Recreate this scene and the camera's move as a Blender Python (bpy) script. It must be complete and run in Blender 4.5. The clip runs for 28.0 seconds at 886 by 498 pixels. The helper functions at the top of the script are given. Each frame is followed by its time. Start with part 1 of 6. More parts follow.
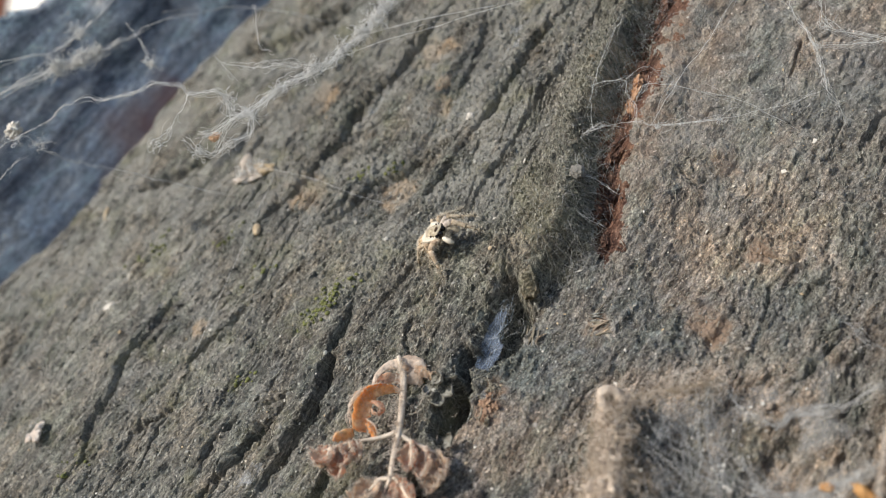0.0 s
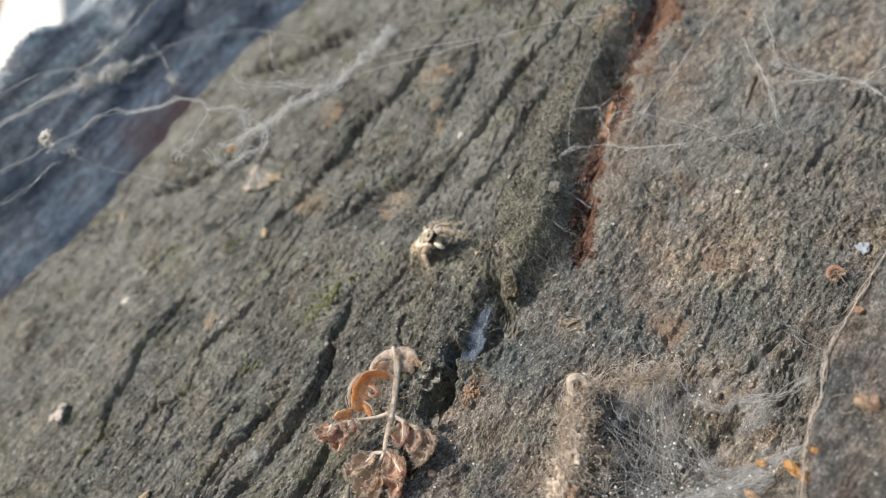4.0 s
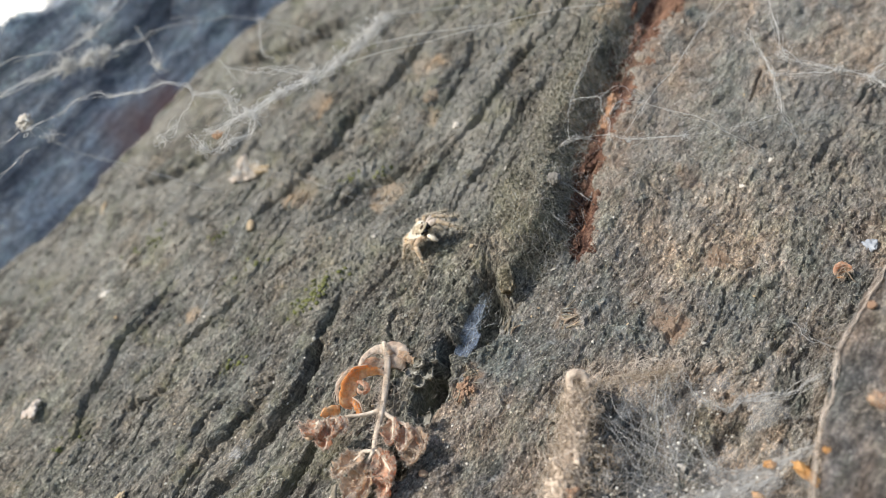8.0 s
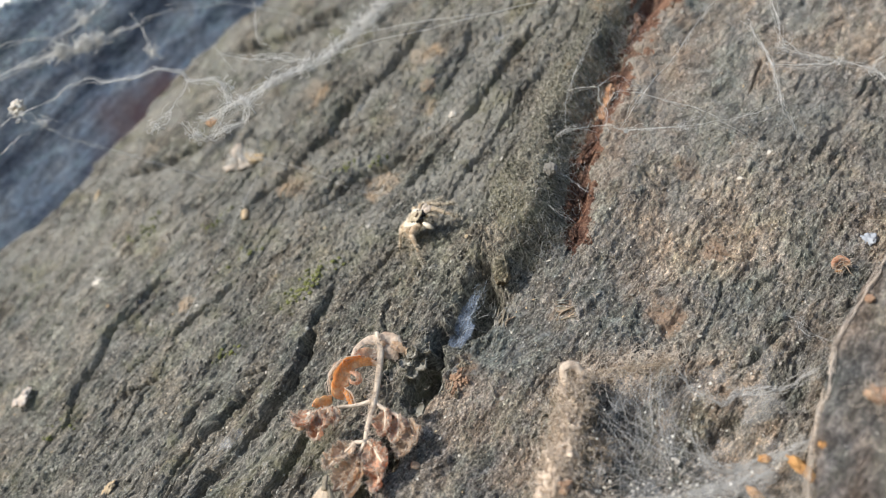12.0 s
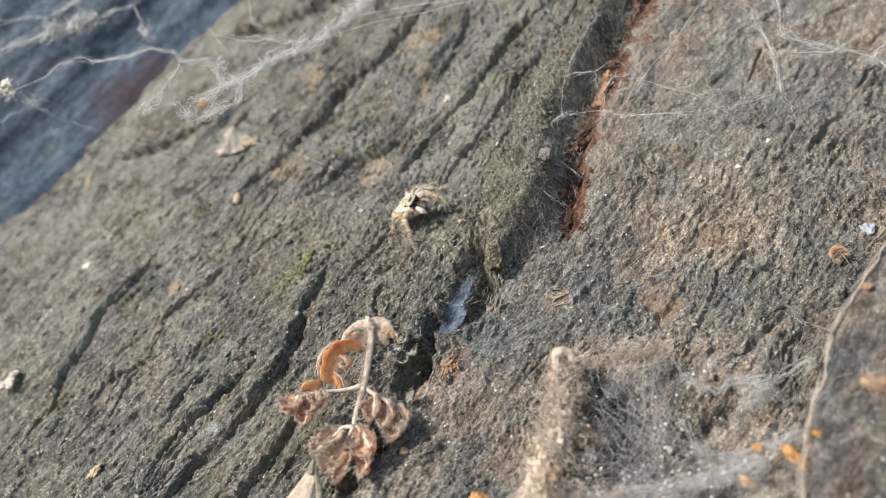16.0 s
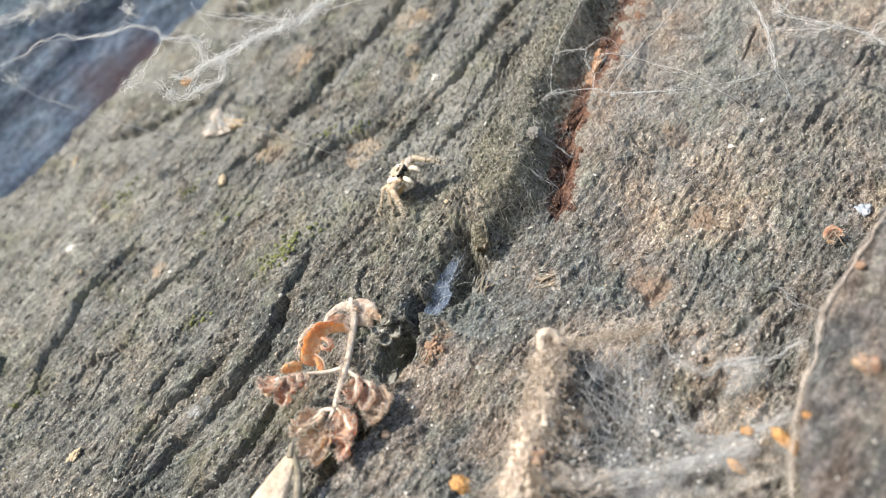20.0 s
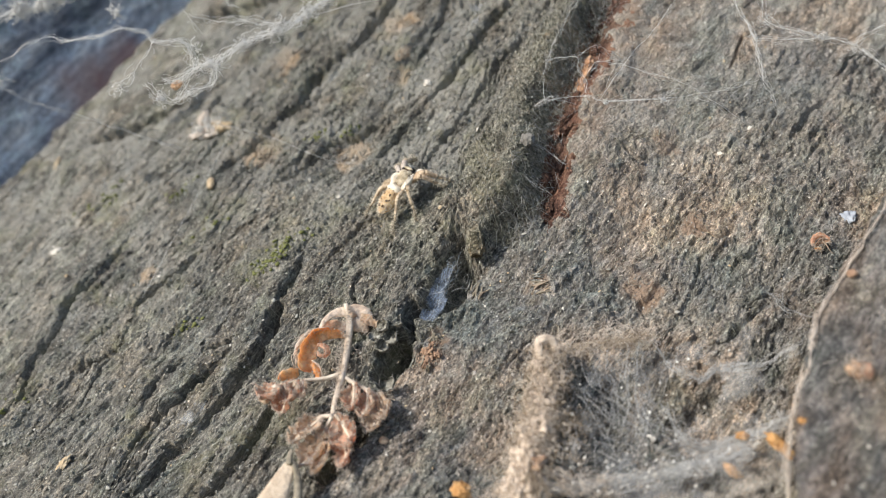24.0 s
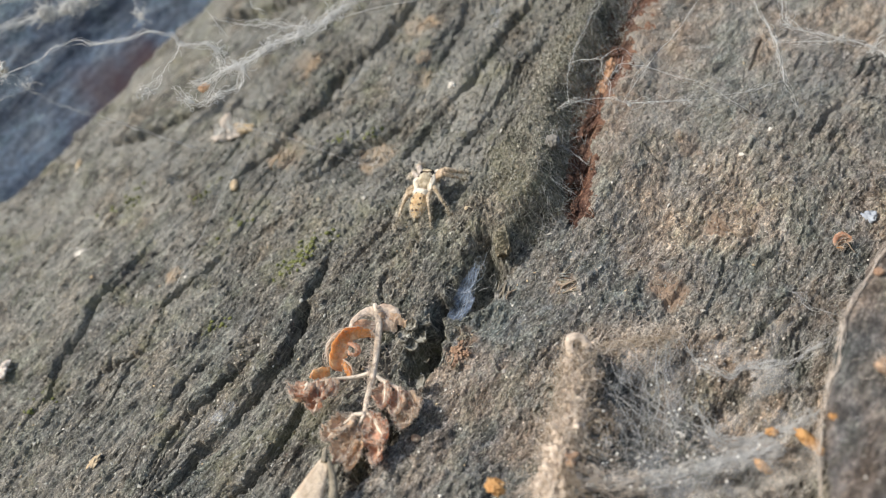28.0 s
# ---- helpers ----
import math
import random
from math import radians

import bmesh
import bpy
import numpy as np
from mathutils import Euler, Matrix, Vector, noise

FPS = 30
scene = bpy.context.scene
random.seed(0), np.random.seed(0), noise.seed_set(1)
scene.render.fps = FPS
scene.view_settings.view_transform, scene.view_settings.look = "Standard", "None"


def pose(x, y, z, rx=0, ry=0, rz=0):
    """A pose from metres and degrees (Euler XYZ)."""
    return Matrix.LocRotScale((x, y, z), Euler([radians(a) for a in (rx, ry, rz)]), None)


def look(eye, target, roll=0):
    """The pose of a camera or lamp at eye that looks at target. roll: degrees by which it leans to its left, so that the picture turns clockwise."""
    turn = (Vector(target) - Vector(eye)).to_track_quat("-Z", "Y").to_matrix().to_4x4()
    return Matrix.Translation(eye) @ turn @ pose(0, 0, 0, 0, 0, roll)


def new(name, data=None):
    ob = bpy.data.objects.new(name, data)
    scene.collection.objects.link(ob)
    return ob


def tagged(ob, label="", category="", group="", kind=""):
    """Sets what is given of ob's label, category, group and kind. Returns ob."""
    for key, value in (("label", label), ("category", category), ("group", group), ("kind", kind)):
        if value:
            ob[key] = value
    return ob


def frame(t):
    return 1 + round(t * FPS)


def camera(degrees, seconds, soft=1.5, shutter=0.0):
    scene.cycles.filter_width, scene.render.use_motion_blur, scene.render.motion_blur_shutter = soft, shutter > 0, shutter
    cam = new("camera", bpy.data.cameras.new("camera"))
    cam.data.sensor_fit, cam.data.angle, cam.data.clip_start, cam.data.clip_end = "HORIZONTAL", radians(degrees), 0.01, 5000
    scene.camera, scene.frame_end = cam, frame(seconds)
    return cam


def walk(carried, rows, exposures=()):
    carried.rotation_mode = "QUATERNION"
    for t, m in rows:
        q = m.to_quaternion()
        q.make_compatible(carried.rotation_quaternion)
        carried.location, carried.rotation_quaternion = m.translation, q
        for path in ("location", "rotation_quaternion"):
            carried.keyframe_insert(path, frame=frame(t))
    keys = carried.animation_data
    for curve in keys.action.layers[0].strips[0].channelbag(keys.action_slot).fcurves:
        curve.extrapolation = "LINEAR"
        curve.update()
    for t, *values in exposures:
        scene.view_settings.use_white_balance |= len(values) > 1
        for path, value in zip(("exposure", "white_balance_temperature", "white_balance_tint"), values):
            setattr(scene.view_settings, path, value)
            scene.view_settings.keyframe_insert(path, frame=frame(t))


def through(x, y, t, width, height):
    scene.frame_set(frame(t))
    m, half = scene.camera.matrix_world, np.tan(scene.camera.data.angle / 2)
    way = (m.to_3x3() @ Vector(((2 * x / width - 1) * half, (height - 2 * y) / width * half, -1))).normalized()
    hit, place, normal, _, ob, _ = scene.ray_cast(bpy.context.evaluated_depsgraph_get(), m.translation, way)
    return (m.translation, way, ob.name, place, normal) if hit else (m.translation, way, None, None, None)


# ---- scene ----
# A tree trunk's bark seen from a hand's width, with a small jumping spider on it.
# Most lengths below are millimetres in the bark's own frame: x and y along the bark, z out of it.
MM = 0.001
BARK = Matrix(((0.85254, -0.38903, -0.34904, 0), (0.0, 0.66782, -0.74433, 0), (0.52267, 0.63457, 0.56934, 0), (0, 0, 0, 1)))

# ---- camera and its walk ----
cam = camera(52.0, 28.0, soft=0.95)
cam.data.dof.use_dof, cam.data.dof.focus_distance, cam.data.dof.aperture_fstop = True, 0.0955, 22.0
walk(cam, [
    (0, pose(0.00468, -0.10073, 0.00029, 88.962, 3.384, 2.169)),
    (0.5, pose(0.00489, -0.09981, 0.00019, 89.626, 3.402, 2.311)),
    (1, pose(0.00545, -0.10079, -0.00023, 89.867, 3.228, 2.587)),
    (1.5, pose(0.00544, -0.10617, -0.00046, 89.720, 2.799, 2.054)),
    (2, pose(0.00436, -0.10726, -0.00021, 89.457, 2.576, 1.444)),
    (2.5, pose(0.00446, -0.10837, -0.00031, 89.596, 2.446, 1.439)),
    (3, pose(0.00465, -0.11245, -0.00053, 89.783, 2.234, 1.488)),
    (3.5, pose(0.00431, -0.11296, -0.00047, 89.763, 2.090, 1.335)),
    (5.5, pose(0.00448, -0.10961, -0.00256, 90.546, 1.880, 1.134)),
    (6, pose(0.00403, -0.10955, -0.00264, 90.562, 1.686, 0.886)),
    (6.5, pose(0.00326, -0.10964, -0.00258, 90.583, 1.607, 0.540)),
    (7, pose(0.00337, -0.10931, -0.00268, 90.570, 1.521, 0.470)),
    (7.5, pose(0.00368, -0.10839, -0.00297, 90.685, 1.455, 0.539)),
    (8, pose(0.00323, -0.10841, -0.00305, 90.642, 1.293, 0.317)),
    (8.5, pose(0.00432, -0.10782, -0.00346, 90.657, 1.306, 0.725)),
    (9, pose(0.00402, -0.10805, -0.00366, 90.727, 1.256, 0.537)),
    (9.5, pose(0.00444, -0.10800, -0.00374, 90.640, 1.242, 0.672)),
    (10, pose(0.00458, -0.10804, -0.00381, 90.592, 1.260, 0.669)),
    (10.5, pose(0.00514, -0.10827, -0.00397, 90.628, 1.214, 1.003)),
    (11, pose(0.00446, -0.10839, -0.00399, 90.552, 1.163, 0.615)),
    (11.5, pose(0.00479, -0.10783, -0.00403, 90.563, 1.118, 0.768)),
    (12, pose(0.00378, -0.10744, -0.00341, 90.229, 0.803, 0.297)),
    (12.5, pose(0.00327, -0.10702, -0.00345, 90.136, 0.617, -0.092)),
    (14.5, pose(0.00310, -0.10639, -0.00431, 90.090, -0.039, -0.291)),
    (15, pose(0.00397, -0.10633, -0.00476, 90.191, -0.018, 0.064)),
    (15.5, pose(0.00428, -0.10624, -0.00469, 90.084, 0.023, 0.186)),
    (16, pose(0.00447, -0.10612, -0.00490, 90.129, 0.056, 0.255)),
    (16.5, pose(0.00372, -0.10611, -0.00468, 89.974, -0.007, -0.133)),
    (17, pose(0.00453, -0.10549, -0.00499, 90.000, -0.000, 0.000)),
    (17.5, pose(0.00500, -0.10527, -0.00516, 90.028, -0.026, 0.099)),
    (18, pose(0.00462, -0.10521, -0.00538, 90.067, 0.025, -0.019)),
    (18.5, pose(0.00483, -0.10491, -0.00558, 90.095, 0.013, -0.053)),
    (19, pose(0.00522, -0.10461, -0.00561, 89.978, 0.048, 0.101)),
    (19.5, pose(0.00533, -0.10411, -0.00617, 90.039, -0.192, -0.039)),
    (20, pose(0.00646, -0.10403, -0.00646, 89.830, -0.073, 0.525)),
    (20.5, pose(0.00572, -0.10401, -0.00620, 89.382, -0.046, 0.048)),
    (21, pose(0.00593, -0.10385, -0.00609, 89.320, -0.101, 0.099)),
    (21.5, pose(0.00574, -0.10391, -0.00581, 89.427, -0.218, -0.384)),
    (23.5, pose(0.00441, -0.10415, -0.00568, 89.650, -0.053, -1.174)),
    (24, pose(0.00335, -0.10449, -0.00536, 89.551, -0.143, -1.665)),
    (24.5, pose(0.00341, -0.10485, -0.00565, 89.706, -0.167, -1.653)),
    (25, pose(0.00319, -0.10471, -0.00585, 89.770, -0.143, -1.787)),
    (25.5, pose(0.00275, -0.10472, -0.00623, 89.944, -0.109, -1.708)),
    (26, pose(0.00084, -0.10615, -0.00560, 89.680, -0.200, -2.228)),
    (26.5, pose(0.00004, -0.10585, -0.00554, 89.646, -0.040, -2.121)),
    (27, pose(0.00001, -0.10549, -0.00558, 89.723, -0.079, -2.071)),
    (27.5, pose(0.00050, -0.10531, -0.00590, 89.825, -0.027, -1.789)),
    (28, pose(-0.00001, -0.10553, -0.00562, 89.715, -0.017, -1.922)),
], exposures=[(0.0, 0.14), (3.5, 0.10), (8.0, 0.33), (12.0, 0.34), (16.0, 0.45), (19.0, 0.53), (20.2, 0.87), (21.2, 0.92), (21.5, 0.90), (23.6, 0.41), (28.0, 0.33)])

# ---- world and sun ----
SUN_LOCAL = Vector((-0.33, 0.27, 0.80)).normalized()      # towards the sun, in the bark's frame
SUN_WAY = BARK.to_3x3() @ SUN_LOCAL
world = bpy.data.worlds.new("world")
scene.world = world
world.use_nodes = True
sky = world.node_tree.nodes.new("ShaderNodeTexSky")
sky.sky_type, sky.sun_disc = "NISHITA", False
sky.sun_elevation = math.asin(SUN_WAY.z)
sky.sun_rotation = math.atan2(SUN_WAY.x, SUN_WAY.y)
background = world.node_tree.nodes["Background"]
background.inputs["Strength"].default_value = 0.15
world.node_tree.links.new(sky.outputs["Color"], background.inputs["Color"])

sun_data = bpy.data.lights.new("sun", "SUN")
sun_data.energy, sun_data.angle, sun_data.color = 3.9, radians(2.0), (1.0, 0.95, 0.87)
sun = new("sun", sun_data)
sun.matrix_world = look(SUN_WAY * 3, (0, 0, 0))


# ---- materials ----
def shader(name):
    m = bpy.data.materials.new(name)
    m.use_nodes = True
    return m, m.node_tree.nodes, m.node_tree.links, m.node_tree.nodes["Principled BSDF"]


def noise_node(nodes, links, scale, detail=6.0, rough=0.6, stretch=None, turn=0.0, distortion=0.0):
    """Noise at so many cells a metre, in the object's own space."""
    where = nodes.new("ShaderNodeTexCoord")
    tex = nodes.new("ShaderNodeTexNoise")
    tex.inputs["Scale"].default_value, tex.inputs["Detail"].default_value = scale, detail
    tex.inputs["Roughness"].default_value, tex.inputs["Distortion"].default_value = rough, distortion
    socket = where.outputs["Object"]
    if stretch:
        spin = nodes.new("ShaderNodeMapping")
        spin.inputs["Rotation"].default_value = (0, 0, -turn)
        links.new(socket, spin.inputs["Vector"])
        mapping = nodes.new("ShaderNodeMapping")
        mapping.inputs["Scale"].default_value = stretch
        links.new(spin.outputs["Vector"], mapping.inputs["Vector"])
        socket = mapping.outputs["Vector"]
    links.new(socket, tex.inputs["Vector"])
    return tex.outputs["Fac"]


def ramp(nodes, links, fac, stops):
    node = nodes.new("ShaderNodeValToRGB")
    while len(node.color_ramp.elements) < len(stops):
        node.color_ramp.elements.new(0.5)
    for e, (at, col) in zip(node.color_ramp.elements, stops):
        e.position, e.color = at, (*col, 1)
    links.new(fac, node.inputs["Fac"])
    return node.outputs["Color"]


def blend(nodes, links, fac, a, b, mode="MIX"):
    node = nodes.new("ShaderNodeMix")
    node.data_type, node.blend_type = "RGBA", mode
    for socket, value in ((node.inputs["Factor"], fac), (node.inputs["A"], a), (node.inputs["B"], b)):
        if isinstance(value, (int, float)):
            socket.default_value = value
        elif isinstance(value, tuple):
            socket.default_value = (*value, 1)
        else:
            links.new(value, socket)
    return node.outputs["Result"]


def bump(nodes, links, height, bsdf, strength, distance):
    node = nodes.new("ShaderNodeBump")
    node.inputs["Strength"].default_value, node.inputs["Distance"].default_value = strength, distance
    links.new(height, node.inputs["Height"])
    links.new(node.outputs["Normal"], bsdf.inputs["Normal"])


def bark_material(name, dark, mid, pale, moss=0.0, stain=(0.36, 0.22, 0.12), streaks=False, mottle=False):
    m, nodes, links, bsdf = shader(name)
    grain = noise_node(nodes, links, 1300, 8, 0.8, (0.35, 1, 1), radians(25))
    col = ramp(nodes, links, grain, [(0.41, dark), (0.50, mid), (0.60, pale)])
    broad = noise_node(nodes, links, 70, 4, 0.6)
    tone = ramp(nodes, links, broad, [(0.32, (0.66, 0.69, 0.73)), (0.68, (1.22, 1.16, 1.06))])
    col = blend(nodes, links, 1.0, col, tone, "MULTIPLY")
    grit = ramp(nodes, links, noise_node(nodes, links, 2600, 2, 0.5), [(0.66, (0, 0, 0)), (0.74, (1, 1, 1))])
    col = blend(nodes, links, grit, col, tuple(min(1, 1.5 * c) for c in pale))
    speck = ramp(nodes, links, noise_node(nodes, links, 4600, 3, 0.6, (0.6, 1, 1), radians(25)), [(0.34, (0.56, 0.56, 0.57)), (0.5, (1, 1, 1)), (0.66, (1.58, 1.56, 1.5))])
    col = blend(nodes, links, 1.0, col, speck, "MULTIPLY")
    hue = ramp(nodes, links, noise_node(nodes, links, 260, 5, 0.7, (0.5, 1, 1), radians(25)), [(0.40, (0.93, 0.99, 0.95)), (0.5, (1, 1, 1)), (0.62, (1.08, 1.0, 0.92))])
    col = blend(nodes, links, 1.0, col, hue, "MULTIPLY")
    if mottle:
        cloud = ramp(nodes, links, noise_node(nodes, links, 120, 5, 0.65, (0.6, 1, 1), radians(25)), [(0.41, (0.74, 0.80, 0.83)), (0.5, (1, 1, 1)), (0.60, (1.24, 1.12, 1.01))])
        col = blend(nodes, links, 1.0, col, cloud, "MULTIPLY")
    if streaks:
        # light and dark lines painted in place of the ridges' weak shading
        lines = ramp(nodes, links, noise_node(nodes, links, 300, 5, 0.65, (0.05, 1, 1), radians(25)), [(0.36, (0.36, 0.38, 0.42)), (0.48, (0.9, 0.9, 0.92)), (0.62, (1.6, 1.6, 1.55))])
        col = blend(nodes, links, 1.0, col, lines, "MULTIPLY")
    spots = nodes.new("ShaderNodeAttribute")
    spots.attribute_name = "stain"
    col = blend(nodes, links, spots.outputs["Fac"], col, stain)
    # the dust attribute carries haze, painted as a pale tone over the bark
    dust = nodes.new("ShaderNodeAttribute")
    dust.attribute_name = "dust"
    col = blend(nodes, links, dust.outputs["Fac"], col, (0.47, 0.46, 0.42))
    if moss:
        patch = ramp(nodes, links, noise_node(nodes, links, 130, 7, 0.72), [(0.60 - moss, (0, 0, 0)), (0.70 - moss, (0.5, 0.5, 0.5))])
        col = blend(nodes, links, patch, col, (0.30, 0.295, 0.19))
    links.new(col, bsdf.inputs["Base Color"])
    bsdf.inputs["Roughness"].default_value = 0.88
    bsdf.inputs["Specular IOR Level"].default_value = 0.25
    cells = nodes.new("ShaderNodeTexVoronoi")
    cells.inputs["Scale"].default_value = 3900
    where = nodes.new("ShaderNodeTexCoord")
    links.new(where.outputs["Object"], cells.inputs["Vector"])
    pebble = nodes.new("ShaderNodeMath")
    pebble.operation = "MULTIPLY_ADD"
    links.new(cells.outputs["Distance"], pebble.inputs[0])
    pebble.inputs[1].default_value = -0.55
    links.new(noise_node(nodes, links, 4200, 5, 0.85, (0.6, 1, 1), radians(25)), pebble.inputs[2])
    bump(nodes, links, pebble.outputs["Value"], bsdf, 1.0, 0.0005)
    return m


def grit_material(name, dark, pale):
    """Loose grains, each of its own tone."""
    m, nodes, links, bsdf = shader(name)
    island = nodes.new("ShaderNodeNewGeometry")
    links.new(ramp(nodes, links, island.outputs["Random Per Island"], [(0.0, dark), (0.55, tuple(0.5 * (a + b) for a, b in zip(dark, pale))), (1.0, pale)]), bsdf.inputs["Base Color"])
    bsdf.inputs["Roughness"].default_value = 0.9
    bsdf.inputs["Specular IOR Level"].default_value = 0.25
    bump(nodes, links, noise_node(nodes, links, 4000, 3, 0.7), bsdf, 0.6, 0.0002)
    return m


def plain_material(name, a, b, scale=800, rough=0.8, relief=0.5, depth=0.0002, through=0.0, stretch=None):
    m, nodes, links, bsdf = shader(name)
    fac = noise_node(nodes, links, scale, 6, 0.65, stretch)
    links.new(ramp(nodes, links, fac, [(0.32, a), (0.68, b)]), bsdf.inputs["Base Color"])
    bsdf.inputs["Roughness"].default_value = rough
    bsdf.inputs["Specular IOR Level"].default_value = 0.3
    if relief:
        bump(nodes, links, noise_node(nodes, links, scale * 2.5, 4, 0.6, stretch), bsdf, relief, depth)
    if through:
        # thin dry tissue lets light through
        glow = nodes.new("ShaderNodeBsdfTranslucent")
        links.new(ramp(nodes, links, fac, [(0.32, a), (0.68, b)]), glow.inputs["Color"])
        mix = nodes.new("ShaderNodeMixShader")
        mix.inputs["Fac"].default_value = through
        links.new(bsdf.outputs["BSDF"], mix.inputs[1])
        links.new(glow.outputs["BSDF"], mix.inputs[2])
        links.new(mix.outputs["Shader"], nodes["Material Output"].inputs["Surface"])
    return m


GREY_BARK = bark_material("grey_bark", (0.085, 0.082, 0.074), (0.208, 0.201, 0.183), (0.45, 0.435, 0.395), moss=0.07, stain=(0.58, 0.43, 0.29))
BROWN_BARK = bark_material("brown_bark", (0.15, 0.135, 0.121), (0.325, 0.297, 0.27), (0.55, 0.515, 0.48), stain=(0.43, 0.31, 0.225), mottle=True)
FLAKE_BARK = bark_material("grey_brown_flake", (0.09, 0.083, 0.08), (0.195, 0.182, 0.178), (0.36, 0.335, 0.325), stain=(0.40, 0.31, 0.2), mottle=True)
RED_BARK = bark_material("red_inner_bark", (0.08, 0.042, 0.034), (0.175, 0.095, 0.072), (0.31, 0.195, 0.15), stain=(0.40, 0.23, 0.15))
# pale blue tones hold the haze and skylight over the shaded ridge
HAZY_FAR_BARK = bark_material("hazy_far_bark", (0.24, 0.28, 0.35), (0.45, 0.51, 0.62), (0.64, 0.70, 0.80), stain=(0.47, 0.25, 0.21), streaks=True)
CHIP_BARK = bark_material("brown_bark_chip", (0.10, 0.088, 0.06), (0.26, 0.23, 0.17), (0.48, 0.44, 0.35))
CORE_BARK = bark_material("core_bark", (0.045, 0.04, 0.034), (0.12, 0.105, 0.085), (0.25, 0.22, 0.18))
BLUE_SILK = plain_material("bluish_silk", (0.34, 0.42, 0.52), (0.58, 0.66, 0.76), 900, 0.6, 0, 0, 0.3)
GREY_SILK = plain_material("grey_silk", (0.40, 0.40, 0.40), (0.60, 0.60, 0.58), 900, 0.6, 0, 0, 0.3)
PALE_SILK = plain_material("pale_grey_silk", (0.52, 0.51, 0.49), (0.72, 0.71, 0.69), 900, 0.6, 0, 0, 0.3)
SILK = plain_material("silk", (0.82, 0.82, 0.80), (0.93, 0.92, 0.90), 1500, 0.4, 0, 0, 0.45)
DUSTY_SILK = plain_material("dusty_silk", (0.36, 0.28, 0.20), (0.66, 0.55, 0.42), 700, 0.7, 0, 0, 0.3)
LEAF_HAIR = plain_material("leaf_hair", (0.70, 0.60, 0.50), (0.89, 0.82, 0.74), 700, 0.7, 0, 0, 0.45)
MOUND = plain_material("dusty_matted_silk", (0.50, 0.39, 0.30), (0.86, 0.74, 0.61), 1100, 0.85, 0.6, 0.0003, 0.2)
def film_material(name, colour, most, least=0.0):
    """A see-through sheet of silk, thicker in patches."""
    m, nodes, links, bsdf = shader(name)
    bsdf.inputs["Base Color"].default_value = (*colour, 1)
    bsdf.inputs["Roughness"].default_value = 0.6
    fac = noise_node(nodes, links, 260, 7, 0.7, None, 0, 0.6)
    thick = nodes.new("ShaderNodeMapRange")
    for socket, value in (("From Min", 0.45), ("From Max", 0.8), ("To Min", least), ("To Max", most)):
        thick.inputs[socket].default_value = value
    links.new(fac, thick.inputs["Value"])
    links.new(thick.outputs["Result"], bsdf.inputs["Alpha"])
    return m


SILK_FILM = film_material("silk_film", (0.58, 0.57, 0.55), 0.34)
# dark blue puts the hole's shade and the sky's reflection into the silk's colour
SHADED_HOLE_FILM = film_material("shaded_hole_film", (0.24, 0.30, 0.41), 0.75, 0.2)
SILK_PAD = film_material("silk_pad", (0.66, 0.68, 0.70), 0.55)
TAN_FILM = film_material("tan_silk_film", (0.52, 0.46, 0.38), 0.5, 0.0)
OLIVE_SILK = plain_material("olive_silk", (0.26, 0.25, 0.20), (0.60, 0.58, 0.49), 700, 0.7, 0, 0, 0.25)
DARK_SILK = plain_material("grey_green_silk", (0.082, 0.092, 0.07), (0.24, 0.247, 0.20), 700, 0.7, 0, 0, 0.2)
def leaf_material(name, a, b, c, through):
    """Dry tissue: patches of one colour into another, paler veins."""
    m, nodes, links, bsdf = shader(name)
    patch = noise_node(nodes, links, 420, 4, 0.6, None, 0, 0.5)
    col = ramp(nodes, links, patch, [(0.36, a), (0.5, b), (0.66, c)])
    fine = ramp(nodes, links, noise_node(nodes, links, 2200, 4, 0.7), [(0.35, (0.8, 0.79, 0.78)), (0.65, (1.2, 1.2, 1.2))])
    col = blend(nodes, links, 1.0, col, fine, "MULTIPLY")
    links.new(col, bsdf.inputs["Base Color"])
    bsdf.inputs["Roughness"].default_value = 0.7
    bsdf.inputs["Specular IOR Level"].default_value = 0.25
    bump(nodes, links, noise_node(nodes, links, 1500, 5, 0.7), bsdf, 0.8, 0.0003)
    glow = nodes.new("ShaderNodeBsdfTranslucent")
    links.new(col, glow.inputs["Color"])
    mix = nodes.new("ShaderNodeMixShader")
    mix.inputs["Fac"].default_value = through
    links.new(bsdf.outputs["BSDF"], mix.inputs[1])
    links.new(glow.outputs["BSDF"], mix.inputs[2])
    links.new(mix.outputs["Shader"], nodes["Material Output"].inputs["Surface"])
    return m


ORANGE_LEAF = leaf_material("orange_dry_leaf", (0.96, 0.47, 0.16), (0.98, 0.62, 0.31), (0.98, 0.78, 0.56), 0.55)
BROWN_LEAF = leaf_material("brown_dry_leaf", (0.74, 0.42, 0.27), (0.84, 0.57, 0.41), (0.87, 0.72, 0.58), 0.55)
TAN_LEAF = leaf_material("tan_dry_leaf", (0.70, 0.49, 0.33), (0.82, 0.64, 0.47), (0.88, 0.76, 0.62), 0.55)
HOOD_LEAF = leaf_material("pale_leaf", (0.60, 0.44, 0.33), (0.82, 0.68, 0.55), (0.88, 0.79, 0.69), 0.35)
GREY_LEAF = leaf_material("grey_dry_leaf", (0.18, 0.17, 0.145), (0.30, 0.29, 0.25), (0.45, 0.43, 0.38), 0.15)
STEM = plain_material("hairy_stem", (0.46, 0.36, 0.27), (0.80, 0.70, 0.58), 700, 0.85, 0.8, 0.0003)
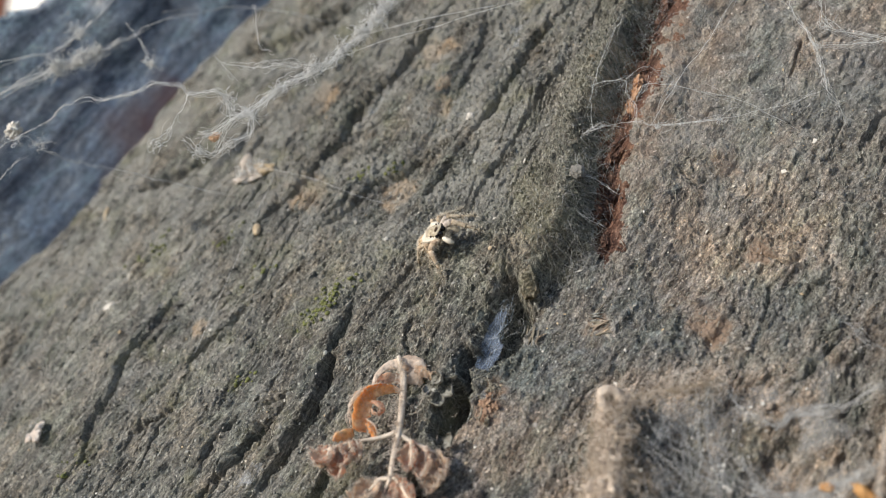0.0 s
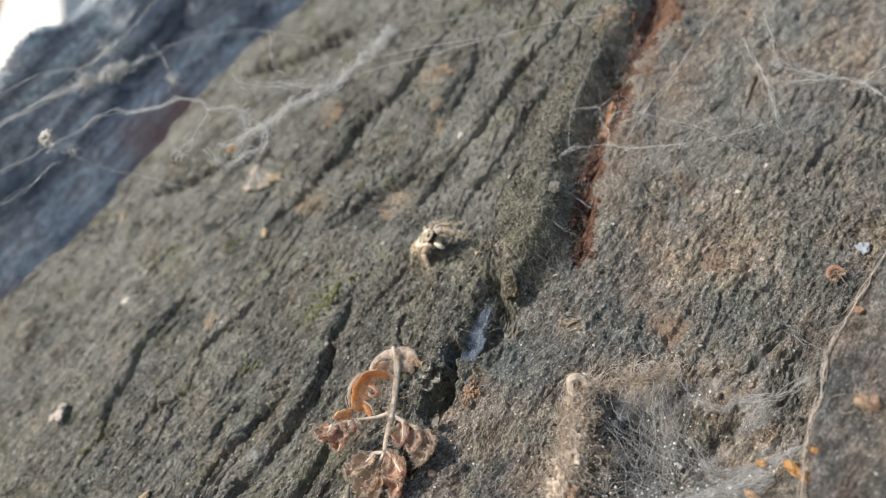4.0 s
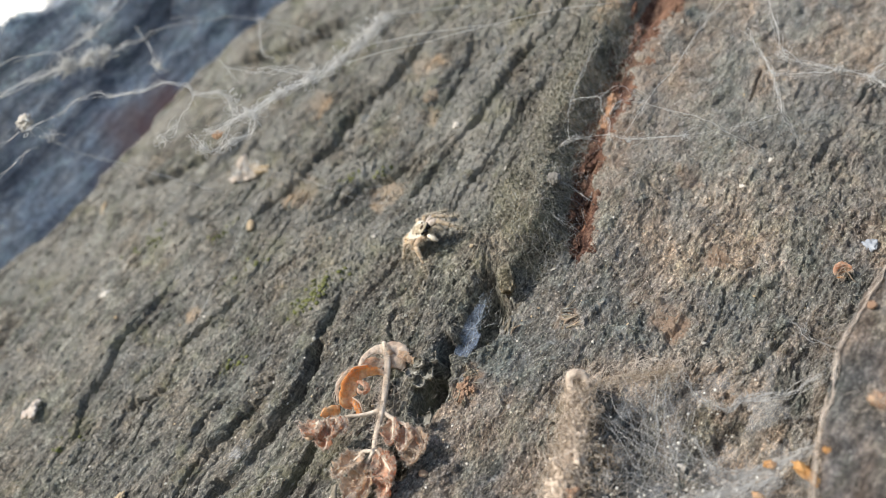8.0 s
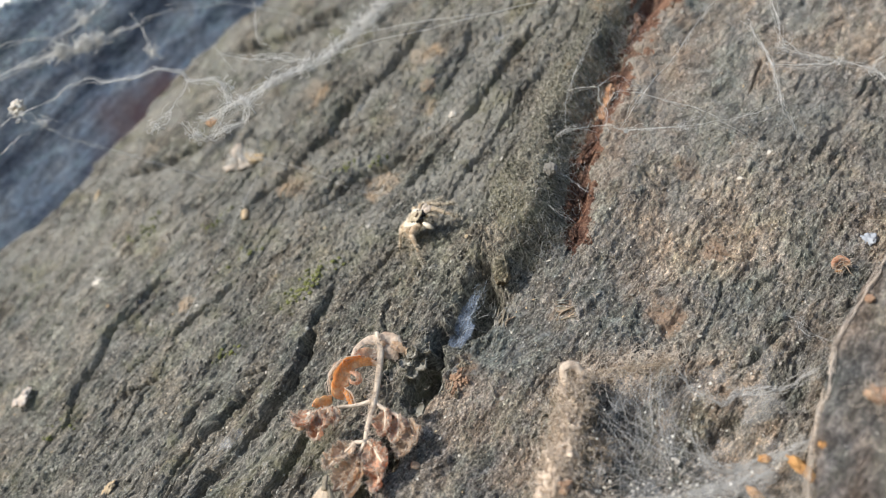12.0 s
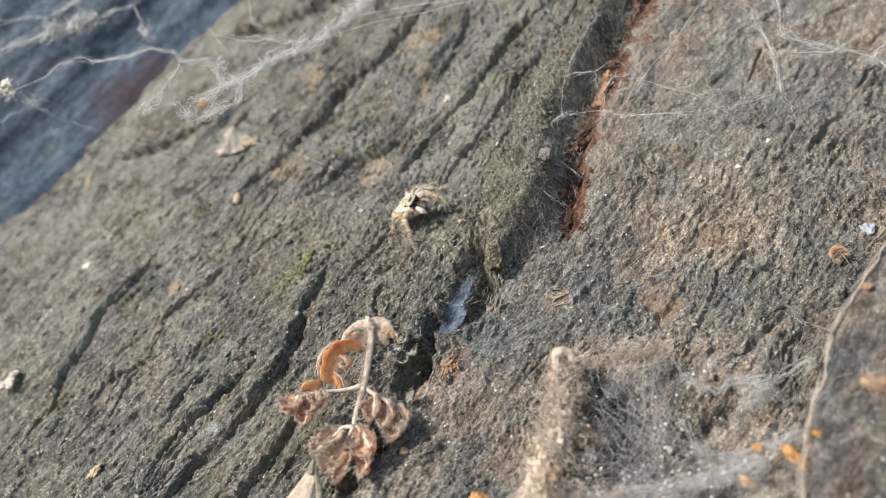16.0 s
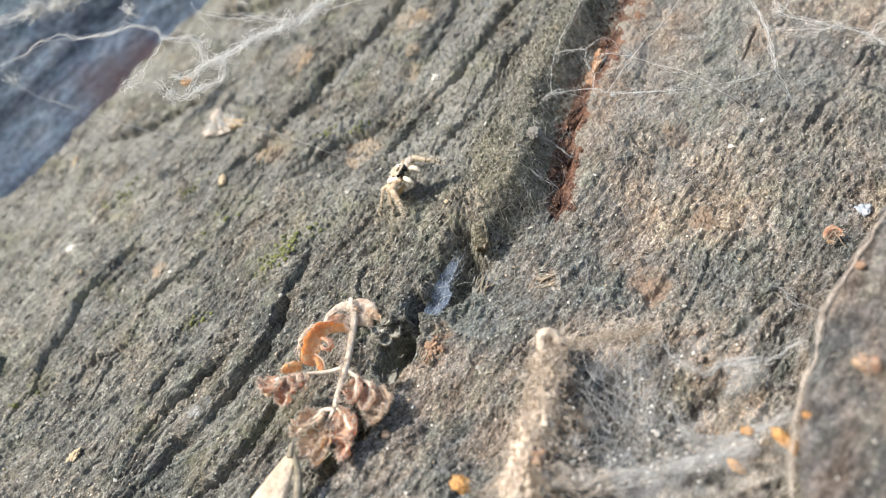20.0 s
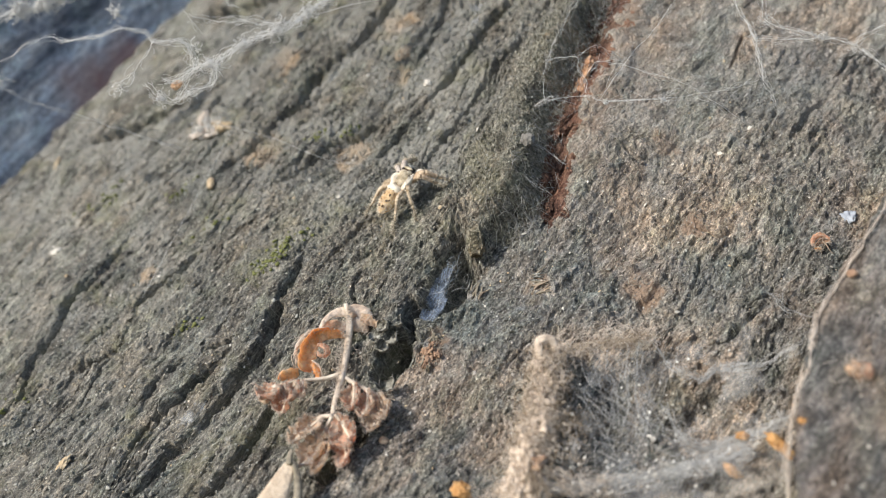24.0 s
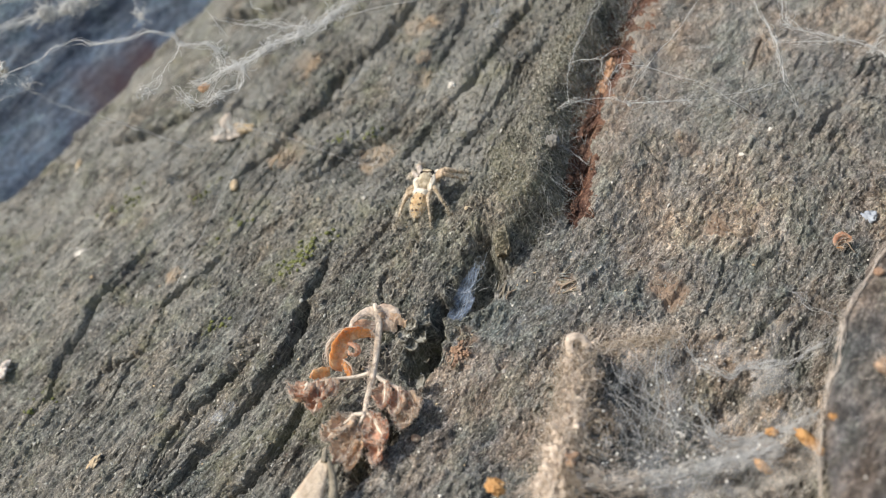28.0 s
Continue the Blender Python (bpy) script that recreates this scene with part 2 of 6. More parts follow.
PALE_WOOD = plain_material("pale_wood", (0.44, 0.33, 0.23), (0.72, 0.60, 0.46), 900, 0.8, 1.0, 0.0002, 0, (1, 1, 0.2))
WHITE_CRUMB = plain_material("white_crumb", (0.50, 0.46, 0.40), (0.76, 0.72, 0.65), 900, 0.85, 0.6, 0.0002)
TAN_CRUMB = plain_material("tan_crumb", (0.34, 0.25, 0.15), (0.62, 0.50, 0.34), 900, 0.85, 0.7, 0.0003)
ORANGE_CRUMB = plain_material("orange_crumb", (0.42, 0.19, 0.06), (0.74, 0.46, 0.20), 700, 0.8, 0.8, 0.0003, 0.2)
INNER_BARK = plain_material("orange_inner_bark", (0.34, 0.17, 0.09), (0.62, 0.39, 0.24), 700, 0.85, 0.8, 0.0003)
RUST_CRUMB = plain_material("rusty_crumb", (0.22, 0.13, 0.085), (0.46, 0.31, 0.21), 700, 0.9, 0.9, 0.0004)
GRIT = grit_material("bark_grit", (0.04, 0.038, 0.034), (0.36, 0.34, 0.30))
TAN_GRIT = grit_material("tan_grit", (0.34, 0.26, 0.19), (0.86, 0.76, 0.62))
WHITE_SPECK = grit_material("white_specks", (0.6, 0.57, 0.5), (0.9, 0.88, 0.82))
OLIVE_GRIT = grit_material("olive_grit", (0.09, 0.09, 0.07), (0.62, 0.585, 0.50))
GREY_GRIT = grit_material("grey_bark_grit", (0.085, 0.083, 0.072), (0.42, 0.41, 0.365))
BROWN_GRIT = grit_material("brown_bark_grit", (0.12, 0.105, 0.09), (0.44, 0.40, 0.355))
BROWN_FIBRE = plain_material("brown_fibre", (0.16, 0.12, 0.085), (0.33, 0.26, 0.195), 900, 0.85, 0.6)
BLUE_SCRAP = plain_material("pale_blue_scrap", (0.34, 0.375, 0.43), (0.50, 0.535, 0.59), 900, 0.6, 0.4, 0.0002, 0.2)
OLIVE_CHIP = plain_material("olive_brown_bark", (0.13, 0.11, 0.08), (0.31, 0.27, 0.205), 900, 0.9, 0.8, 0.0004)
# the egg sac's grey, darkened to stand in for the ridge's shade
SHADED_SAC = plain_material("shaded_grey_sac", (0.10, 0.095, 0.085), (0.26, 0.245, 0.22), 900, 0.9, 0.8, 0.0003)
MOSS = plain_material("moss", (0.08, 0.09, 0.03), (0.20, 0.21, 0.075), 900, 0.9, 0.6)
PALE_PLASTER = plain_material("pale_plaster", (0.80, 0.79, 0.76), (0.88, 0.87, 0.84), 6, 0.9, 0.2, 0.002)
RED_PAINT = plain_material("red_brown_paint", (0.42, 0.14, 0.09), (0.55, 0.22, 0.15), 9, 0.7, 0.2, 0.002)
SOIL = plain_material("soil", (0.05, 0.04, 0.03), (0.16, 0.13, 0.09), 30, 0.95, 0.6, 0.01)
SPIDER_TAN = plain_material("tan_hair", (0.36, 0.22, 0.10), (0.78, 0.58, 0.34), 1400, 0.75, 0.7, 0.0002)
SPIDER_LEG = plain_material("brown_tan_hair", (0.26, 0.17, 0.10), (0.72, 0.57, 0.41), 1900, 0.75, 0.7, 0.0002)
SPIDER_PALE = plain_material("pale_tan_hair", (0.28, 0.20, 0.12), (0.72, 0.60, 0.45), 1700, 0.75, 0.7, 0.0002)
SPIDER_OLIVE = plain_material("olive_tan_hair", (0.22, 0.17, 0.10), (0.70, 0.61, 0.46), 1700, 0.75, 0.7, 0.0002)
SPIDER_GREY = plain_material("grey_hair", (0.10, 0.085, 0.06), (0.44, 0.39, 0.30), 1500, 0.75, 0.7, 0.0002)
SPIDER_CREAM = plain_material("cream_hair", (0.50, 0.43, 0.33), (0.84, 0.76, 0.63), 1500, 0.75, 0.6, 0.0002)
SPIDER_PALP = plain_material("pinkish_grey_hair", (0.30, 0.25, 0.21), (0.68, 0.60, 0.53), 1500, 0.8, 0.7, 0.0002)
EYE = plain_material("black_eye", (0.004, 0.004, 0.004), (0.012, 0.01, 0.01), 800, 0.08, 0)
SPIDER_BROWN = plain_material("dark_brown_hair", (0.05, 0.03, 0.018), (0.13, 0.08, 0.045), 1500, 0.75, 0.5, 0.0002)


# ---- shape helpers ----
def link_mesh(name, verts, faces, material, parent=None, label="", smooth=True):
    me = bpy.data.meshes.new(name)
    me.from_pydata([tuple(v) for v in verts], [], [tuple(f) for f in faces])
    me.materials.append(material)
    me.polygons.foreach_set("use_smooth", np.full(len(me.polygons), smooth))
    me.update()
    ob = new(name, me)
    if parent is not None:
        ob.parent = parent
    if label:
        ob["label"] = label
    return ob


def thing(name, label, category, m=None, group="", kind=""):
    ob = new(name)
    ob.empty_display_size = 0.002
    ob.matrix_basis = m if m is not None else BARK
    return tagged(ob, label, category, group, kind)


def place(x, y, z, rx=0, ry=0, rz=0):
    """A pose in the bark's frame, in millimetres and degrees."""
    return BARK @ pose(x * MM, y * MM, z * MM, rx, ry, rz)


def curve_through(points, steps=6):
    """A smooth line through the points (Catmull-Rom)."""
    p = [Vector(q) for q in points]
    if len(p) < 3:
        return [p[0].lerp(p[-1], i / steps) for i in range(steps + 1)]
    p = [2 * p[0] - p[1]] + p + [2 * p[-1] - p[-2]]
    out = []
    for a, b, c, d in zip(p, p[1:], p[2:], p[3:]):
        for i in range(steps):
            t = i / steps
            out.append(0.5 * ((2 * b) + (c - a) * t + (2 * a - 5 * b + 4 * c - d) * t * t + (3 * b - a - 3 * c + d) * t ** 3))
    return out + [p[-2]]


def tube_into(verts, faces, line, radii, sides=5):
    """Adds a closed tube along a line to the lists. Millimetres in, metres out."""
    n, start = len(line), len(verts)
    side = None
    for i, q in enumerate(line):
        way = (line[min(i + 1, n - 1)] - line[max(i - 1, 0)])
        way = way.normalized() if way.length > 1e-9 else Vector((0, 0, 1))
        if side is None:
            side = way.orthogonal().normalized()
        side = (side - way * side.dot(way))
        side = side.normalized() if side.length > 1e-6 else way.orthogonal().normalized()
        up = way.cross(side)
        r = radii[i] if isinstance(radii, (list, tuple)) else radii
        for k in range(sides):
            a = 2 * math.pi * k / sides
            verts.append((q + (side * math.cos(a) + up * math.sin(a)) * r) * MM)
    for i in range(n - 1):
        for k in range(sides):
            a, b = start + i * sides + k, start + i * sides + (k + 1) % sides
            faces.append((a, b, b + sides, a + sides))
    faces.append(tuple(start + k for k in reversed(range(sides))))
    faces.append(tuple(start + (n - 1) * sides + k for k in range(sides)))


def tube(name, points, radii, material, parent, label="", steps=6, sides=6):
    line = curve_through(points, steps)
    if isinstance(radii, (list, tuple)):
        spots = np.linspace(0, len(radii) - 1, len(line))
        radii = [float(v) for v in np.interp(spots, range(len(radii)), radii)]
    verts, faces = [], []
    tube_into(verts, faces, line, radii, sides)
    return link_mesh(name, verts, faces, material, parent, label)


def lump_data(rng, sx, sy, sz, rough=0.25, cuts=3, freq=1.4, boxy=1.0):
    """An uneven rounded lump of half sizes sx, sy, sz in millimetres."""
    bm = bmesh.new()
    bmesh.ops.create_icosphere(bm, subdivisions=cuts, radius=1)
    off = Vector((rng.uniform(-50, 50), rng.uniform(-50, 50), rng.uniform(-50, 50)))
    for v in bm.verts:
        k = 1 + rough * noise.fractal(v.co * freq + off, 1.0, 2.0, 4) * 1.6
        if boxy != 1.0:
            v.co = Vector([math.copysign(abs(c) ** boxy, c) for c in v.co])
        v.co = Vector((v.co.x * sx * k, v.co.y * sy * k, v.co.z * sz * k)) * MM
    verts = [v.co.copy() for v in bm.verts]
    faces = [[v.index for v in f.verts] for f in bm.faces]
    bm.free()
    return verts, faces


def lump(name, rng, size, material, parent=None, label="", rough=0.25, cuts=3, at=(0, 0, 0), turn=(0, 0, 0), freq=1.4):
    verts, faces = lump_data(rng, *size, rough, cuts, freq)
    ob = link_mesh(name, verts, faces, material, parent, label)
    ob.matrix_basis = pose(at[0] * MM, at[1] * MM, at[2] * MM, *turn)
    return ob


# ---- the bark's relief ----
def lattice(ix, iy, seed):
    h = (ix.astype(np.int64) * 374761393 + iy.astype(np.int64) * 668265263 + seed * 974634777) & 0xFFFFFFFF
    h = ((h ^ (h >> 13)) * 1274126177) & 0xFFFFFFFF
    h = ((h ^ (h >> 16)) * 2246822519) & 0xFFFFFFFF
    return ((h ^ (h >> 15)) & 0xFFFFFF) / float(0xFFFFFF)


def value_noise(x, y, seed):
    ix, iy = np.floor(x), np.floor(y)
    fx, fy = x - ix, y - iy
    fx, fy = fx * fx * fx * (fx * (fx * 6 - 15) + 10), fy * fy * fy * (fy * (fy * 6 - 15) + 10)
    a, b = lattice(ix, iy, seed), lattice(ix + 1, iy, seed)
    c, d = lattice(ix, iy + 1, seed), lattice(ix + 1, iy + 1, seed)
    return ((a * (1 - fx) + b * fx) * (1 - fy) + (c * (1 - fx) + d * fx) * fy) * 2 - 1


def rough_noise(x, y, seed, octaves=4, gain=0.5):
    total, amp = 0, 1.0
    for k in range(octaves):
        total = total + amp * value_noise(x, y, seed + 17 * k)
        x, y, amp = x * 2.03 + 5.1, y * 2.03 + 3.7, amp * gain
    return total


def step(v, a, b):
    t = np.clip((v - a) / (b - a), 0, 1)
    return t * t * (3 - 2 * t)


def line_distance(x, y, line):
    """The distance to a line of points, and the side of it (positive to its right as it runs)."""
    best, side, along = np.full(x.shape, 1e9), np.ones(x.shape), np.zeros(x.shape)
    for n, ((ax, ay), (bx, by)) in enumerate(zip(line, line[1:])):
        dx, dy = bx - ax, by - ay
        t = np.clip(((x - ax) * dx + (y - ay) * dy) / (dx * dx + dy * dy), 0, 1)
        d = np.hypot(x - ax - t * dx, y - ay - t * dy)
        near = d < best
        best = np.where(near, d, best)
        side = np.where(near, np.sign((y - ay) * dx - (x - ax) * dy), side)
        along = np.where(near, n + t, along)
    return best, -side, along / (len(line) - 1)


GRAIN = radians(25)
# the grey plate's edge over the red fissure and the holes, from above to below
PLATE_EDGE = [(75, 46), (36, 12.8), (28.5, 6.4), (21.2, 0.8), (15.8, -4.6), (11.5, -10.3), (7.5, -11.8), (3.3, -13.1), (-1.1, -15.2), (-5, -19.3), (-7.9, -20.6), (-12.1, -23.0), (-16.0, -25.4), (-20.0, -28.3), (-24.0, -31.4), (-40, -46)]
FAR_EDGE = [(-110, 30), (-57.5, 41.7), (-44.8, 44.8), (-33.4, 51.0), (-23.3, 57.9), (-11.2, 61.9), (2.2, 63.5), (30, 72), (90, 95)]
NEAR_EDGE = [(60, -25), (45, -31), (35, -36), (26.9, -40.1), (21.5, -44.6), (18.8, -47.3), (16.2, -50.6), (12, -58), (8, -70)]
# long cracks: line, half width, depth
CRACKS = [
    ([(-11.3, 1.1), (-15.0, -3.0), (-17.6, -6.1), (-19.6, -8.2), (-22.0, -10.4), (-24.5, -11.7), (-26.6, -13.0), (-29.3, -14.3)], 0.8, 3.4),
    ([(-30.1, -14.2), (-33.0, -15.3), (-35.5, -17.6), (-38.0, -18.2), (-46, -21)], 0.6, 2.2),
    ([(-23.5, -6.6), (-26.0, -7.5), (-29.0, -8.5), (-31.4, -9.6), (-34.4, -10.4), (-36.9, -12.2), (-39.2, -13.6)], 0.6, 2.0),
    ([(-19.0, -16.2), (-22.7, -18.1), (-25.0, -19.6), (-28.0, -21.0), (-30.1, -22.2), (-34.0, -23.6)], 0.7, 2.8),
    ([(-22.6, 8.3), (-26.5, 7.6), (-30.2, 6.9), (-33.2, 6.4)], 0.6, 1.8),
    ([(-29.8, 19.0), (-33.3, 16.3), (-36.5, 14.4), (-40.6, 12.5), (-42.9, 9.5), (-46.6, 7.9), (-48.2, 3.8), (-52, 1)], 0.5, 1.5),
    ([(-28.9, -4.3), (-32.8, -5.0), (-34.7, -7.3)], 0.4, 1.3),
    ([(-35.1, 2.4), (-38.7, 1.8), (-42.9, 2.6)], 0.5, 1.2),
    ([(-34.9, 6.5), (-38.9, 5.6), (-41.4, 5.7)], 0.35, 0.9),
    ([(-19.4, -5.3), (-23.7, -5.5), (-26.5, -5.1)], 0.3, 0.8),
    ([(24, 37), (15.9, 32.7), (11.1, 30.0), (7.6, 28.2), (3.8, 27.8), (0.0, 26.4), (-3.7, 23.4), (-7.8, 21.8), (-11.4, 20.6), (-15.8, 20.8), (-20.3, 19.6)], 0.75, 2.5),
    ([(5.3, 12.9), (0.6, 12.2), (-2.4, 14.0), (-6.6, 12.2), (-11.4, 12.7)], 0.5, 1.6),
    ([(-3.8, 16.0), (-7.1, 13.6), (-10.7, 13.5)], 0.45, 1.2),
    ([(38, 24.5), (30.7, 20.5), (25.9, 18.5), (22.0, 16.6), (19.0, 15.2), (15.7, 13.2), (12.7, 11.4), (9.8, 10.4)], 0.6, 2.1),
    ([(9.0, 10.0), (6.8, 9.1), (4.0, 8.3), (0, 7.6)], 0.45, 1.4),
    ([(34, 16.5), (27.4, 12.5), (22.5, 9.7), (19.0, 8.7), (15.5, 7.6), (11.0, 4.6), (7.2, 2.6), (4.2, 0.5)], 0.5, 1.7),
    ([(21.2, 27.2), (16.3, 21.0), (11.4, 17.5)], 0.5, 1.3),
    ([(4.7, 22.7), (0.9, 22.4), (-3.1, 23.8)], 0.4, 1.0),
    ([(-15, 36.5), (-19.7, 37.7), (-25.0, 38.5), (-29.5, 39.6), (-33.3, 41.4)], 1.2, 2.2),
    ([(10, 47), (1.9, 49.7), (-5.9, 52.7), (-12.0, 56.3)], 1.4, 2.6),
    ([(25.6, -20.6), (26.8, -22.2), (27.0, -23.0), (28.9, -22.9)], 0.3, 1.0),
    ([(26.0, -23.1), (23.5, -25.1), (21.9, -26.4), (19.4, -28.3), (16.7, -30.0), (13.0, -31.2)], 0.28, 0.45),
    ([(42.5, -15.1), (47.0, -12.8), (51.2, -11.5)], 0.4, 0.9),
    ([(54.0, -8.9), (57.0, -7.4), (60.8, -7.4)], 0.4, 1.0),
    ([(19.1, -33.1), (21.0, -33.5), (24.8, -32.4), (27.4, -31.5)], 0.4, 1.0),
    ([(19.6, -41.2), (18.0, -41.8), (16.5, -41.9)], 0.4, 1.0),
    ([(20.7, -24.0), (17.7, -25.5), (14.0, -27.2)], 0.35, 0.6),
    ([(25.6, -8.7), (26.1, -10.9), (27.8, -10.5)], 0.3, 0.6),
    ([(-3.4, -15.0), (-4.5, -16.4), (-5.0, -18.9), (-5.9, -20.5)], 0.7, 4.0),
    ([(-6.5, -7), (-8.6, -9.6), (-9.5, -13)], 0.35, 0.9),
]
# holes under the plate's edge: centre, half length, half width, turn, depth
HOLES = [(0.4, -14.7, 4.8, 1.8, 34, 6.5), (-7.5, -20.4, 2.7, 1.5, 38, 9.0), (-17.0, -26.6, 3.8, 1.5, 38, 4.0), (13.5, -39.5, 3.5, 2.6, 30, 2.0)]
STAINS = [(-0.9, 10.0, 2.3), (9.0, 18.3, 1.7), (-10.9, 19.2, 2.6), (13.3, 27.5, 2.8), (17.3, -24.8, 1.8), (28.2, 4.3, 2.6), (23.5, 0.2, 2.0), (-4.8, -21.8, 1.5), (-3.4, -20.2, 1.2),
          (8.5, -19.0, 1.3), (29.7, -10.2, 1.6), (11, 21.5, 1.3), (-30, 10, 1.6), (-2, 34, 2.4), (36, 13, 2.5), (26.4, -20.2, 1.5)]
CRACK_SEED = random.Random(5)
for _ in range(90):
    cx, cy, size = CRACK_SEED.uniform(-58, 52), CRACK_SEED.uniform(-52, 52), CRACK_SEED.uniform(1.0, 4.0)
    lean = GRAIN + CRACK_SEED.uniform(-0.3, 0.3)
    bend = CRACK_SEED.uniform(-0.6, 0.6)
    CRACKS.append(([(cx - size * math.cos(lean), cy - size * math.sin(lean)), (cx - bend * math.sin(lean), cy + bend * math.cos(lean)),
                    (cx + size * math.cos(lean), cy + size * math.sin(lean))], CRACK_SEED.uniform(0.16, 0.3), CRACK_SEED.uniform(0.3, 0.7)))


for _ in range(110):
    cx, cy, size = CRACK_SEED.uniform(-50, 45), CRACK_SEED.uniform(-30, 45), CRACK_SEED.uniform(4.0, 11.0)
    if cy < 0.85 * cx - 14:
        continue
    lean = GRAIN + 0.12 + CRACK_SEED.uniform(-0.14, 0.14)
    bend = CRACK_SEED.uniform(-0.5, 0.5)
    CRACKS.append(([(cx - size * math.cos(lean), cy - size * math.sin(lean)), (cx - bend * math.sin(lean), cy + bend * math.cos(lean)),
                    (cx + size * math.cos(lean), cy + size * math.sin(lean))], CRACK_SEED.uniform(0.14, 0.26), CRACK_SEED.uniform(0.4, 1.0)))


def relief(x, y):
    """The height of the bark in millimetres, and which part of it lies there: 0 grey plate, 1 brown plate, 2 red floor, 3 near flake, 4 far plate."""
    wx, wy = x + 0.9 * rough_noise(x / 7, y / 7, 3, 2), y + 0.9 * rough_noise(x / 7, y / 7, 9, 2)
    u, v = wx * math.cos(GRAIN) + wy * math.sin(GRAIN), -wx * math.sin(GRAIN) + wy * math.cos(GRAIN)
    d, side, along = line_distance(wx, wy, PLATE_EDGE)
    d = -d * side
    upper = step(x, -6, 9)
    left = -0.4 + (0.9 + 2.0 * upper) * np.exp(-(d / 5.0) ** 2) - 1.2 * np.exp(-(x ** 2 + (y - 11) ** 2) / 190) - 0.028 * np.clip(y - 28, 0, 60)
    right = -1.5 - 0.24 * (x + 3) + 0.12 * (y + 28) - 1.6 * np.exp(-((x + 9) ** 2 + (y + 27) ** 2) / 60) - 0.004 * np.clip(x - 30, 0, 90) ** 2
    right = np.maximum(right, -2.2 - 0.24 * (x + 3) - 1.0) + 0.22 * np.clip(y + 18, 0, 40) + 1.3 * np.exp(-(d / 8) ** 2) * step(x, 8, 16)
    gap = np.exp(-((d - 2.7) / 1.6) ** 2) * step(x, 9, 18)
    drop = step(d, -0.8, 1.9 - 0.2 * upper)
    z = left * (1 - drop) + (right - 2.4 * gap) * drop
    # the web-covered mound below the brown plate
    m, _, _ = line_distance(wx, wy, [(5.6, -28.6), (3.9, -30.6), (0.7, -34.2), (-1.2, -38.6), (-4.2, -46.6)])
    z = z + 3.6 * np.exp(-(m / 1.6) ** 2)
    # a flake that stands up close by
    n, nside, _ = line_distance(wx, wy, NEAR_EDGE)
    n = -n * nside
    z = np.where(n > -6, z + (0.4 - 0.03 * n + 0.02 * (x - 25) - z) * step(n, 1.6, 2.4), z)
    # the valley and the far plate
    f, fside, _ = line_distance(wx, wy, FAR_EDGE)
    f = -f * fside
    valley = -2.0 - 10.5 * step(f, 0, 7) + 25.0 * np.clip((f - 8.5) / 9, 0, 1) - 0.16 * np.clip(f - 22, 0, 99) - 34 * step(f, 23, 42)
    valley = valley + (5.5 * np.abs(rough_noise(u / 46, v / 6, 71, 3)) + 2.6 * rough_noise(u / 26, v / 3.0, 73, 3)) * step(f, 3, 9)
    z = np.where(f > 0, valley + (z + 2.0) * (1 - step(f, 0, 5)), z)
    # relief of the crust, from broad to fine
    calm = (1 - 0.8 * step(f, 0, 6)) * (1 - 0.5 * step(n, 1.0, 2.5)) * (1 - 0.58 * step(y - 0.3 * x, -29, -17) * step(d, 2, 5))
    z = z + 0.5 * rough_noise(u / 16, v / 8, 21, 3)
    plates = np.abs(rough_noise(u / 14, v / 2.6, 31, 4, 0.5))
    z = z + calm * (0.5 * np.minimum(plates, 0.5) - 0.25)
    strips = np.abs(rough_noise(u / 6.5, v / 1.1, 41, 3, 0.6))
    patchy = 0.25 + 0.75 * step(rough_noise(u / 9, v / 5, 47, 3), -0.35, 0.45)
    z = z + calm * patchy * (0.30 * np.minimum(strips, 0.8) - 0.13)
    # thin flakes that end in sharp steps
    for seed, long, wide, high in ((55, 5.5, 1.1, 0.11), (58, 10.0, 2.0, 0.16), (63, 2.2, 0.7, 0.09)):
        sheet = rough_noise(u / long, v / wide, seed, 3, 0.6)
        z = z + calm * high * (step(sheet, -0.04, 0.06) + step(sheet, 0.45, 0.52) - step(sheet, -0.55, -0.48))
    brown = step(d, 2, 5) * (1 - step(n, 0, 2))
    ledge = rough_noise(u / 4.5 + 3, v / 2.2, 57, 3, 0.6)
    z = z + brown * (0.35 * rough_noise(u / 6, v / 4, 59, 3) + 0.16 * (step(ledge, -0.05, 0.06) + step(ledge, 0.38, 0.46)) - 0.22 * step(rough_noise(u / 1.6, v / 1.0, 60, 2), 0.62, 0.85))
    # crumble: raised grains with creases between them, coarser on the ridge's crest
    crest = np.exp(-((d + 3.0) / 3.0) ** 2) * upper
    lumps = 0.7 - np.abs(rough_noise(u / 1.7, v / 0.85, 51, 3, 0.7))
    z = z + (calm * (1 - 0.45 * step(d, 1, 4)) + 0.7 * crest) * (0.17 * lumps - 0.07)
    near = (0.45 + 0.55 * step(x, -24, -5)) * (1 - 0.6 * brown * step(y + 0.2 * x, -3, 9))
    grains = 0.6 - np.abs(rough_noise(u / 0.85, v / 0.40, 52, 2, 0.8))
    z = z + (0.45 + 0.55 * calm) * (0.36 + 0.1 * crest - (0.14 + 0.1 * step(y, -16, -4)) * step(d, 1, 4)) * near * grains
    z = z + (0.45 + 0.55 * calm) * 0.11 * near * value_noise(u / 0.27, v / 0.24, 53)
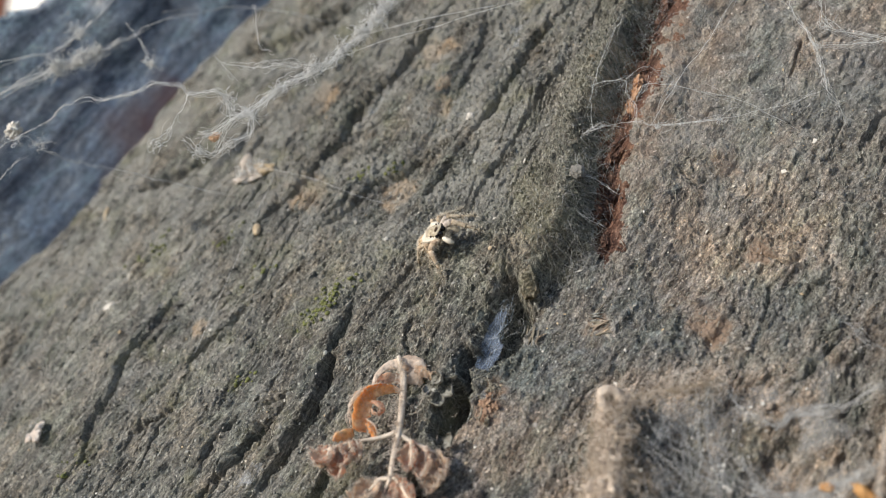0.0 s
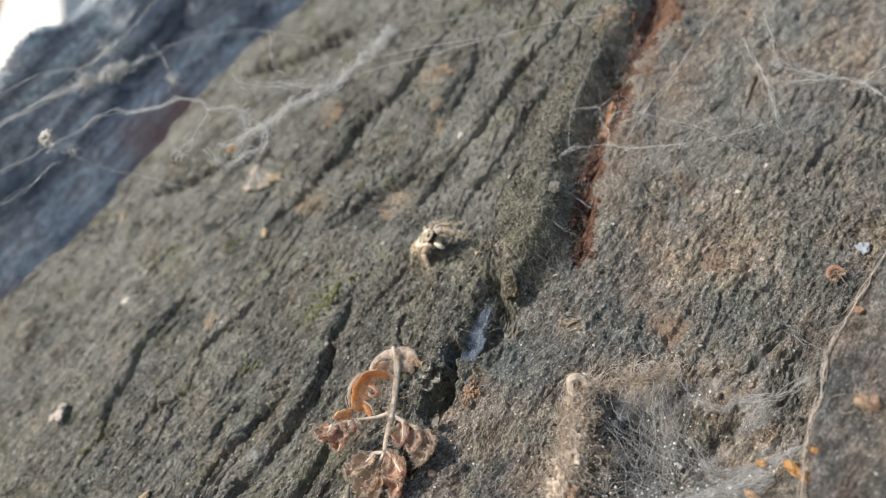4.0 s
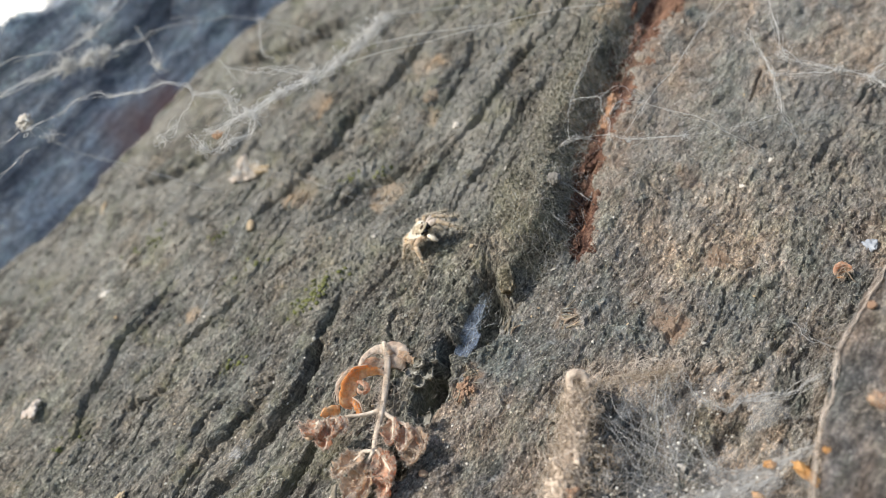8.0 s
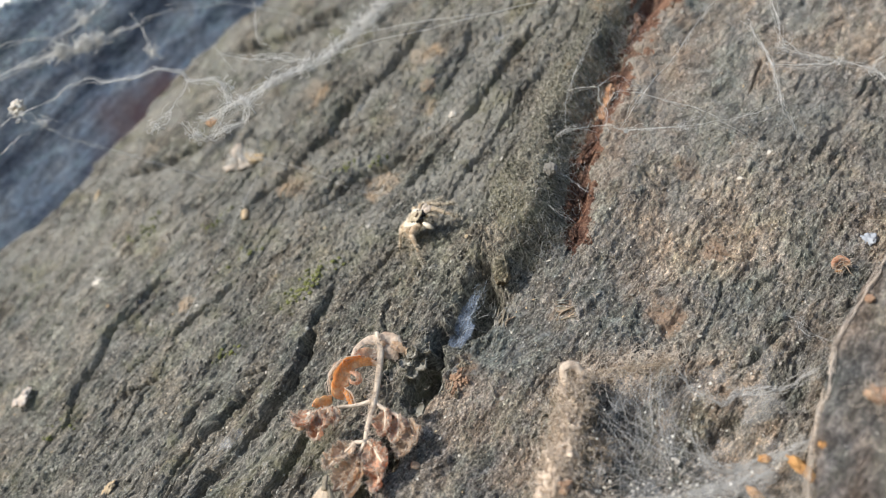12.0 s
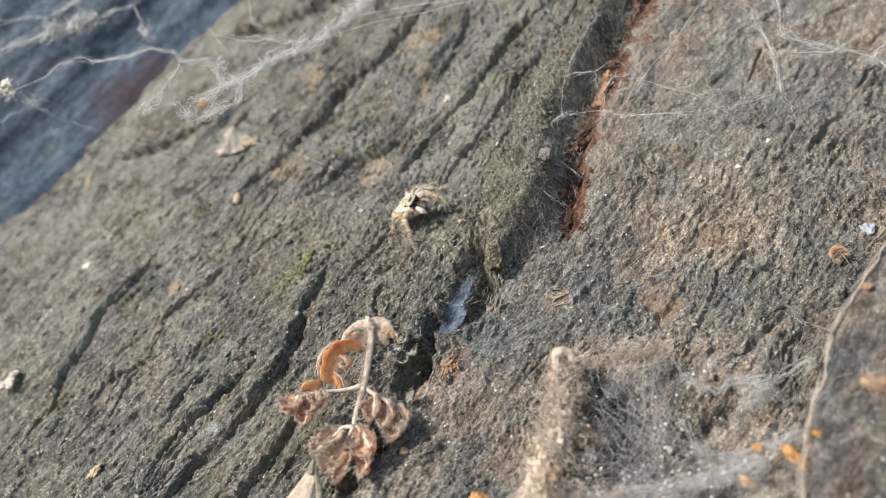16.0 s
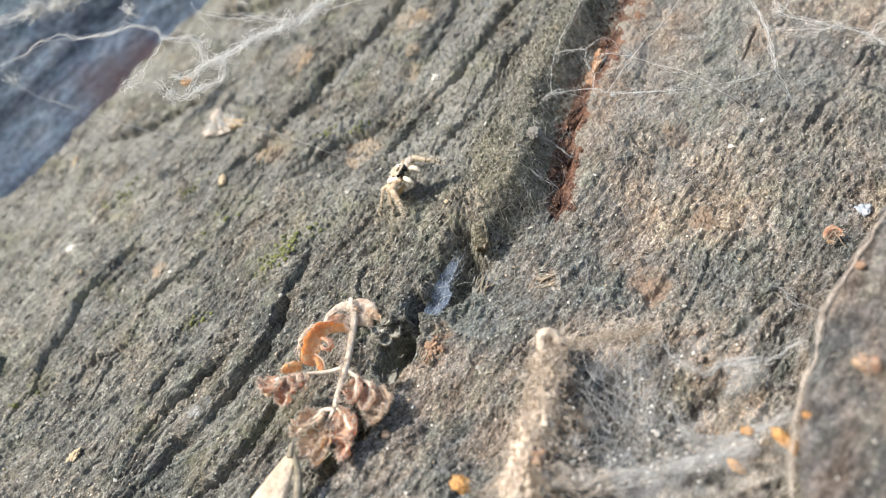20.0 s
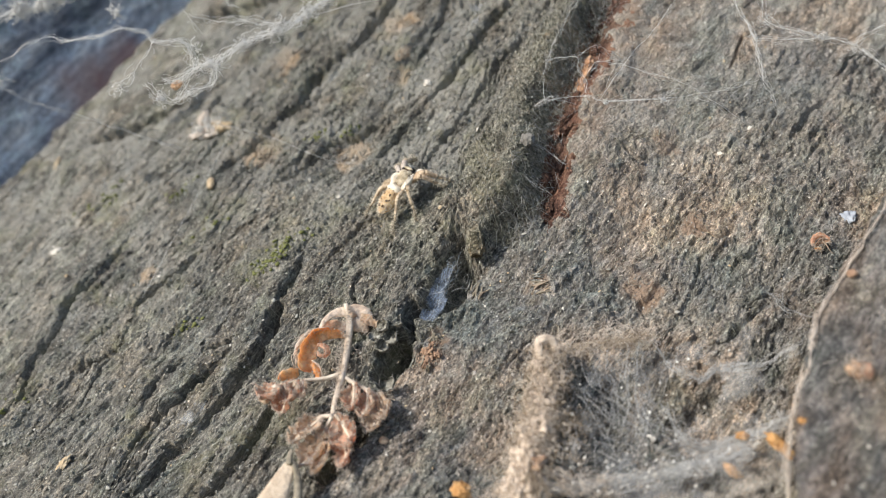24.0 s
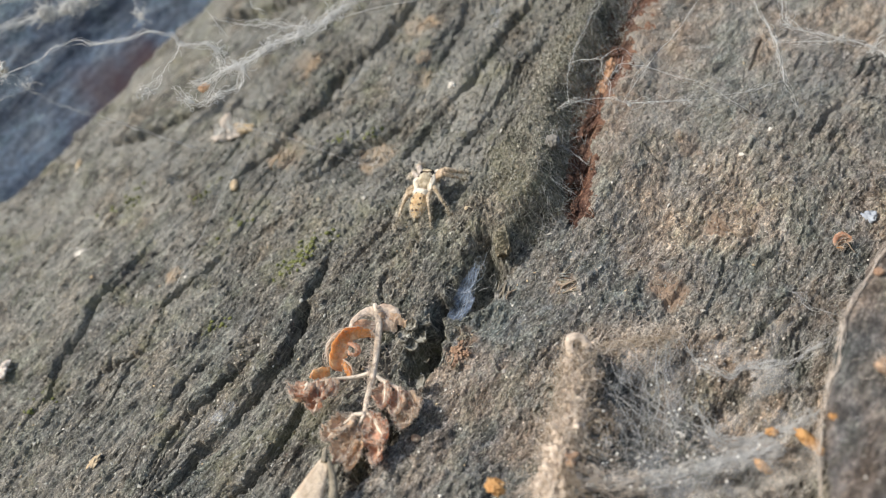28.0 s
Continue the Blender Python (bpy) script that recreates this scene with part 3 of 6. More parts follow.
    for line, wide, deep in CRACKS:
        xs, ys = [p[0] for p in line], [p[1] for p in line]
        pick = (x > min(xs) - 5) & (x < max(xs) + 5) & (y > min(ys) - 5) & (y < max(ys) + 5)
        if pick.any():
            px, py = wx[pick] - x[pick], wy[pick] - y[pick]
            c, cside, t = line_distance(x[pick] + 0.45 * px, y[pick] + 0.45 * py, line)
            taper = np.clip(np.minimum(t, 1 - t) * 5, 0.12, 1) ** 0.6
            w = 0.8 * wide * taper * np.clip(0.95 + 0.4 * value_noise(x[pick] / 1.7, y[pick] / 1.7, 61) + 0.45 * value_noise(x[pick] / 0.6, y[pick] / 0.6, 62), 0.25, 2)
            cut = np.exp(-(c / w) ** 4)
            lip = 0.22 * deep * np.exp(-((c * cside - 2.0 * wide) / (2.2 * wide)) ** 2)
            z[pick] += (lip - deep * cut) * taper
    for cx, cy, a, b, turn, deep in HOLES:
        c, s = math.cos(radians(turn)), math.sin(radians(turn))
        hx, hy = wx + 0.5 * rough_noise(x / 1.4, y / 1.4, 67, 3) - cx, wy + 0.5 * rough_noise(x / 1.4, y / 1.4, 69, 3) - cy
        p, q = (hx * c + hy * s) / a, (-hx * s + hy * c) / b
        z = z - deep * np.exp(-(p * p + q * q) ** 2)
    part = np.zeros(x.shape, int)
    part[d > 1.7] = 1
    part[(d > 1.7) & (d < 4.6 + 0.1 * np.clip(x - 25, 0, 20) + 0.9 * rough_noise(x / 2.2, y / 2.2, 81, 4, 0.7)) & (x > 13 + 1.0 * rough_noise(x / 1.5, y / 1.5, 83, 3))] = 2
    part[n > 1.3] = 3
    part[f > 0.8] = 4
    return z, part


def stain_mask(x, y):
    out = np.zeros(x.shape)
    for cx, cy, r in STAINS:
        e = np.hypot((x - cx), (y - cy)) / r + 0.45 * rough_noise(x / 1.6, y / 1.6, 91, 3)
        out = np.maximum(out, 0.9 * (1 - step(e, 0.55, 1.2)))
    f, fside, _ = line_distance(x, y, FAR_EDGE)
    f = -f * fside
    wave = 1.6 * rough_noise(x / 9, y / 9, 93, 3)
    streak = np.exp(-((f - 8.6 + 0.9 * wave) / 1.1) ** 2) * step(x, -75, -55) * (1 - step(x, -26, -8)) * np.clip(0.75 + 0.6 * rough_noise(x / 7, y / 7, 94, 3), 0, 1)
    # rust that spreads from the open fissure over the brown plate
    d, side, _ = line_distance(x, y, PLATE_EDGE)
    rust = np.clip(1.2 - (d - 5.0) / (2.0 + 0.22 * np.clip(x - 16, 0, 24)), 0, 1) * step(-d * side, 3.8, 5.4) * step(x, 15, 26)
    rust = rust * np.clip(0.75 + 0.7 * rough_noise(x / 3, y / 3, 96, 4, 0.65), 0, 1)
    return np.maximum(np.maximum(out, 0.95 * streak), 0.8 * rust)


def haze_mask(x, y, key):
    """Haze and brightness painted pale on the grey plate's far shoulder, left and middle and on the upper brown plate.
    """
    patches = 0.55 + 0.75 * rough_noise(x / 4, y / 3, 95, 4, 0.6)
    if key == 1:
        return 0.42 * step(y + 0.35 * x, -14, 8) * np.clip(patches, 0.2, 1)
    middle = 0.45 * np.exp(-((x - 3) / 11) ** 2 - ((y - 7) / 9) ** 2)
    return (0.52 * step(y + 0.25 * x, -14, 20) + middle + 0.24 * step(-x, 12, 34) * (1 - step(y, 0, 25))) * np.clip(patches, 0, 1) * (key == 0)


def height_at(x, y):
    return float(relief(np.array([float(x)]), np.array([float(y)]))[0][0])


# the stretch of bark that gets the finest grid, corner by corner
FINE_AREA = [(-70, -16), (-13, -43), (22, -63), (72, -14), (80, 6), (56, 44), (-20, 100), (-70, 100)]


def inside_fine(x, y):
    out = np.ones(x.shape, bool)
    for (ax, ay), (bx, by) in zip(FINE_AREA, FINE_AREA[1:] + FINE_AREA[:1]):
        out &= (bx - ax) * (y - ay) - (by - ay) * (x - ax) > 0
    return out


def near_bark(x, y):
    return inside_fine(x, y) & (y < 0.5 * x + 36)


def shoulder_bark(x, y):
    return inside_fine(x, y) & (y > 0.5 * x + 35.4)


def outer_bark(x, y):
    return ~inside_fine(x, y)


def bark_grid(x0, x1, y0, y1, cell, wanted, names, parent, where=None):
    """Sheets of bark on a grid, one mesh for each of the wanted parts; where: the stretch to build."""
    xs, ys = np.arange(x0, x1, cell), np.arange(y0, y1, cell)
    gx, gy = np.meshgrid(xs, ys)
    gx, gy = gx.ravel(), gy.ravel()
    here = np.ones(gx.shape, bool) if where is None else where(gx, gy)
    z, part, mask = np.zeros(gx.shape), np.full(gx.shape, -1), np.zeros(gx.shape)
    z[here], part[here] = relief(gx[here], gy[here])
    mask[here] = stain_mask(gx[here], gy[here])
    wide = len(xs)
    i, j = np.meshgrid(np.arange(wide - 1), np.arange(len(ys) - 1))
    a = (j * wide + i).ravel()
    quads = np.stack([a, a + 1, a + wide + 1, a + wide], 1)
    quads = quads[here[quads].all(1)]
    for key in wanted:
        name, material, label = names[key]
        faces = quads[part[quads[:, 0]] == key]
        if not len(faces):
            continue
        used, back = np.unique(faces.ravel(), return_inverse=True)
        me = bpy.data.meshes.new(name)
        me.vertices.add(len(used))
        me.vertices.foreach_set("co", (np.stack([gx[used], gy[used], z[used]], 1) * MM).ravel())
        me.loops.add(faces.size)
        me.loops.foreach_set("vertex_index", back.ravel().astype(np.int32))
        me.polygons.add(len(faces))
        me.polygons.foreach_set("loop_start", np.arange(0, faces.size, 4, dtype=np.int32))
        me.polygons.foreach_set("use_smooth", np.ones(len(faces), bool))
        me.update(calc_edges=True)
        spots = me.attributes.new("stain", "FLOAT", "POINT")
        spots.data.foreach_set("value", mask[used].astype(np.float32))
        # painted haze, stored under the name dust
        film = me.attributes.new("dust", "FLOAT", "POINT")
        film.data.foreach_set("value", haze_mask(gx[used], gy[used], key).astype(np.float32))
        me.materials.append(material)
        ob = new(name, me)
        ob.parent = parent
        ob["label"] = label


trunk = thing("tree_trunk", "old leaning tree trunk with cracked grey bark and a red fissure", "tree trunk")
PARTS = {0: ("bark_plate", GREY_BARK, "grey-green cracked outer bark"), 1: ("bark_plate", BROWN_BARK, "brown-grey crusty outer bark"),
         2: ("inner_bark", RED_BARK, "red-brown inner bark in a fissure"), 3: ("bark_flake", FLAKE_BARK, "raised brown-grey bark flake"),
         4: ("bark_ridge", HAZY_FAR_BARK, "dark shaded bark ridge with red streaks, blue haze in its colour")}
bark_grid(-74, 81, -66, 76, 0.115, (0, 1, 2, 3), PARTS, trunk, near_bark)
bark_grid(-74, 81, -10, 80, 0.2, (0, 1, 2, 3), PARTS, trunk, shoulder_bark)
bark_grid(-130, 110, -100, 90, 0.8, (0, 1, 2, 3), PARTS, trunk, outer_bark)
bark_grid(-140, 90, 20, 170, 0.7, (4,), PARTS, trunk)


def flake_rim(parent):
    """The standing flake's overhanging rim: a slab with a ragged edge, thinning out over the flake."""
    line = curve_through([(x, y, 0) for x, y in NEAR_EDGE], 40)
    cols, verts, faces = 26, [], []
    for i, q in enumerate(line):
        way = (line[min(i + 1, len(line) - 1)] - line[max(i - 1, 0)]).normalized()
        inward = Vector((-way.y, way.x, 0))
        ragged = 0.35 * noise.noise(q * 0.7) + 0.18 * noise.noise(q * 2.3)
        for layer in (0, 1):
            for k in range(cols + 1):
                n = 5.5 * (k / cols) ** 1.4
                p = q + inward * (n - 0.2 + ragged * (1 - k / cols))
                p.z = 0.5 - 0.03 * n + 0.02 * (p.x - 25) - 0.10 * n * (k / cols) + 0.3 * noise.fractal(p * 0.5, 1.0, 2.0, 4) - 0.35 * math.exp(-n / 0.25)
                if layer:
                    p.z -= 0.5 + 0.8 * (k / cols)
                verts.append(p * MM)
    row = 2 * (cols + 1)
    for i in range(len(line) - 1):
        for k in range(cols):
            a = i * row + k
            faces.append((a, a + row, a + row + 1, a + 1))
            b = a + cols + 1
            faces.append((b + 1, b + row + 1, b + row, b))
        a, b = i * row, i * row + cols + 1
        faces.append((a, b, b + row, a + row))
    link_mesh("bark_flake", verts, faces, FLAKE_BARK, parent, "overhanging rim of a grey-brown bark flake")


flake_rim(trunk)


def trunk_core(parent):
    """The bulk of the trunk under the bark, from the ground up."""
    axis = Vector((0.80, 0.60, 0)).normalized()
    out = Vector((0, 0, 1))
    across = out.cross(axis)
    middle = Vector((-10, 20, -150))
    verts, faces, rings, sides = [], [], 150, 160
    for i in range(rings + 1):
        along = -1100 + 1700 * i / rings
        for k in range(sides):
            a = 2 * math.pi * k / sides
            q = middle + axis * along
            r = 118 * (1 + 0.0004 * max(0, -along)) * (1 + 0.05 * noise.noise(Vector((math.cos(a) * 3, math.sin(a) * 3, along / 120))))
            furrow = abs(noise.fractal(Vector((math.cos(a) * 5, math.sin(a) * 5, along / 260)), 1.0, 2.0, 4))
            r += 22 * min(furrow, 0.45) - 6 + 3 * noise.noise(Vector((math.cos(a) * 22, math.sin(a) * 22, along / 30)))
            verts.append((q + (across * math.cos(a) + out * math.sin(a)) * r) * MM)
    for i in range(rings):
        for k in range(sides):
            a, b = i * sides + k, i * sides + (k + 1) % sides
            faces.append((a, b, b + sides, a + sides))
    faces.append(tuple(reversed(range(sides))))
    faces.append(tuple(rings * sides + k for k in range(sides)))
    link_mesh("trunk_core", verts, faces, CORE_BARK, parent)


trunk_core(trunk)


def ground_sheet():
    verts, faces = [], []
    for i in range(41):
        r = 0.05 * 1.33 ** i
        for k in range(48):
            a = 2 * math.pi * k / 48
            verts.append((r * math.cos(a), r * math.sin(a), -0.55 + 0.03 * noise.noise(Vector((r * math.cos(a) * 2, r * math.sin(a) * 2, 0)))))
    for i in range(40):
        for k in range(48):
            a, b = i * 48 + k, i * 48 + (k + 1) % 48
            faces.append((a, b, b + 48, a + 48))
    faces.append(tuple(reversed(range(48))))
    tagged(link_mesh("ground", verts, faces, SOIL), "bare brown soil under the tree", "ground", kind="structure")


ground_sheet()


# ---- the jumping spider ----
LEG_YAW = (38, 68, 118, 152)          # from straight ahead, for the four pairs


def leg_part(body, sign, pair):
    """One leg: femur with shin and foot under it. Its own x runs outwards from the hip."""
    reach = (3.0, 2.7, 3.0, 3.9)[pair]
    thick = (0.36, 0.30, 0.25, 0.25)[pair]
    rng = random.Random(100 + pair)
    hip_z = 0.0
    knee = Vector((reach * 0.5, 0, 0.7))
    shin_end = Vector((reach * 1.0, 0, -0.85))
    toe = Vector((reach * 1.32, 0, -1.75))
    coat = SPIDER_LEG if sign > 0 and pair < 2 else (SPIDER_PALP if pair < 2 else SPIDER_PALE)
    femur = tube("leg", [(0, 0, hip_z), tuple(knee * 0.5 + Vector((0, 0, 0.2))), tuple(knee)], [thick * 0.8, thick * 1.15, thick * 0.9], coat, body, "", 4, 8)
    tube("shin", [tuple(knee), tuple(knee.lerp(shin_end, 0.5)), tuple(shin_end)], [thick * 0.9, thick * 0.75, thick * 0.45], SPIDER_PALE if pair < 2 and sign < 0 else coat, femur, "", 4, 8)
    tube("foot", [tuple(shin_end), tuple(shin_end.lerp(toe, 0.6)), tuple(toe)], [thick * 0.5, thick * 0.38, thick * 0.22], SPIDER_GREY, femur, "", 3, 7)
    verts, faces = [], []
    for a, b in ((Vector((0, 0, 0)), knee), (knee, shin_end), (shin_end, toe)):
        for f in (0.3, 0.72):
            c, w = a.lerp(b, f), (b - a).normalized()
            tube_into(verts, faces, [c - w * 0.13, c, c + w * 0.13], [thick * 0.5, thick * (1.08 if a.length < 0.01 else 0.86), thick * 0.5], 8)
    link_mesh("band", verts, faces, SPIDER_GREY, femur)
    verts, faces = [], []
    for a, b in ((Vector((0, 0, 0)), knee), (knee, shin_end), (shin_end, toe)):
        for _ in range(70):
            c = a.lerp(b, rng.random())
            out = Vector((rng.uniform(-0.3, 0.7), rng.uniform(-1, 1), rng.uniform(-1, 1))).normalized()
            tube_into(verts, faces, [c + out * thick * 0.4, c + out * (thick + rng.uniform(0.1, 0.4))], [0.022, 0.008], 3)
    link_mesh("bristles", verts, faces, SPIDER_CREAM, femur)["kind"] = "stuff"
    femur.matrix_basis = leg_pose(sign, pair, 0, 0)
    return femur


def leg_pose(sign, pair, swing, lift):
    """A leg's pose on the body: swing turns it forwards, lift raises it (degrees)."""
    yaw = LEG_YAW[pair] - swing
    along = (0.75, 0.35, -0.15, -0.6)[pair]
    return pose(sign * 0.75 * MM, along * MM, -0.35 * MM, 0, 0, 90 - sign * yaw) @ pose(0, 0, 0, 0, -lift, 0)


def jumping_spider():
    body = thing("jumping_spider", "small tan and grey hairy jumping spider standing on bark", "spider")
    rng = random.Random(8)
    # head and chest in one box-like shield
    bm = bmesh.new()
    bmesh.ops.create_icosphere(bm, subdivisions=4, radius=1)
    for v in bm.verts:
        x, y, z = v.co
        flat = 1 - 0.22 * max(0, z) * abs(y)
        v.co = Vector((x * 0.95 * (1 - 0.12 * max(0, -y)), y * 1.22 + 0.12, z * (1.05 if z > 0 else 0.7) * flat + 0.12 * y)) * MM
        v.co *= 1 + 0.03 * noise.noise(v.co * 4000)
    verts, faces = [v.co.copy() for v in bm.verts], [[v.index for v in f.verts] for f in bm.faces]
    bm.free()
    shield = link_mesh("carapace", verts, faces, SPIDER_OLIVE, body, "tan-olive hairy head and chest")
    shield.matrix_basis = pose(0, 0, 0.1 * MM, -14, 0, 0)
    for s in (-1, 1):
        lump("side_stripe", rng, (0.38, 1.1, 0.62), SPIDER_CREAM, shield, "cream band of hair", 0.3, 3, (s * 0.82, -0.25, 0.12), (0, s * 20, 0))
        for x, y, z, r in ((0.34, 1.24, 0.42, 0.34), (0.74, 1.0, 0.52, 0.18), (0.80, 0.25, 0.64, 0.12), (0.84, 0.62, 0.64, 0.07)):
            lump("eye", rng, (r, r, r), EYE, shield, "", 0.0, 3, (s * x, y, z))
    lump("eye_band", rng, (0.8, 0.28, 0.16), SPIDER_BROWN, shield, "dark brown band below the eyes", 0.15, 3, (0, 1.0, 0.12))
    lump("brow", rng, (0.62, 0.16, 0.12), SPIDER_OLIVE, shield, "olive fringe over the eyes", 0.2, 3, (0, 1.16, 0.75))
    lump("eye_region", rng, (0.34, 0.2, 0.1), SPIDER_BROWN, shield, "dark patch between the eyes", 0.25, 3, (0, 0.72, 0.83))
    # abdomen
    bm = bmesh.new()
    bmesh.ops.create_icosphere(bm, subdivisions=4, radius=1)
    for v in bm.verts:
        x, y, z = v.co
        k = 1 - 0.28 * max(0, -y) ** 1.5
        v.co = Vector((x * 0.98 * k, y * 1.95, z * 0.92 * k)) * MM
        v.co *= 1 + 0.04 * noise.noise(v.co * 3500)
    verts, faces = [v.co.copy() for v in bm.verts], [[v.index for v in f.verts] for f in bm.faces]
    bm.free()
    rear = link_mesh("abdomen", verts, faces, SPIDER_TAN, body, "tan abdomen with dark brown spots")
    rear.matrix_basis = pose(0, -2.9 * MM, -0.1 * MM, 6, 0, 0)
    for x, y in ((0.35, 0.9), (-0.35, 0.9), (0.45, 0.2), (-0.45, 0.2), (0.42, -0.45), (-0.42, -0.45), (0.25, -1.05), (-0.25, -1.05), (0.75, 0.5), (-0.75, 0.5), (0.7, -0.3), (-0.7, -0.3)):
        x, y = 0.88 * x, 1.12 * y
        h = 0.92 * math.sqrt(max(0.05, 1 - (x / 0.98) ** 2 - (y / 1.95) ** 2)) * (1 - 0.2 * max(0, -y / 1.95))
        lump("spot", rng, (rng.uniform(0.09, 0.17), rng.uniform(0.1, 0.2), 0.06), SPIDER_BROWN, rear, "", 0.25, 2, (x, y, h))
    lump("collar", rng, (1.0, 0.62, 0.86), SPIDER_CREAM, rear, "cream band of hair", 0.12, 3, (0, 1.25, 0.08))
    lump("spinneret", rng, (0.2, 0.35, 0.18), SPIDER_GREY, rear, "", 0.2, 3, (0, -1.95, -0.05))
    for host, n, (a, b, c), mat in ((shield, 420, (0.98, 1.28, 0.85), SPIDER_CREAM), (rear, 520, (0.92, 1.9, 0.87), SPIDER_CREAM)):
        verts, faces = [], []
        for _ in range(n):
            w = Vector((rng.gauss(0, 1), rng.gauss(0, 1), abs(rng.gauss(0, 1)))).normalized()
            q = Vector((w.x * a, w.y * b, w.z * c))
            tip = q + (w + Vector((0, -0.9, 0))).normalized() * rng.uniform(0.15, 0.32)
            tube_into(verts, faces, [q * 0.95, tip], [0.02, 0.007], 3)
        link_mesh("hair", verts, faces, mat, host)["kind"] = "stuff"
    for s in (-1, 1):
        tube("palp", [(s * 0.45, 1.2, -0.2), (s * 0.75, 1.75, -0.05), (s * 0.85, 2.15, -0.45), (s * 0.8, 2.35, -0.9)], [0.16, 0.27, 0.3, 0.15], SPIDER_CREAM, shield, "cream hairy feeler", 4, 8)
    legs = {(s, p): leg_part(body, s, p) for s in (-1, 1) for p in range(4)}
    return body, legs, shield


spider, spider_legs, spider_head = jumping_spider()


# ---- the dried leaf ----
def fur(part, verts, rng, count, long):
    """Fine dusty hairs standing on a leaflet."""
    hv, hf = [], []
    for _ in range(count):
        a = verts[rng.randrange(len(verts))] / MM
        w = Vector((rng.gauss(0, 1), rng.gauss(0, 1) - 0.5, rng.gauss(0, 1))).normalized() * long * rng.uniform(0.4, 1.2)
        c = a + w * 0.5 + Vector((rng.gauss(0, 0.1), rng.gauss(0, 0.1), rng.gauss(0, 0.1)))
        tube_into(hv, hf, [a, c, a + w + Vector((0, 0, -0.1))], [0.022, 0.018, 0.008], 3)
    link_mesh("hair", hv, hf, LEAF_HAIR, part)["kind"] = "stuff"


def leaflet(name, base, tip, face, width, curl, fold, material, parent, seed, lobes=3, label=""):
    """A shrivelled leaflet from base to tip (millimetres): curl rolls its length, fold closes its halves."""
    rng = random.Random(seed)
    off = Vector((rng.uniform(-9, 9), rng.uniform(-9, 9), 0))
    base, tip, face = Vector(base), Vector(tip), Vector(face).normalized()
    along = tip - base
    size = along.length
    along = along.normalized()
    across = along.cross(face).normalized()
    face = across.cross(along)
    rows, cols = 30, 18
    verts, q, way = [], base.copy(), along.copy()
    lines = []
    for i in range(rows + 1):
        t = i / rows
        lines.append((q.copy(), way.copy()))
        turn = Matrix.Rotation(radians(1.3 * curl) / rows * (0.3 + 1.6 * t), 3, across)
        way = turn @ way
        q = q + way * size / rows * (1 + abs(curl) / 260)
    for i, (q, way) in enumerate(lines):
        t = i / rows
        half = 1.25 * width * (math.sin(math.pi * min(1, t * 0.93 + 0.06)) ** 0.7) * (1 + 0.22 * math.sin(t * lobes * 2 * math.pi + seed))
        up = across.cross(way)
        for k in range(cols + 1):
            s = 2 * k / cols - 1
            bend = radians(fold * 1.55) * abs(s)
            q2 = q + across * (s * half * math.cos(bend)) + up * (half * abs(s) * math.sin(bend))
            w = noise.noise_vector(Vector((t * 3.0, s * 1.8, 0)) + off) * 0.24 * width
            w2 = noise.noise_vector(Vector((t * 8, s * 5, 3)) + off) * 0.13 * width
            w2 += noise.noise_vector(Vector((t * 22, s * 15, 5)) + off) * 0.06 * width * (0.4 + 1.2 * s * s)
            verts.append((q2 + w + w2) * MM)
    faces = []
    for i in range(rows):
        for k in range(cols):
            a = i * (cols + 1) + k
            faces.append((a, a + 1, a + cols + 2, a + cols + 1))
    n = len(verts)
    # a second skin below gives it thickness
    thin = [v - face * 0.07 * MM for v in verts]
    faces += [tuple(n + v for v in reversed(f)) for f in faces]
    rim = [k for k in range(cols)] + [i * (cols + 1) + cols for i in range(rows)] + [rows * (cols + 1) + k for k in range(cols, 0, -1)] + [i * (cols + 1) for i in range(rows, 0, -1)]
    faces += [(b, a, a + n, b + n) for a, b in zip(rim, rim[1:] + rim[:1])]
    part = link_mesh(name, verts + thin, faces, material, parent, label)
    if material is not GREY_LEAF:
        fur(part, verts, rng, int(60 + 70 * width), 0.5)
        fur(part, [v for i, v in enumerate(verts) if i % (cols + 1) in (0, 1, cols - 1, cols)], rng, int(140 * width), 0.45)
        tube("vein", [tuple(q + face * 0.06) for q, _ in lines[::3]], [0.2, 0.06], STEM, part, "", 2, 5)
    return part


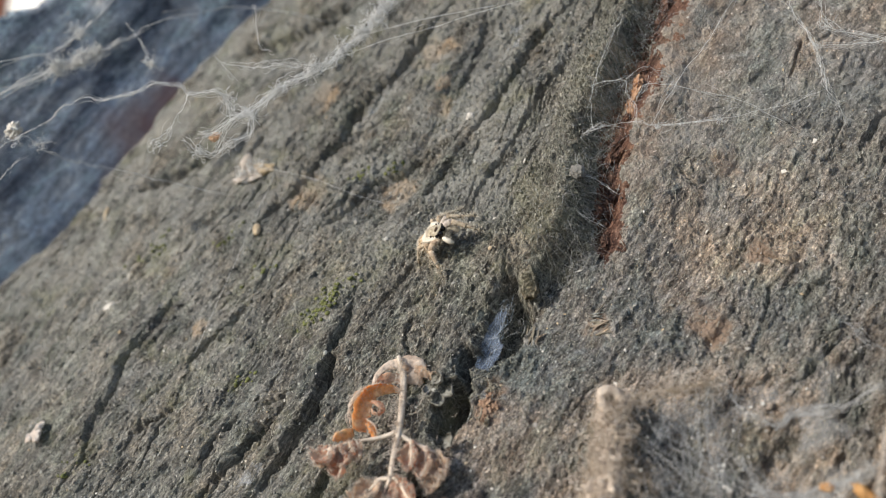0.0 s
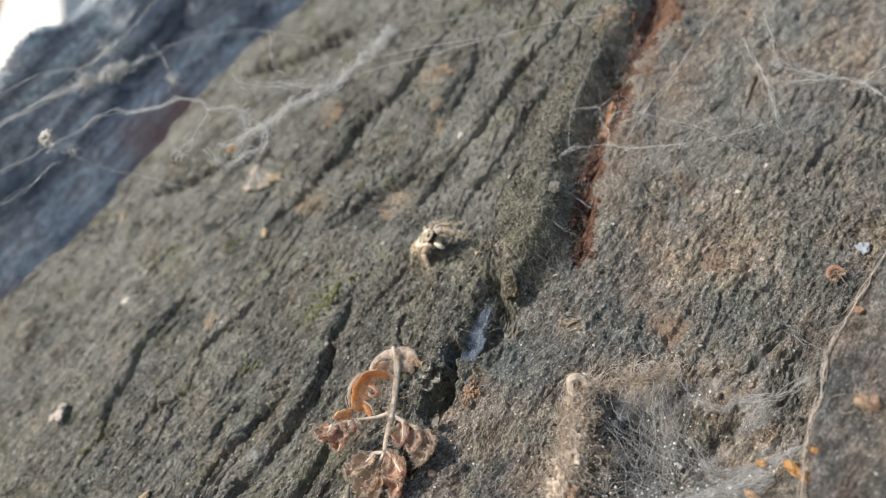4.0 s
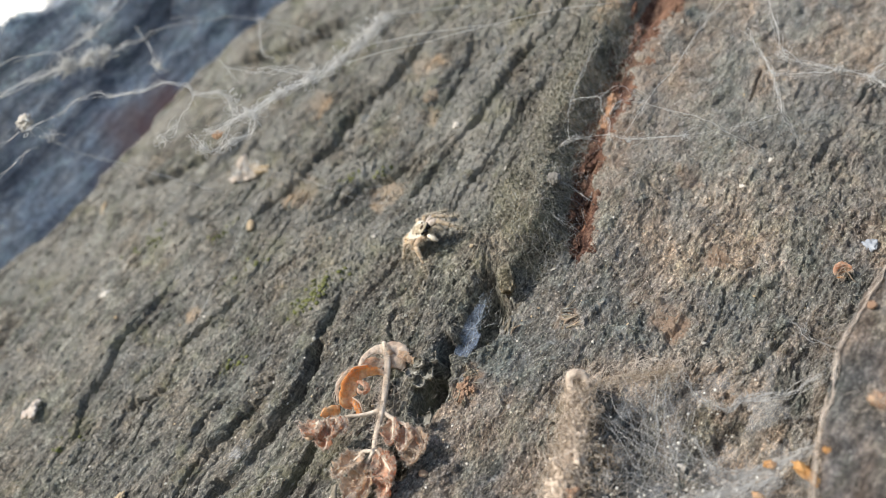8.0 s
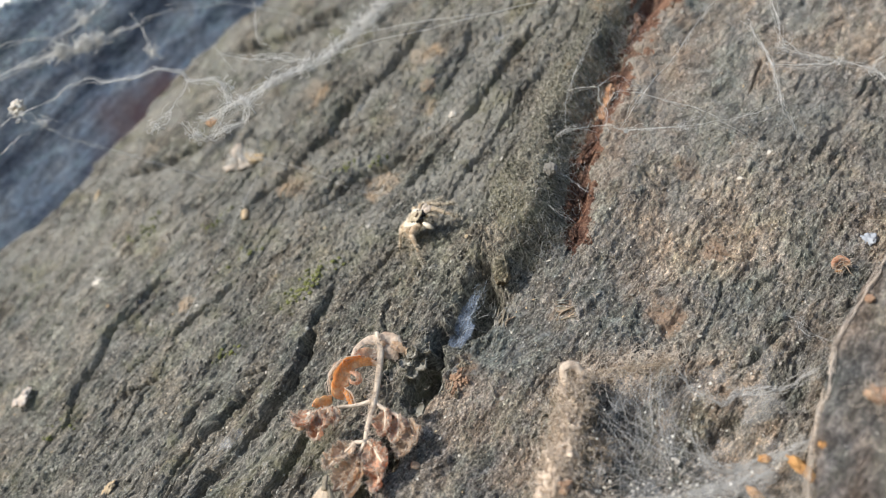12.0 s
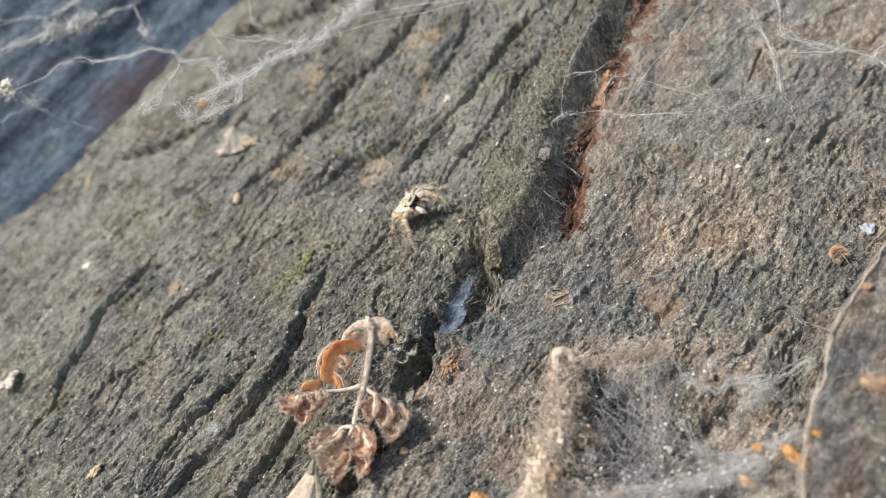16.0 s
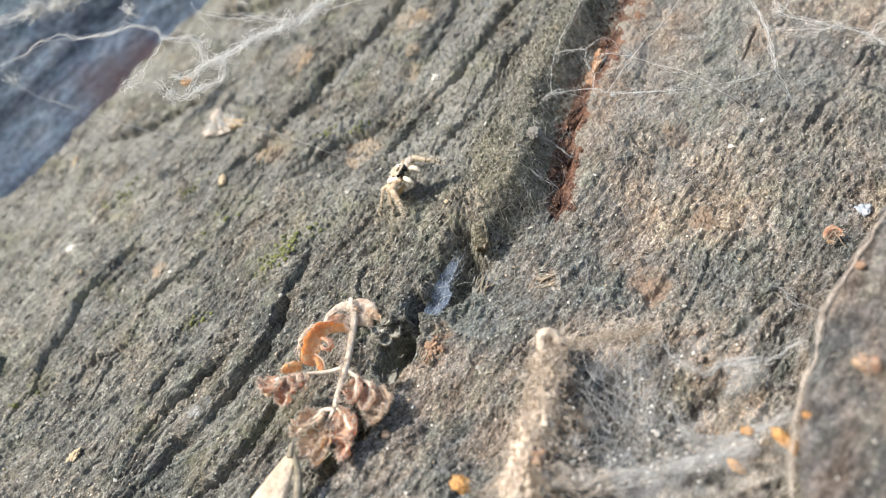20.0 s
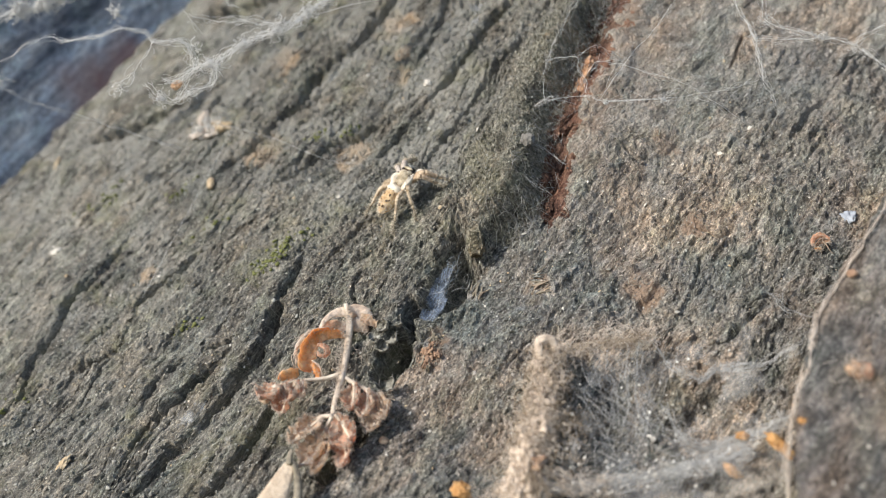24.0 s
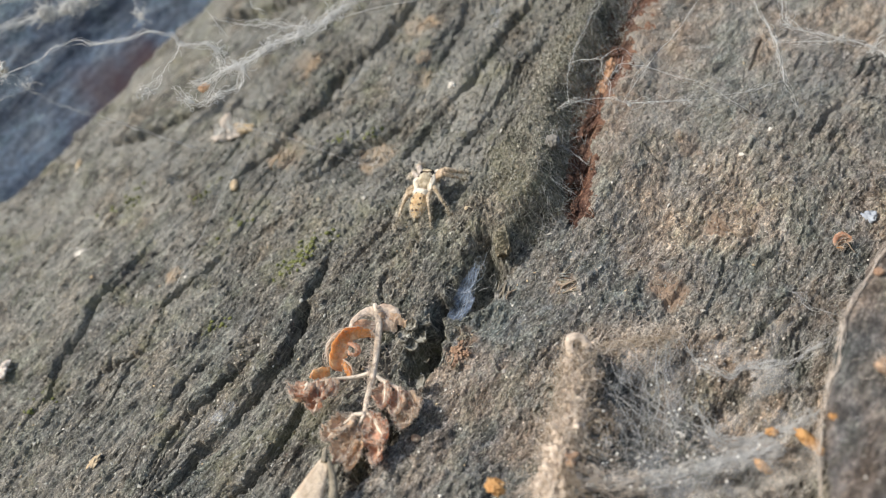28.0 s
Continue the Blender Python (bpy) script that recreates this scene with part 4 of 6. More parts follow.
def strap(points, half, cup, material, parent, seed, label="", twist=(0, 0), crumple=1.0):
    """A curled ribbon of leaf along a path; half: half widths along it, cup: how far its edges bend away."""
    line = curve_through(points, 8)
    n, cols = len(line), 9
    wide = np.interp(np.linspace(0, len(half) - 1, n), range(len(half)), half)
    off = Vector((seed * 3.1, 0, 0))
    verts, faces = [], []
    for layer in (0.0, 0.1):
        for i, q in enumerate(line):
            way = (line[min(i + 1, n - 1)] - line[max(i - 1, 0)]).normalized()
            across = way.cross(Vector((0, -1, 0)))
            across = across.normalized() if across.length > 1e-4 else Vector((1, 0, 0))
            lean = radians(twist[0] + (twist[1] - twist[0]) * i / (n - 1))
            across = across * math.cos(lean) + Vector((0, -1, 0)) * math.sin(lean)
            face = way.cross(across)
            for k in range(cols + 1):
                s = 2 * k / cols - 1
                ragged = 1 + crumple * 0.3 * noise.noise(Vector((i * 0.35, s * 0.8, 7)) + off) + crumple * 0.22 * noise.noise(Vector((i * 0.9, s * 0.5, 17)) + off)
                p = q + across * (s * wide[i] * ragged) + face * (cup * s * s * wide[i]) + face * layer
                p += noise.noise_vector(Vector((i * 0.25, s * 2.0, 1)) + off) * crumple * 0.22 * wide[i] + noise.noise_vector(Vector((i * 0.7, s * 4.0, 9)) + off) * crumple * 0.1 * wide[i]
                verts.append(p * MM)
    m = n * (cols + 1)
    for i in range(n - 1):
        for k in range(cols):
            a = i * (cols + 1) + k
            faces.append((a, a + cols + 1, a + cols + 2, a + 1))
            faces.append((m + a + 1, m + a + cols + 2, m + a + cols + 1, m + a))
    rim = [k for k in range(cols)] + [i * (cols + 1) + cols for i in range(n - 1)] + [(n - 1) * (cols + 1) + k for k in range(cols, 0, -1)] + [i * (cols + 1) for i in range(n - 1, 0, -1)]
    faces += [(a, b, b + m, a + m) for a, b in zip(rim, rim[1:] + rim[:1])]
    part = link_mesh("leaflet", verts, faces, material, parent, label)
    fur(part, verts, random.Random(seed), 70, 0.5)
    return part


def dried_leaf():
    """Built in a frame of its own that hangs upright at the stem's top: x across, y away, z up, in millimetres."""
    leaf = thing("dried_leaf", "shrivelled compound leaf, orange and brown, caught in silk on bark", "leaf", Matrix.Translation(LEAF_TOP))
    front = (-0.42, -0.8, 0.42)
    tube("stem", [(0, 0, 0), (0.5, -1.2, -1.9), (0.4, -3.0, -4.0), (0.1, -5.4, -6.6), (-0.5, -7.6, -9.0), (-0.6, -8.6, -10.2)], [0.22, 0.36, 0.36, 0.31, 0.26, 0.19], STEM, leaf, "", 6, 8)
    # the pale hood behind the stem's top: a shell, open to the left, ragged on the right
    strap([(-2.6, -1.9, -2.5), (-2.2, -1.2, -1.7), (-1.4, -0.5, -1.0), (-0.3, -0.1, -0.75), (0.8, 0.0, -0.8), (1.8, -0.1, -1.1), (2.4, -0.3, -1.7)], [0.12, 0.24, 0.34, 0.55, 0.85, 1.0, 0.6], 0.15, HOOD_LEAF, leaf, 7, "pale tan curved leaflet", (25, 15), 0.55)
    strap([(-2.3, -0.9, -2.3), (-1.2, -0.2, -2.2), (0.1, 0.2, -2.3)], [0.4, 0.7, 0.4], 0.3, BROWN_LEAF, leaf, 4, "", (20, 20))
    strap([(0.5, -0.6, -1.6), (1.2, -0.9, -1.9), (1.9, -0.9, -2.3), (2.3, -0.8, -2.8)], [0.5, 0.75, 0.7, 0.3], 0.4, HOOD_LEAF, leaf, 9, "", (10, 30), 0.5)
    strap([(1.6, -0.9, -1.3), (2.3, -1.0, -1.5), (3.0, -1.0, -2.0)], [0.35, 0.55, 0.3], -0.5, TAN_LEAF, leaf, 14, "", (40, 10))
    # the orange curl
    strap([(0.3, -2.0, -3.2), (-0.6, -2.4, -2.8), (-1.6, -2.8, -2.6), (-2.7, -3.3, -2.8), (-3.5, -3.8, -3.7), (-3.8, -4.2, -4.8), (-3.7, -4.6, -5.8), (-3.0, -4.8, -6.3)], [0.2, 0.42, 0.66, 0.85, 0.92, 0.98, 1.1, 0.5], -0.75, ORANGE_LEAF, leaf, 3, "bright orange curled leaflet", (10, 45), 0.4)
    strap([(-2.5, -3.9, -3.6), (-1.6, -4.2, -3.9), (-1.3, -4.4, -4.5), (-1.7, -4.5, -5.0), (-2.4, -4.4, -4.9), (-2.6, -4.2, -4.4)], [0.25, 0.42, 0.5, 0.46, 0.4, 0.16], 0.4, BROWN_LEAF, leaf, 5, "pale brown curled leaflet", (60, 75))
    strap([(-2.9, -3.0, -2.5), (-3.9, -3.5, -3.1), (-4.6, -3.9, -4.2)], [0.15, 0.3, 0.12], 0.3, TAN_LEAF, leaf, 6, "", (0, 40))
    strap([(-2.9, -4.9, -5.5), (-2.4, -5.1, -6.2), (-2.1, -5.3, -7.0)], [0.25, 0.4, 0.2], 0.5, ORANGE_LEAF, leaf, 16, "bright orange curled leaflet", (20, 40))
    strap([(-4.3, -4.9, -6.3), (-5.0, -5.2, -6.3), (-5.7, -5.4, -6.5), (-6.1, -5.6, -7.0)], [0.45, 0.8, 0.75, 0.35], -0.7, ORANGE_LEAF, leaf, 8, "bright orange curled leaflet", (20, 50), 0.5)
    # loose pale loops along the curl's back
    for k, line in enumerate(([(-2.2, -3.2, -2.3), (-3.4, -3.6, -2.6), (-4.5, -4.0, -3.6), (-4.8, -4.3, -4.6)], [(-2.6, -3.4, -2.5), (-4.0, -3.8, -3.3), (-4.6, -4.2, -4.2), (-4.4, -4.6, -5.4)],
                              [(-3.0, -4.9, -5.2), (-2.2, -5.1, -5.8), (-1.9, -5.2, -6.8)])):
        tube("tendril", line, [0.07, 0.11, 0.05], HOOD_LEAF, leaf, "", 5, 5)
    skein(leaf, random.Random(79), [(0.2, -2.6, -2.9), (-1.4, -3.2, -2.2), (-2.9, -3.7, -2.4), (-4.2, -4.2, -3.4), (-4.6, -4.6, -4.6), (-4.4, -5.0, -5.9)], 0.2, 20, 0.03, LEAF_HAIR, "fringe", (0.2, 0.5), 1.1)
    # grey curled tatters behind, beside the hole
    for k, (x, y, z, tx, tz) in enumerate(((3.4, -1.2, -2.4, 5.2, -2.2), (4.2, -1.4, -3.2, 5.6, -4.4), (3.6, -1.6, -4.0, 4.2, -5.4), (4.6, -0.9, -1.6, 6.0, -2.8), (2.8, -1.0, -3.0, 3.2, -4.6))):
        leaflet("tatter", (x, y - 0.8, z + 0.2), (tx, y - 1.7, tz + 0.2), (0.2, -1, 0.3), 0.75, 70, 30, GREY_LEAF, leaf, 31 + k, 2, "grey dry tatter" if k == 0 else "")
    # left side branch with its cluster
    tube("side_stem", [(0.2, -5.2, -6.4), (-1.6, -5.6, -6.9), (-3.4, -6.0, -7.0), (-5.2, -6.4, -7.2), (-7.0, -6.8, -7.6)], [0.26, 0.24, 0.18, 0.16, 0.1], STEM, leaf, "", 5, 6)
    leaflet("leaflet", (-4.4, -6.3, -7.0), (-4.5, -7.2, -9.4), front, 1.26, 60, 28, BROWN_LEAF, leaf, 11, 3)
    leaflet("leaflet", (-6.2, -6.6, -7.3), (-6.9, -7.4, -9.3), front, 1.40, 76, 24, BROWN_LEAF, leaf, 13, 3)
    leaflet("leaflet", (-5.4, -6.5, -7.3), (-4.9, -7.6, -10.2), front, 1.13, 48, 30, BROWN_LEAF, leaf, 12, 3)
    leaflet("leaflet", (-3.8, -6.2, -7.0), (-3.2, -7.2, -8.8), front, 0.73, 56, 30, TAN_LEAF, leaf, 10, 2)
    # right side branch with its hanging leaflets
    tube("side_stem", [(0.2, -5.4, -6.8), (1.4, -6.0, -7.4), (3.2, -6.6, -8.2), (5.0, -7.2, -9.4)], [0.26, 0.24, 0.18, 0.1], STEM, leaf, "", 5, 6)
    leaflet("leaflet", (1.3, -6.2, -7.3), (1.5, -7.2, -9.9), front, 1.06, 48, 31, BROWN_LEAF, leaf, 15, 3)
    leaflet("leaflet", (2.6, -6.6, -7.9), (2.9, -7.8, -10.6), front, 1.13, 48, 30, BROWN_LEAF, leaf, 17, 3)
    leaflet("leaflet", (3.6, -6.9, -8.2), (4.9, -7.8, -10.6), front, 1.20, 64, 27, TAN_LEAF, leaf, 18, 3)
    leaflet("leaflet", (3.4, -7.0, -8.8), (3.8, -8.2, -12.0), front, 1.06, 64, 28, TAN_LEAF, leaf, 20, 3)
    leaflet("leaflet", (4.4, -6.4, -8.0), (5.4, -6.2, -6.9), front, 0.53, 48, 24, GREY_LEAF, leaf, 22, 2)
    # the end leaflets
    tube("side_stem", [(-0.6, -8.6, -10.0), (-2.0, -8.4, -10.2), (-3.4, -8.2, -10.9), (-4.0, -8.2, -11.8)], [0.24, 0.22, 0.16, 0.1], STEM, leaf, "", 5, 6)
    leaflet("leaflet", (-1.6, -8.5, -10.1), (-3.4, -8.8, -12.0), front, 1.06, 56, 27, TAN_LEAF, leaf, 23, 2)
    leaflet("leaflet", (-3.0, -8.4, -10.8), (-4.0, -8.9, -12.9), front, 0.93, 64, 24, TAN_LEAF, leaf, 25, 3)
    tube("side_stem", [(-0.6, -8.6, -10.0), (-1.4, -9.0, -11.6), (-1.9, -9.4, -13.4)], [0.22, 0.16, 0.1], STEM, leaf, "", 5, 6)
    leaflet("leaflet", (-1.1, -8.9, -11.2), (-2.7, -9.7, -14.9), front, 1.26, 48, 30, TAN_LEAF, leaf, 19, 4)
    leaflet("leaflet", (-1.2, -9.0, -11.4), (-1.2, -10.0, -15.3), front, 1.20, 56, 31, TAN_LEAF, leaf, 24, 4)
    leaflet("leaflet", (-0.3, -8.5, -9.9), (2.0, -9.2, -12.8), front, 1.33, 76, 27, BROWN_LEAF, leaf, 21, 4)
    leaflet("leaflet", (0.5, -8.7, -10.4), (1.4, -9.8, -14.6), front, 1.26, 56, 30, BROWN_LEAF, leaf, 26, 4)
    rng = random.Random(78)
    for x, y, z, r in ((0.6, -0.6, -1.2, 0.5), (3.4, -0.8, -2.0, 0.55), (-7.2, -7.2, -8.8, 0.4), (4.3, -8.6, -12.4, 0.5)):
        lump("crumb", rng, (r, r * 0.8, r * 0.8), TAN_LEAF, leaf, "", 0.5, 2, (x, y, z))
    rng = random.Random(77)
    verts, faces = [], []
    for _ in range(420):
        t = rng.random()
        a = Vector((0.3 - 0.8 * t, -8.4 * t, -10 * t)) + Vector((rng.gauss(0, 0.15), -0.25, rng.gauss(0, 0.15)))
        tube_into(verts, faces, [a, a + Vector((rng.gauss(0, 0.4), rng.uniform(-0.3, 0.1), rng.gauss(0, 0.4)))], [0.022, 0.01], 3)
    for _ in range(90):
        z = rng.uniform(-15, -1)
        a = Vector((rng.gauss(-0.6, 3.0), -0.5 + 0.6 * z + rng.uniform(-1.4, 0.8), z))
        b = a + Vector((rng.gauss(0, 1), rng.gauss(0, 1), rng.gauss(0, 1))) * 0.7
        tube_into(verts, faces, curve_through([a, a.lerp(b, 0.5) + Vector((0, 0, rng.uniform(-0.3, 0.3))), b], 3), 0.02, 3)
    link_mesh("fuzz", verts, faces, LEAF_HAIR, leaf, "dusty web fuzz")["kind"] = "stuff"
    return leaf




# ---- silk ----
def web(name, label, strands, material, seed, radius=0.05, wisps=0, spread=0.8, wobble=0.25):
    """A web of named strands (each a part), with loose wisps along them."""
    rng = random.Random(seed)
    ob = thing(name, label, "spider web")
    verts, faces = [], []
    for n, points in enumerate(strands):
        line = curve_through(points, 7)
        off = rng.uniform(0, 99)
        line = [q + noise.noise_vector(q * 0.8 + Vector((off, 0, 0))) * wobble + noise.noise_vector(q * 2.6 + Vector((off, 3, 0))) * wobble * 0.45 for q in line]
        sv, sf = [], []
        tube_into(sv, sf, line, [radius * rng.uniform(0.7, 1.3) for _ in line], 4)
        link_mesh("strand", sv, sf, material, ob)
        for _ in range(int(wisps * len(line))):
            k = rng.randrange(len(line))
            m = min(len(line) - 1, max(0, k + rng.choice((-6, -4, -3, 3, 4, 6))))
            a = line[k] + Vector((rng.gauss(0, 1), rng.gauss(0, 1), rng.gauss(0, 1))) * 0.1
            b = line[m] + Vector((rng.gauss(0, 1), rng.gauss(0, 1), rng.gauss(0, 1))) * spread
            c = a.lerp(b, 0.5) + Vector((rng.gauss(0, 1), rng.gauss(0, 1), rng.gauss(0, 1))) * spread * 0.6
            tube_into(verts, faces, curve_through([a, c, b], 4), radius * rng.uniform(0.3, 0.65), 3)
    if verts:
        link_mesh("loose_silk", verts, faces, material, ob)["kind"] = "stuff"
    return ob


def curled(rng, a, length, turn, steps=12):
    """A thread that wanders and curls from a, its way turning as it goes."""
    way = Vector((rng.gauss(0, 1), rng.gauss(0, 1), rng.gauss(0, 1))).normalized()
    axis = Vector((rng.gauss(0, 1), rng.gauss(0, 1), rng.gauss(0, 1))).normalized()
    bend, line = rng.uniform(0.6, 1.4) * turn / steps, [a]
    for _ in range(steps):
        axis = (axis + Vector((rng.gauss(0, 0.35), rng.gauss(0, 0.35), rng.gauss(0, 0.35)))).normalized()
        way = Matrix.Rotation(bend, 3, axis) @ way
        line.append(line[-1] + way * (length / steps))
    return line


def tangle(ob, rng, centre, size, count, length, radius, material, name="tangle", turn=5.0):
    """A cottony ball of curled threads, as one part of a web."""
    verts, faces = [], []
    for _ in range(count):
        a = Vector(centre) + Vector([rng.gauss(0, s * 0.45) for s in size])
        tube_into(verts, faces, curled(rng, a, length * rng.uniform(0.6, 1.4), turn), radius * rng.uniform(0.5, 1.2), 3)
    link_mesh(name, verts, faces, material, ob)["kind"] = "stuff"


def skein(ob, rng, points, spread, count, radius, material, name="skein", span=(0.15, 0.5), wave=0.5):
    """A loose rope: wavy threads that follow a line side by side, thicker in places."""
    line = curve_through(points, 12)
    n = len(line)
    verts, faces = [], []
    for _ in range(count):
        i = rng.randrange(n)
        j = min(n - 1, i + max(4, int(n * rng.uniform(*span))))
        i = max(0, min(i, j - 5))
        off = Vector((rng.gauss(0, 1), rng.gauss(0, 1), rng.gauss(0, 0.7))) * spread
        seed = Vector((rng.uniform(0, 99), 0, 0))
        path = []
        for q in line[i:j + 1]:
            thick = 0.55 + 0.9 * abs(noise.noise(q * 0.45))
            path.append(q + off * thick + noise.noise_vector(q * 0.55 + seed) * spread * wave * 2.0 + noise.noise_vector(q * 1.7 + seed) * spread * wave * 0.8)
        tube_into(verts, faces, path, radius * rng.uniform(0.5, 1.25), 3)
    link_mesh(name, verts, faces, material, ob)["kind"] = "stuff"


LEAF_TOP = Vector((-0.00399, -0.00961, -0.01188))
dried_leaf()


FAR_STRANDS = [
    [(-48, 39, 25), (-35.4, 40.7, 22.9), (-31.3, 41.3, 22.0), (-27.7, 41.7, 21.0), (-24.8, 41.8, 19.7), (-22.5, 42.3, 18.8), (-19.4, 43.0, 18.1), (-13.3, 43.1, 16.8), (-4, 46, 10), (4, 50, -2)],
    [(-48, 38, 25.6), (-35.6, 40.2, 22.7), (-31.0, 40.6, 21.6), (-27.5, 41.0, 20.4), (-24.6, 41.4, 19.5)],
    [(-46, 41, 28), (-33.1, 42.1, 25.5), (-28.5, 42.1, 23.6), (-26.1, 42.7, 22.2), (-23.1, 44.0, 21.5), (-21.1, 45.8, 21.2), (-19.2, 47.3, 20.7), (-10, 60, 18)],
    [(-23.1, 44.0, 21.5), (-23.6, 43.0, 20.7), (-24.6, 41.9, 19.8)],
    [(-17.0, 41.2, 20.5), (-17.0, 37.8, 18.8), (-17.0, 34.4, 17.1)],
    [(-45, 36, 25), (-33, 39, 23.6), (-28.5, 40.3, 22)],
]
MID_STRANDS = [
    [(-48, 27, 26), (-35.4, 27.3, 24.2), (-32.9, 27.2, 24.0), (-29.4, 26.9, 23.6), (-26.2, 27.1, 23.7), (-23.5, 26.7, 23.2), (-22.2, 25.8, 22.3), (-18.4, 24.8, 21.2), (-16.4, 24.6, 20.9), (-14.1, 23.2, 19.6), (-13.7, 22.3, 18.6), (-10.9, 21.0, 17.4), (-10.8, 20.1, 16.4), (-11.3, 18.9, 15.3), (-9.4, 18.3, 14.6)],
    [(-33.6, 29.0, 23.1), (-32.4, 29.3, 21.7), (-32.4, 29.3, 20.0), (-31.5, 28.7, 17.9), (-30.4, 28.2, 15.8), (-28.3, 27.7, 13.8), (-23, 27, 5), (-19, 27, -1)],
    [(-46, 22, 24), (-37.4, 25.0, 22.1), (-35.7, 26.3, 21.9), (-33.8, 27.2, 21.4)],
    [(-20.2, 20.1, 17.6), (-18.9, 20.1, 17.6), (-17.7, 20.2, 17.7), (-18.2, 19.6, 17.2), (-20.0, 19.5, 17.1), (-20.2, 20.1, 17.6)],
    [(-13.6, 21.7, 19.0), (-15.0, 21.0, 18.4), (-16.7, 20.6, 18.0), (-17.7, 20.2, 17.7)],
    [(-17.0, 18.1, 17.1), (-16.2, 16.6, 15.8), (-14.9, 15.5, 14.8), (-12.4, 15.5, 14.7), (-10.4, 15.2, 14.5), (-9.2, 16.6, 15.7), (-11.4, 17.1, 16.2), (-13.2, 17.0, 16.1), (-14.9, 17.6, 16.7)],
    [(-9.3, 26.7, 18.2), (-9.1, 25.3, 16.9), (-9.1, 24.3, 15.9)],
    [(-8.9, 25.8, 17.4), (-6.9, 24.2, 15.9), (-4.6, 23.2, 14.9), (-2.1, 21.8, 13.7), (0.2, 20.9, 12.9)],
    [(-2.1, 30.2, 18.6), (-4.2, 26.2, 16.3), (-3.5, 24.0, 15.7)],
]
BAND = [[(-14.9, 15.5, 14.8), (-11.0, 17.1, 16.0), (-8.9, 17.7, 15.1), (-5.8, 18.8, 14.6), (-3.1, 19.7, 13.8), (0.7, 20.1, 12.6), (2.8, 22.4, 11.6), (6.1, 23.7, 10.9), (9.0, 25.0, 10.7), (10.4, 26.2, 10.7), (12.4, 26.7, 10.0), (22, 30, 3), (27, 31, -1.5)]]
rng = random.Random(41)
far_web = web("spider_web", "white stringy web strung over a dark bark valley", FAR_STRANDS, SILK, 1, 0.032, 0.5, 0.4, 0.35)
for at, size, n in (((-24.8, 41.6, 19.9), (1.6, 0.9, 0.9), 150), ((-27.6, 41.8, 21.0), (1.8, 0.9, 0.9), 110), ((-22.9, 42.6, 19.2), (1.2, 0.7, 0.7), 60), ((-17.0, 35.0, 17.4), (0.4, 0.5, 0.5), 30), ((-23.0, 44.4, 21.5), (0.9, 0.8, 0.8), 40)):
    tangle(far_web, rng, at, tuple(0.75 * v for v in size), n, 2.2, 0.036, SILK, turn=9.0)
skein(far_web, rng, FAR_STRANDS[0][1:7], 0.34, 40, 0.02, SILK)
skein(far_web, rng, FAR_STRANDS[2][1:6], 0.28, 22, 0.02, SILK)
mid_web = web("spider_web", "white ragged web hanging above grey bark", MID_STRANDS, SILK, 2, 0.028, 0.5, 0.4, 0.35)
skein(mid_web, rng, MID_STRANDS[0][3:14], 0.28, 24, 0.018, SILK)
for points in (MID_STRANDS[0][10:15], MID_STRANDS[7]):
    skein(mid_web, rng, points, 0.3, 16, 0.02, SILK, wave=0.9)
skein(mid_web, rng, MID_STRANDS[5], 0.35, 34, 0.024, SILK)
for at, size, n in (((-9.6, 17.6, 15.4), (1.2, 1.6, 1.0), 90), ((-16.2, 16.4, 15.7), (0.9, 0.7, 0.7), 60), ((-13.4, 15.3, 14.8), (1.6, 0.6, 0.6), 50), ((-10.2, 20.0, 16.6), (0.9, 0.9, 0.8), 50), ((-33.4, 28.6, 23.2), (1.0, 0.7, 0.7), 40), ((-31.8, 28.9, 20.6), (0.8, 0.6, 1.0), 40), ((-20.0, 19.8, 17.4), (0.8, 0.5, 0.5), 26)):
    tangle(mid_web, rng, at, tuple(0.8 * v for v in size), n // 3, 2.0, 0.034, SILK, turn=9.0)
band_web = web("spider_web", "thick fuzzy white band of silk above grey bark", BAND, SILK, 3, 0.03, 1.2, 0.5)
skein(band_web, rng, BAND[0][1:11], 0.42, 130, 0.025, SILK, span=(0.08, 0.25), wave=0.9)
for at, n in (((-5.2, 19.0, 14.4), 50), ((-1.0, 20.0, 13.2), 50), ((3.5, 22.6, 11.5), 70), ((6.6, 24.0, 10.9), 130), ((8.6, 25.0, 10.7), 120), ((10.5, 26.2, 10.6), 110)):
    tangle(band_web, rng, at, (1.1, 0.6, 0.5), n // 2, 2.2, 0.03, SILK, turn=9.0)
web("silk_thread", "long fine silk threads stretched above bark", [
    [(2, 21, 12), (7.9, 19.3, 11.4), (13.4, 17.8, 10.0), (17.4, 16.9, 9.2), (20.6, 16.1, 8.4), (28.4, 14.1, 6.6), (36, 12.5, 3.5)],
    [(6.1, 22.5, 11.6), (13.0, 19.7, 10.4), (20.7, 16.2, 8.6)]], SILK, 4, 0.025, 0.1, 0.3, 0.08)
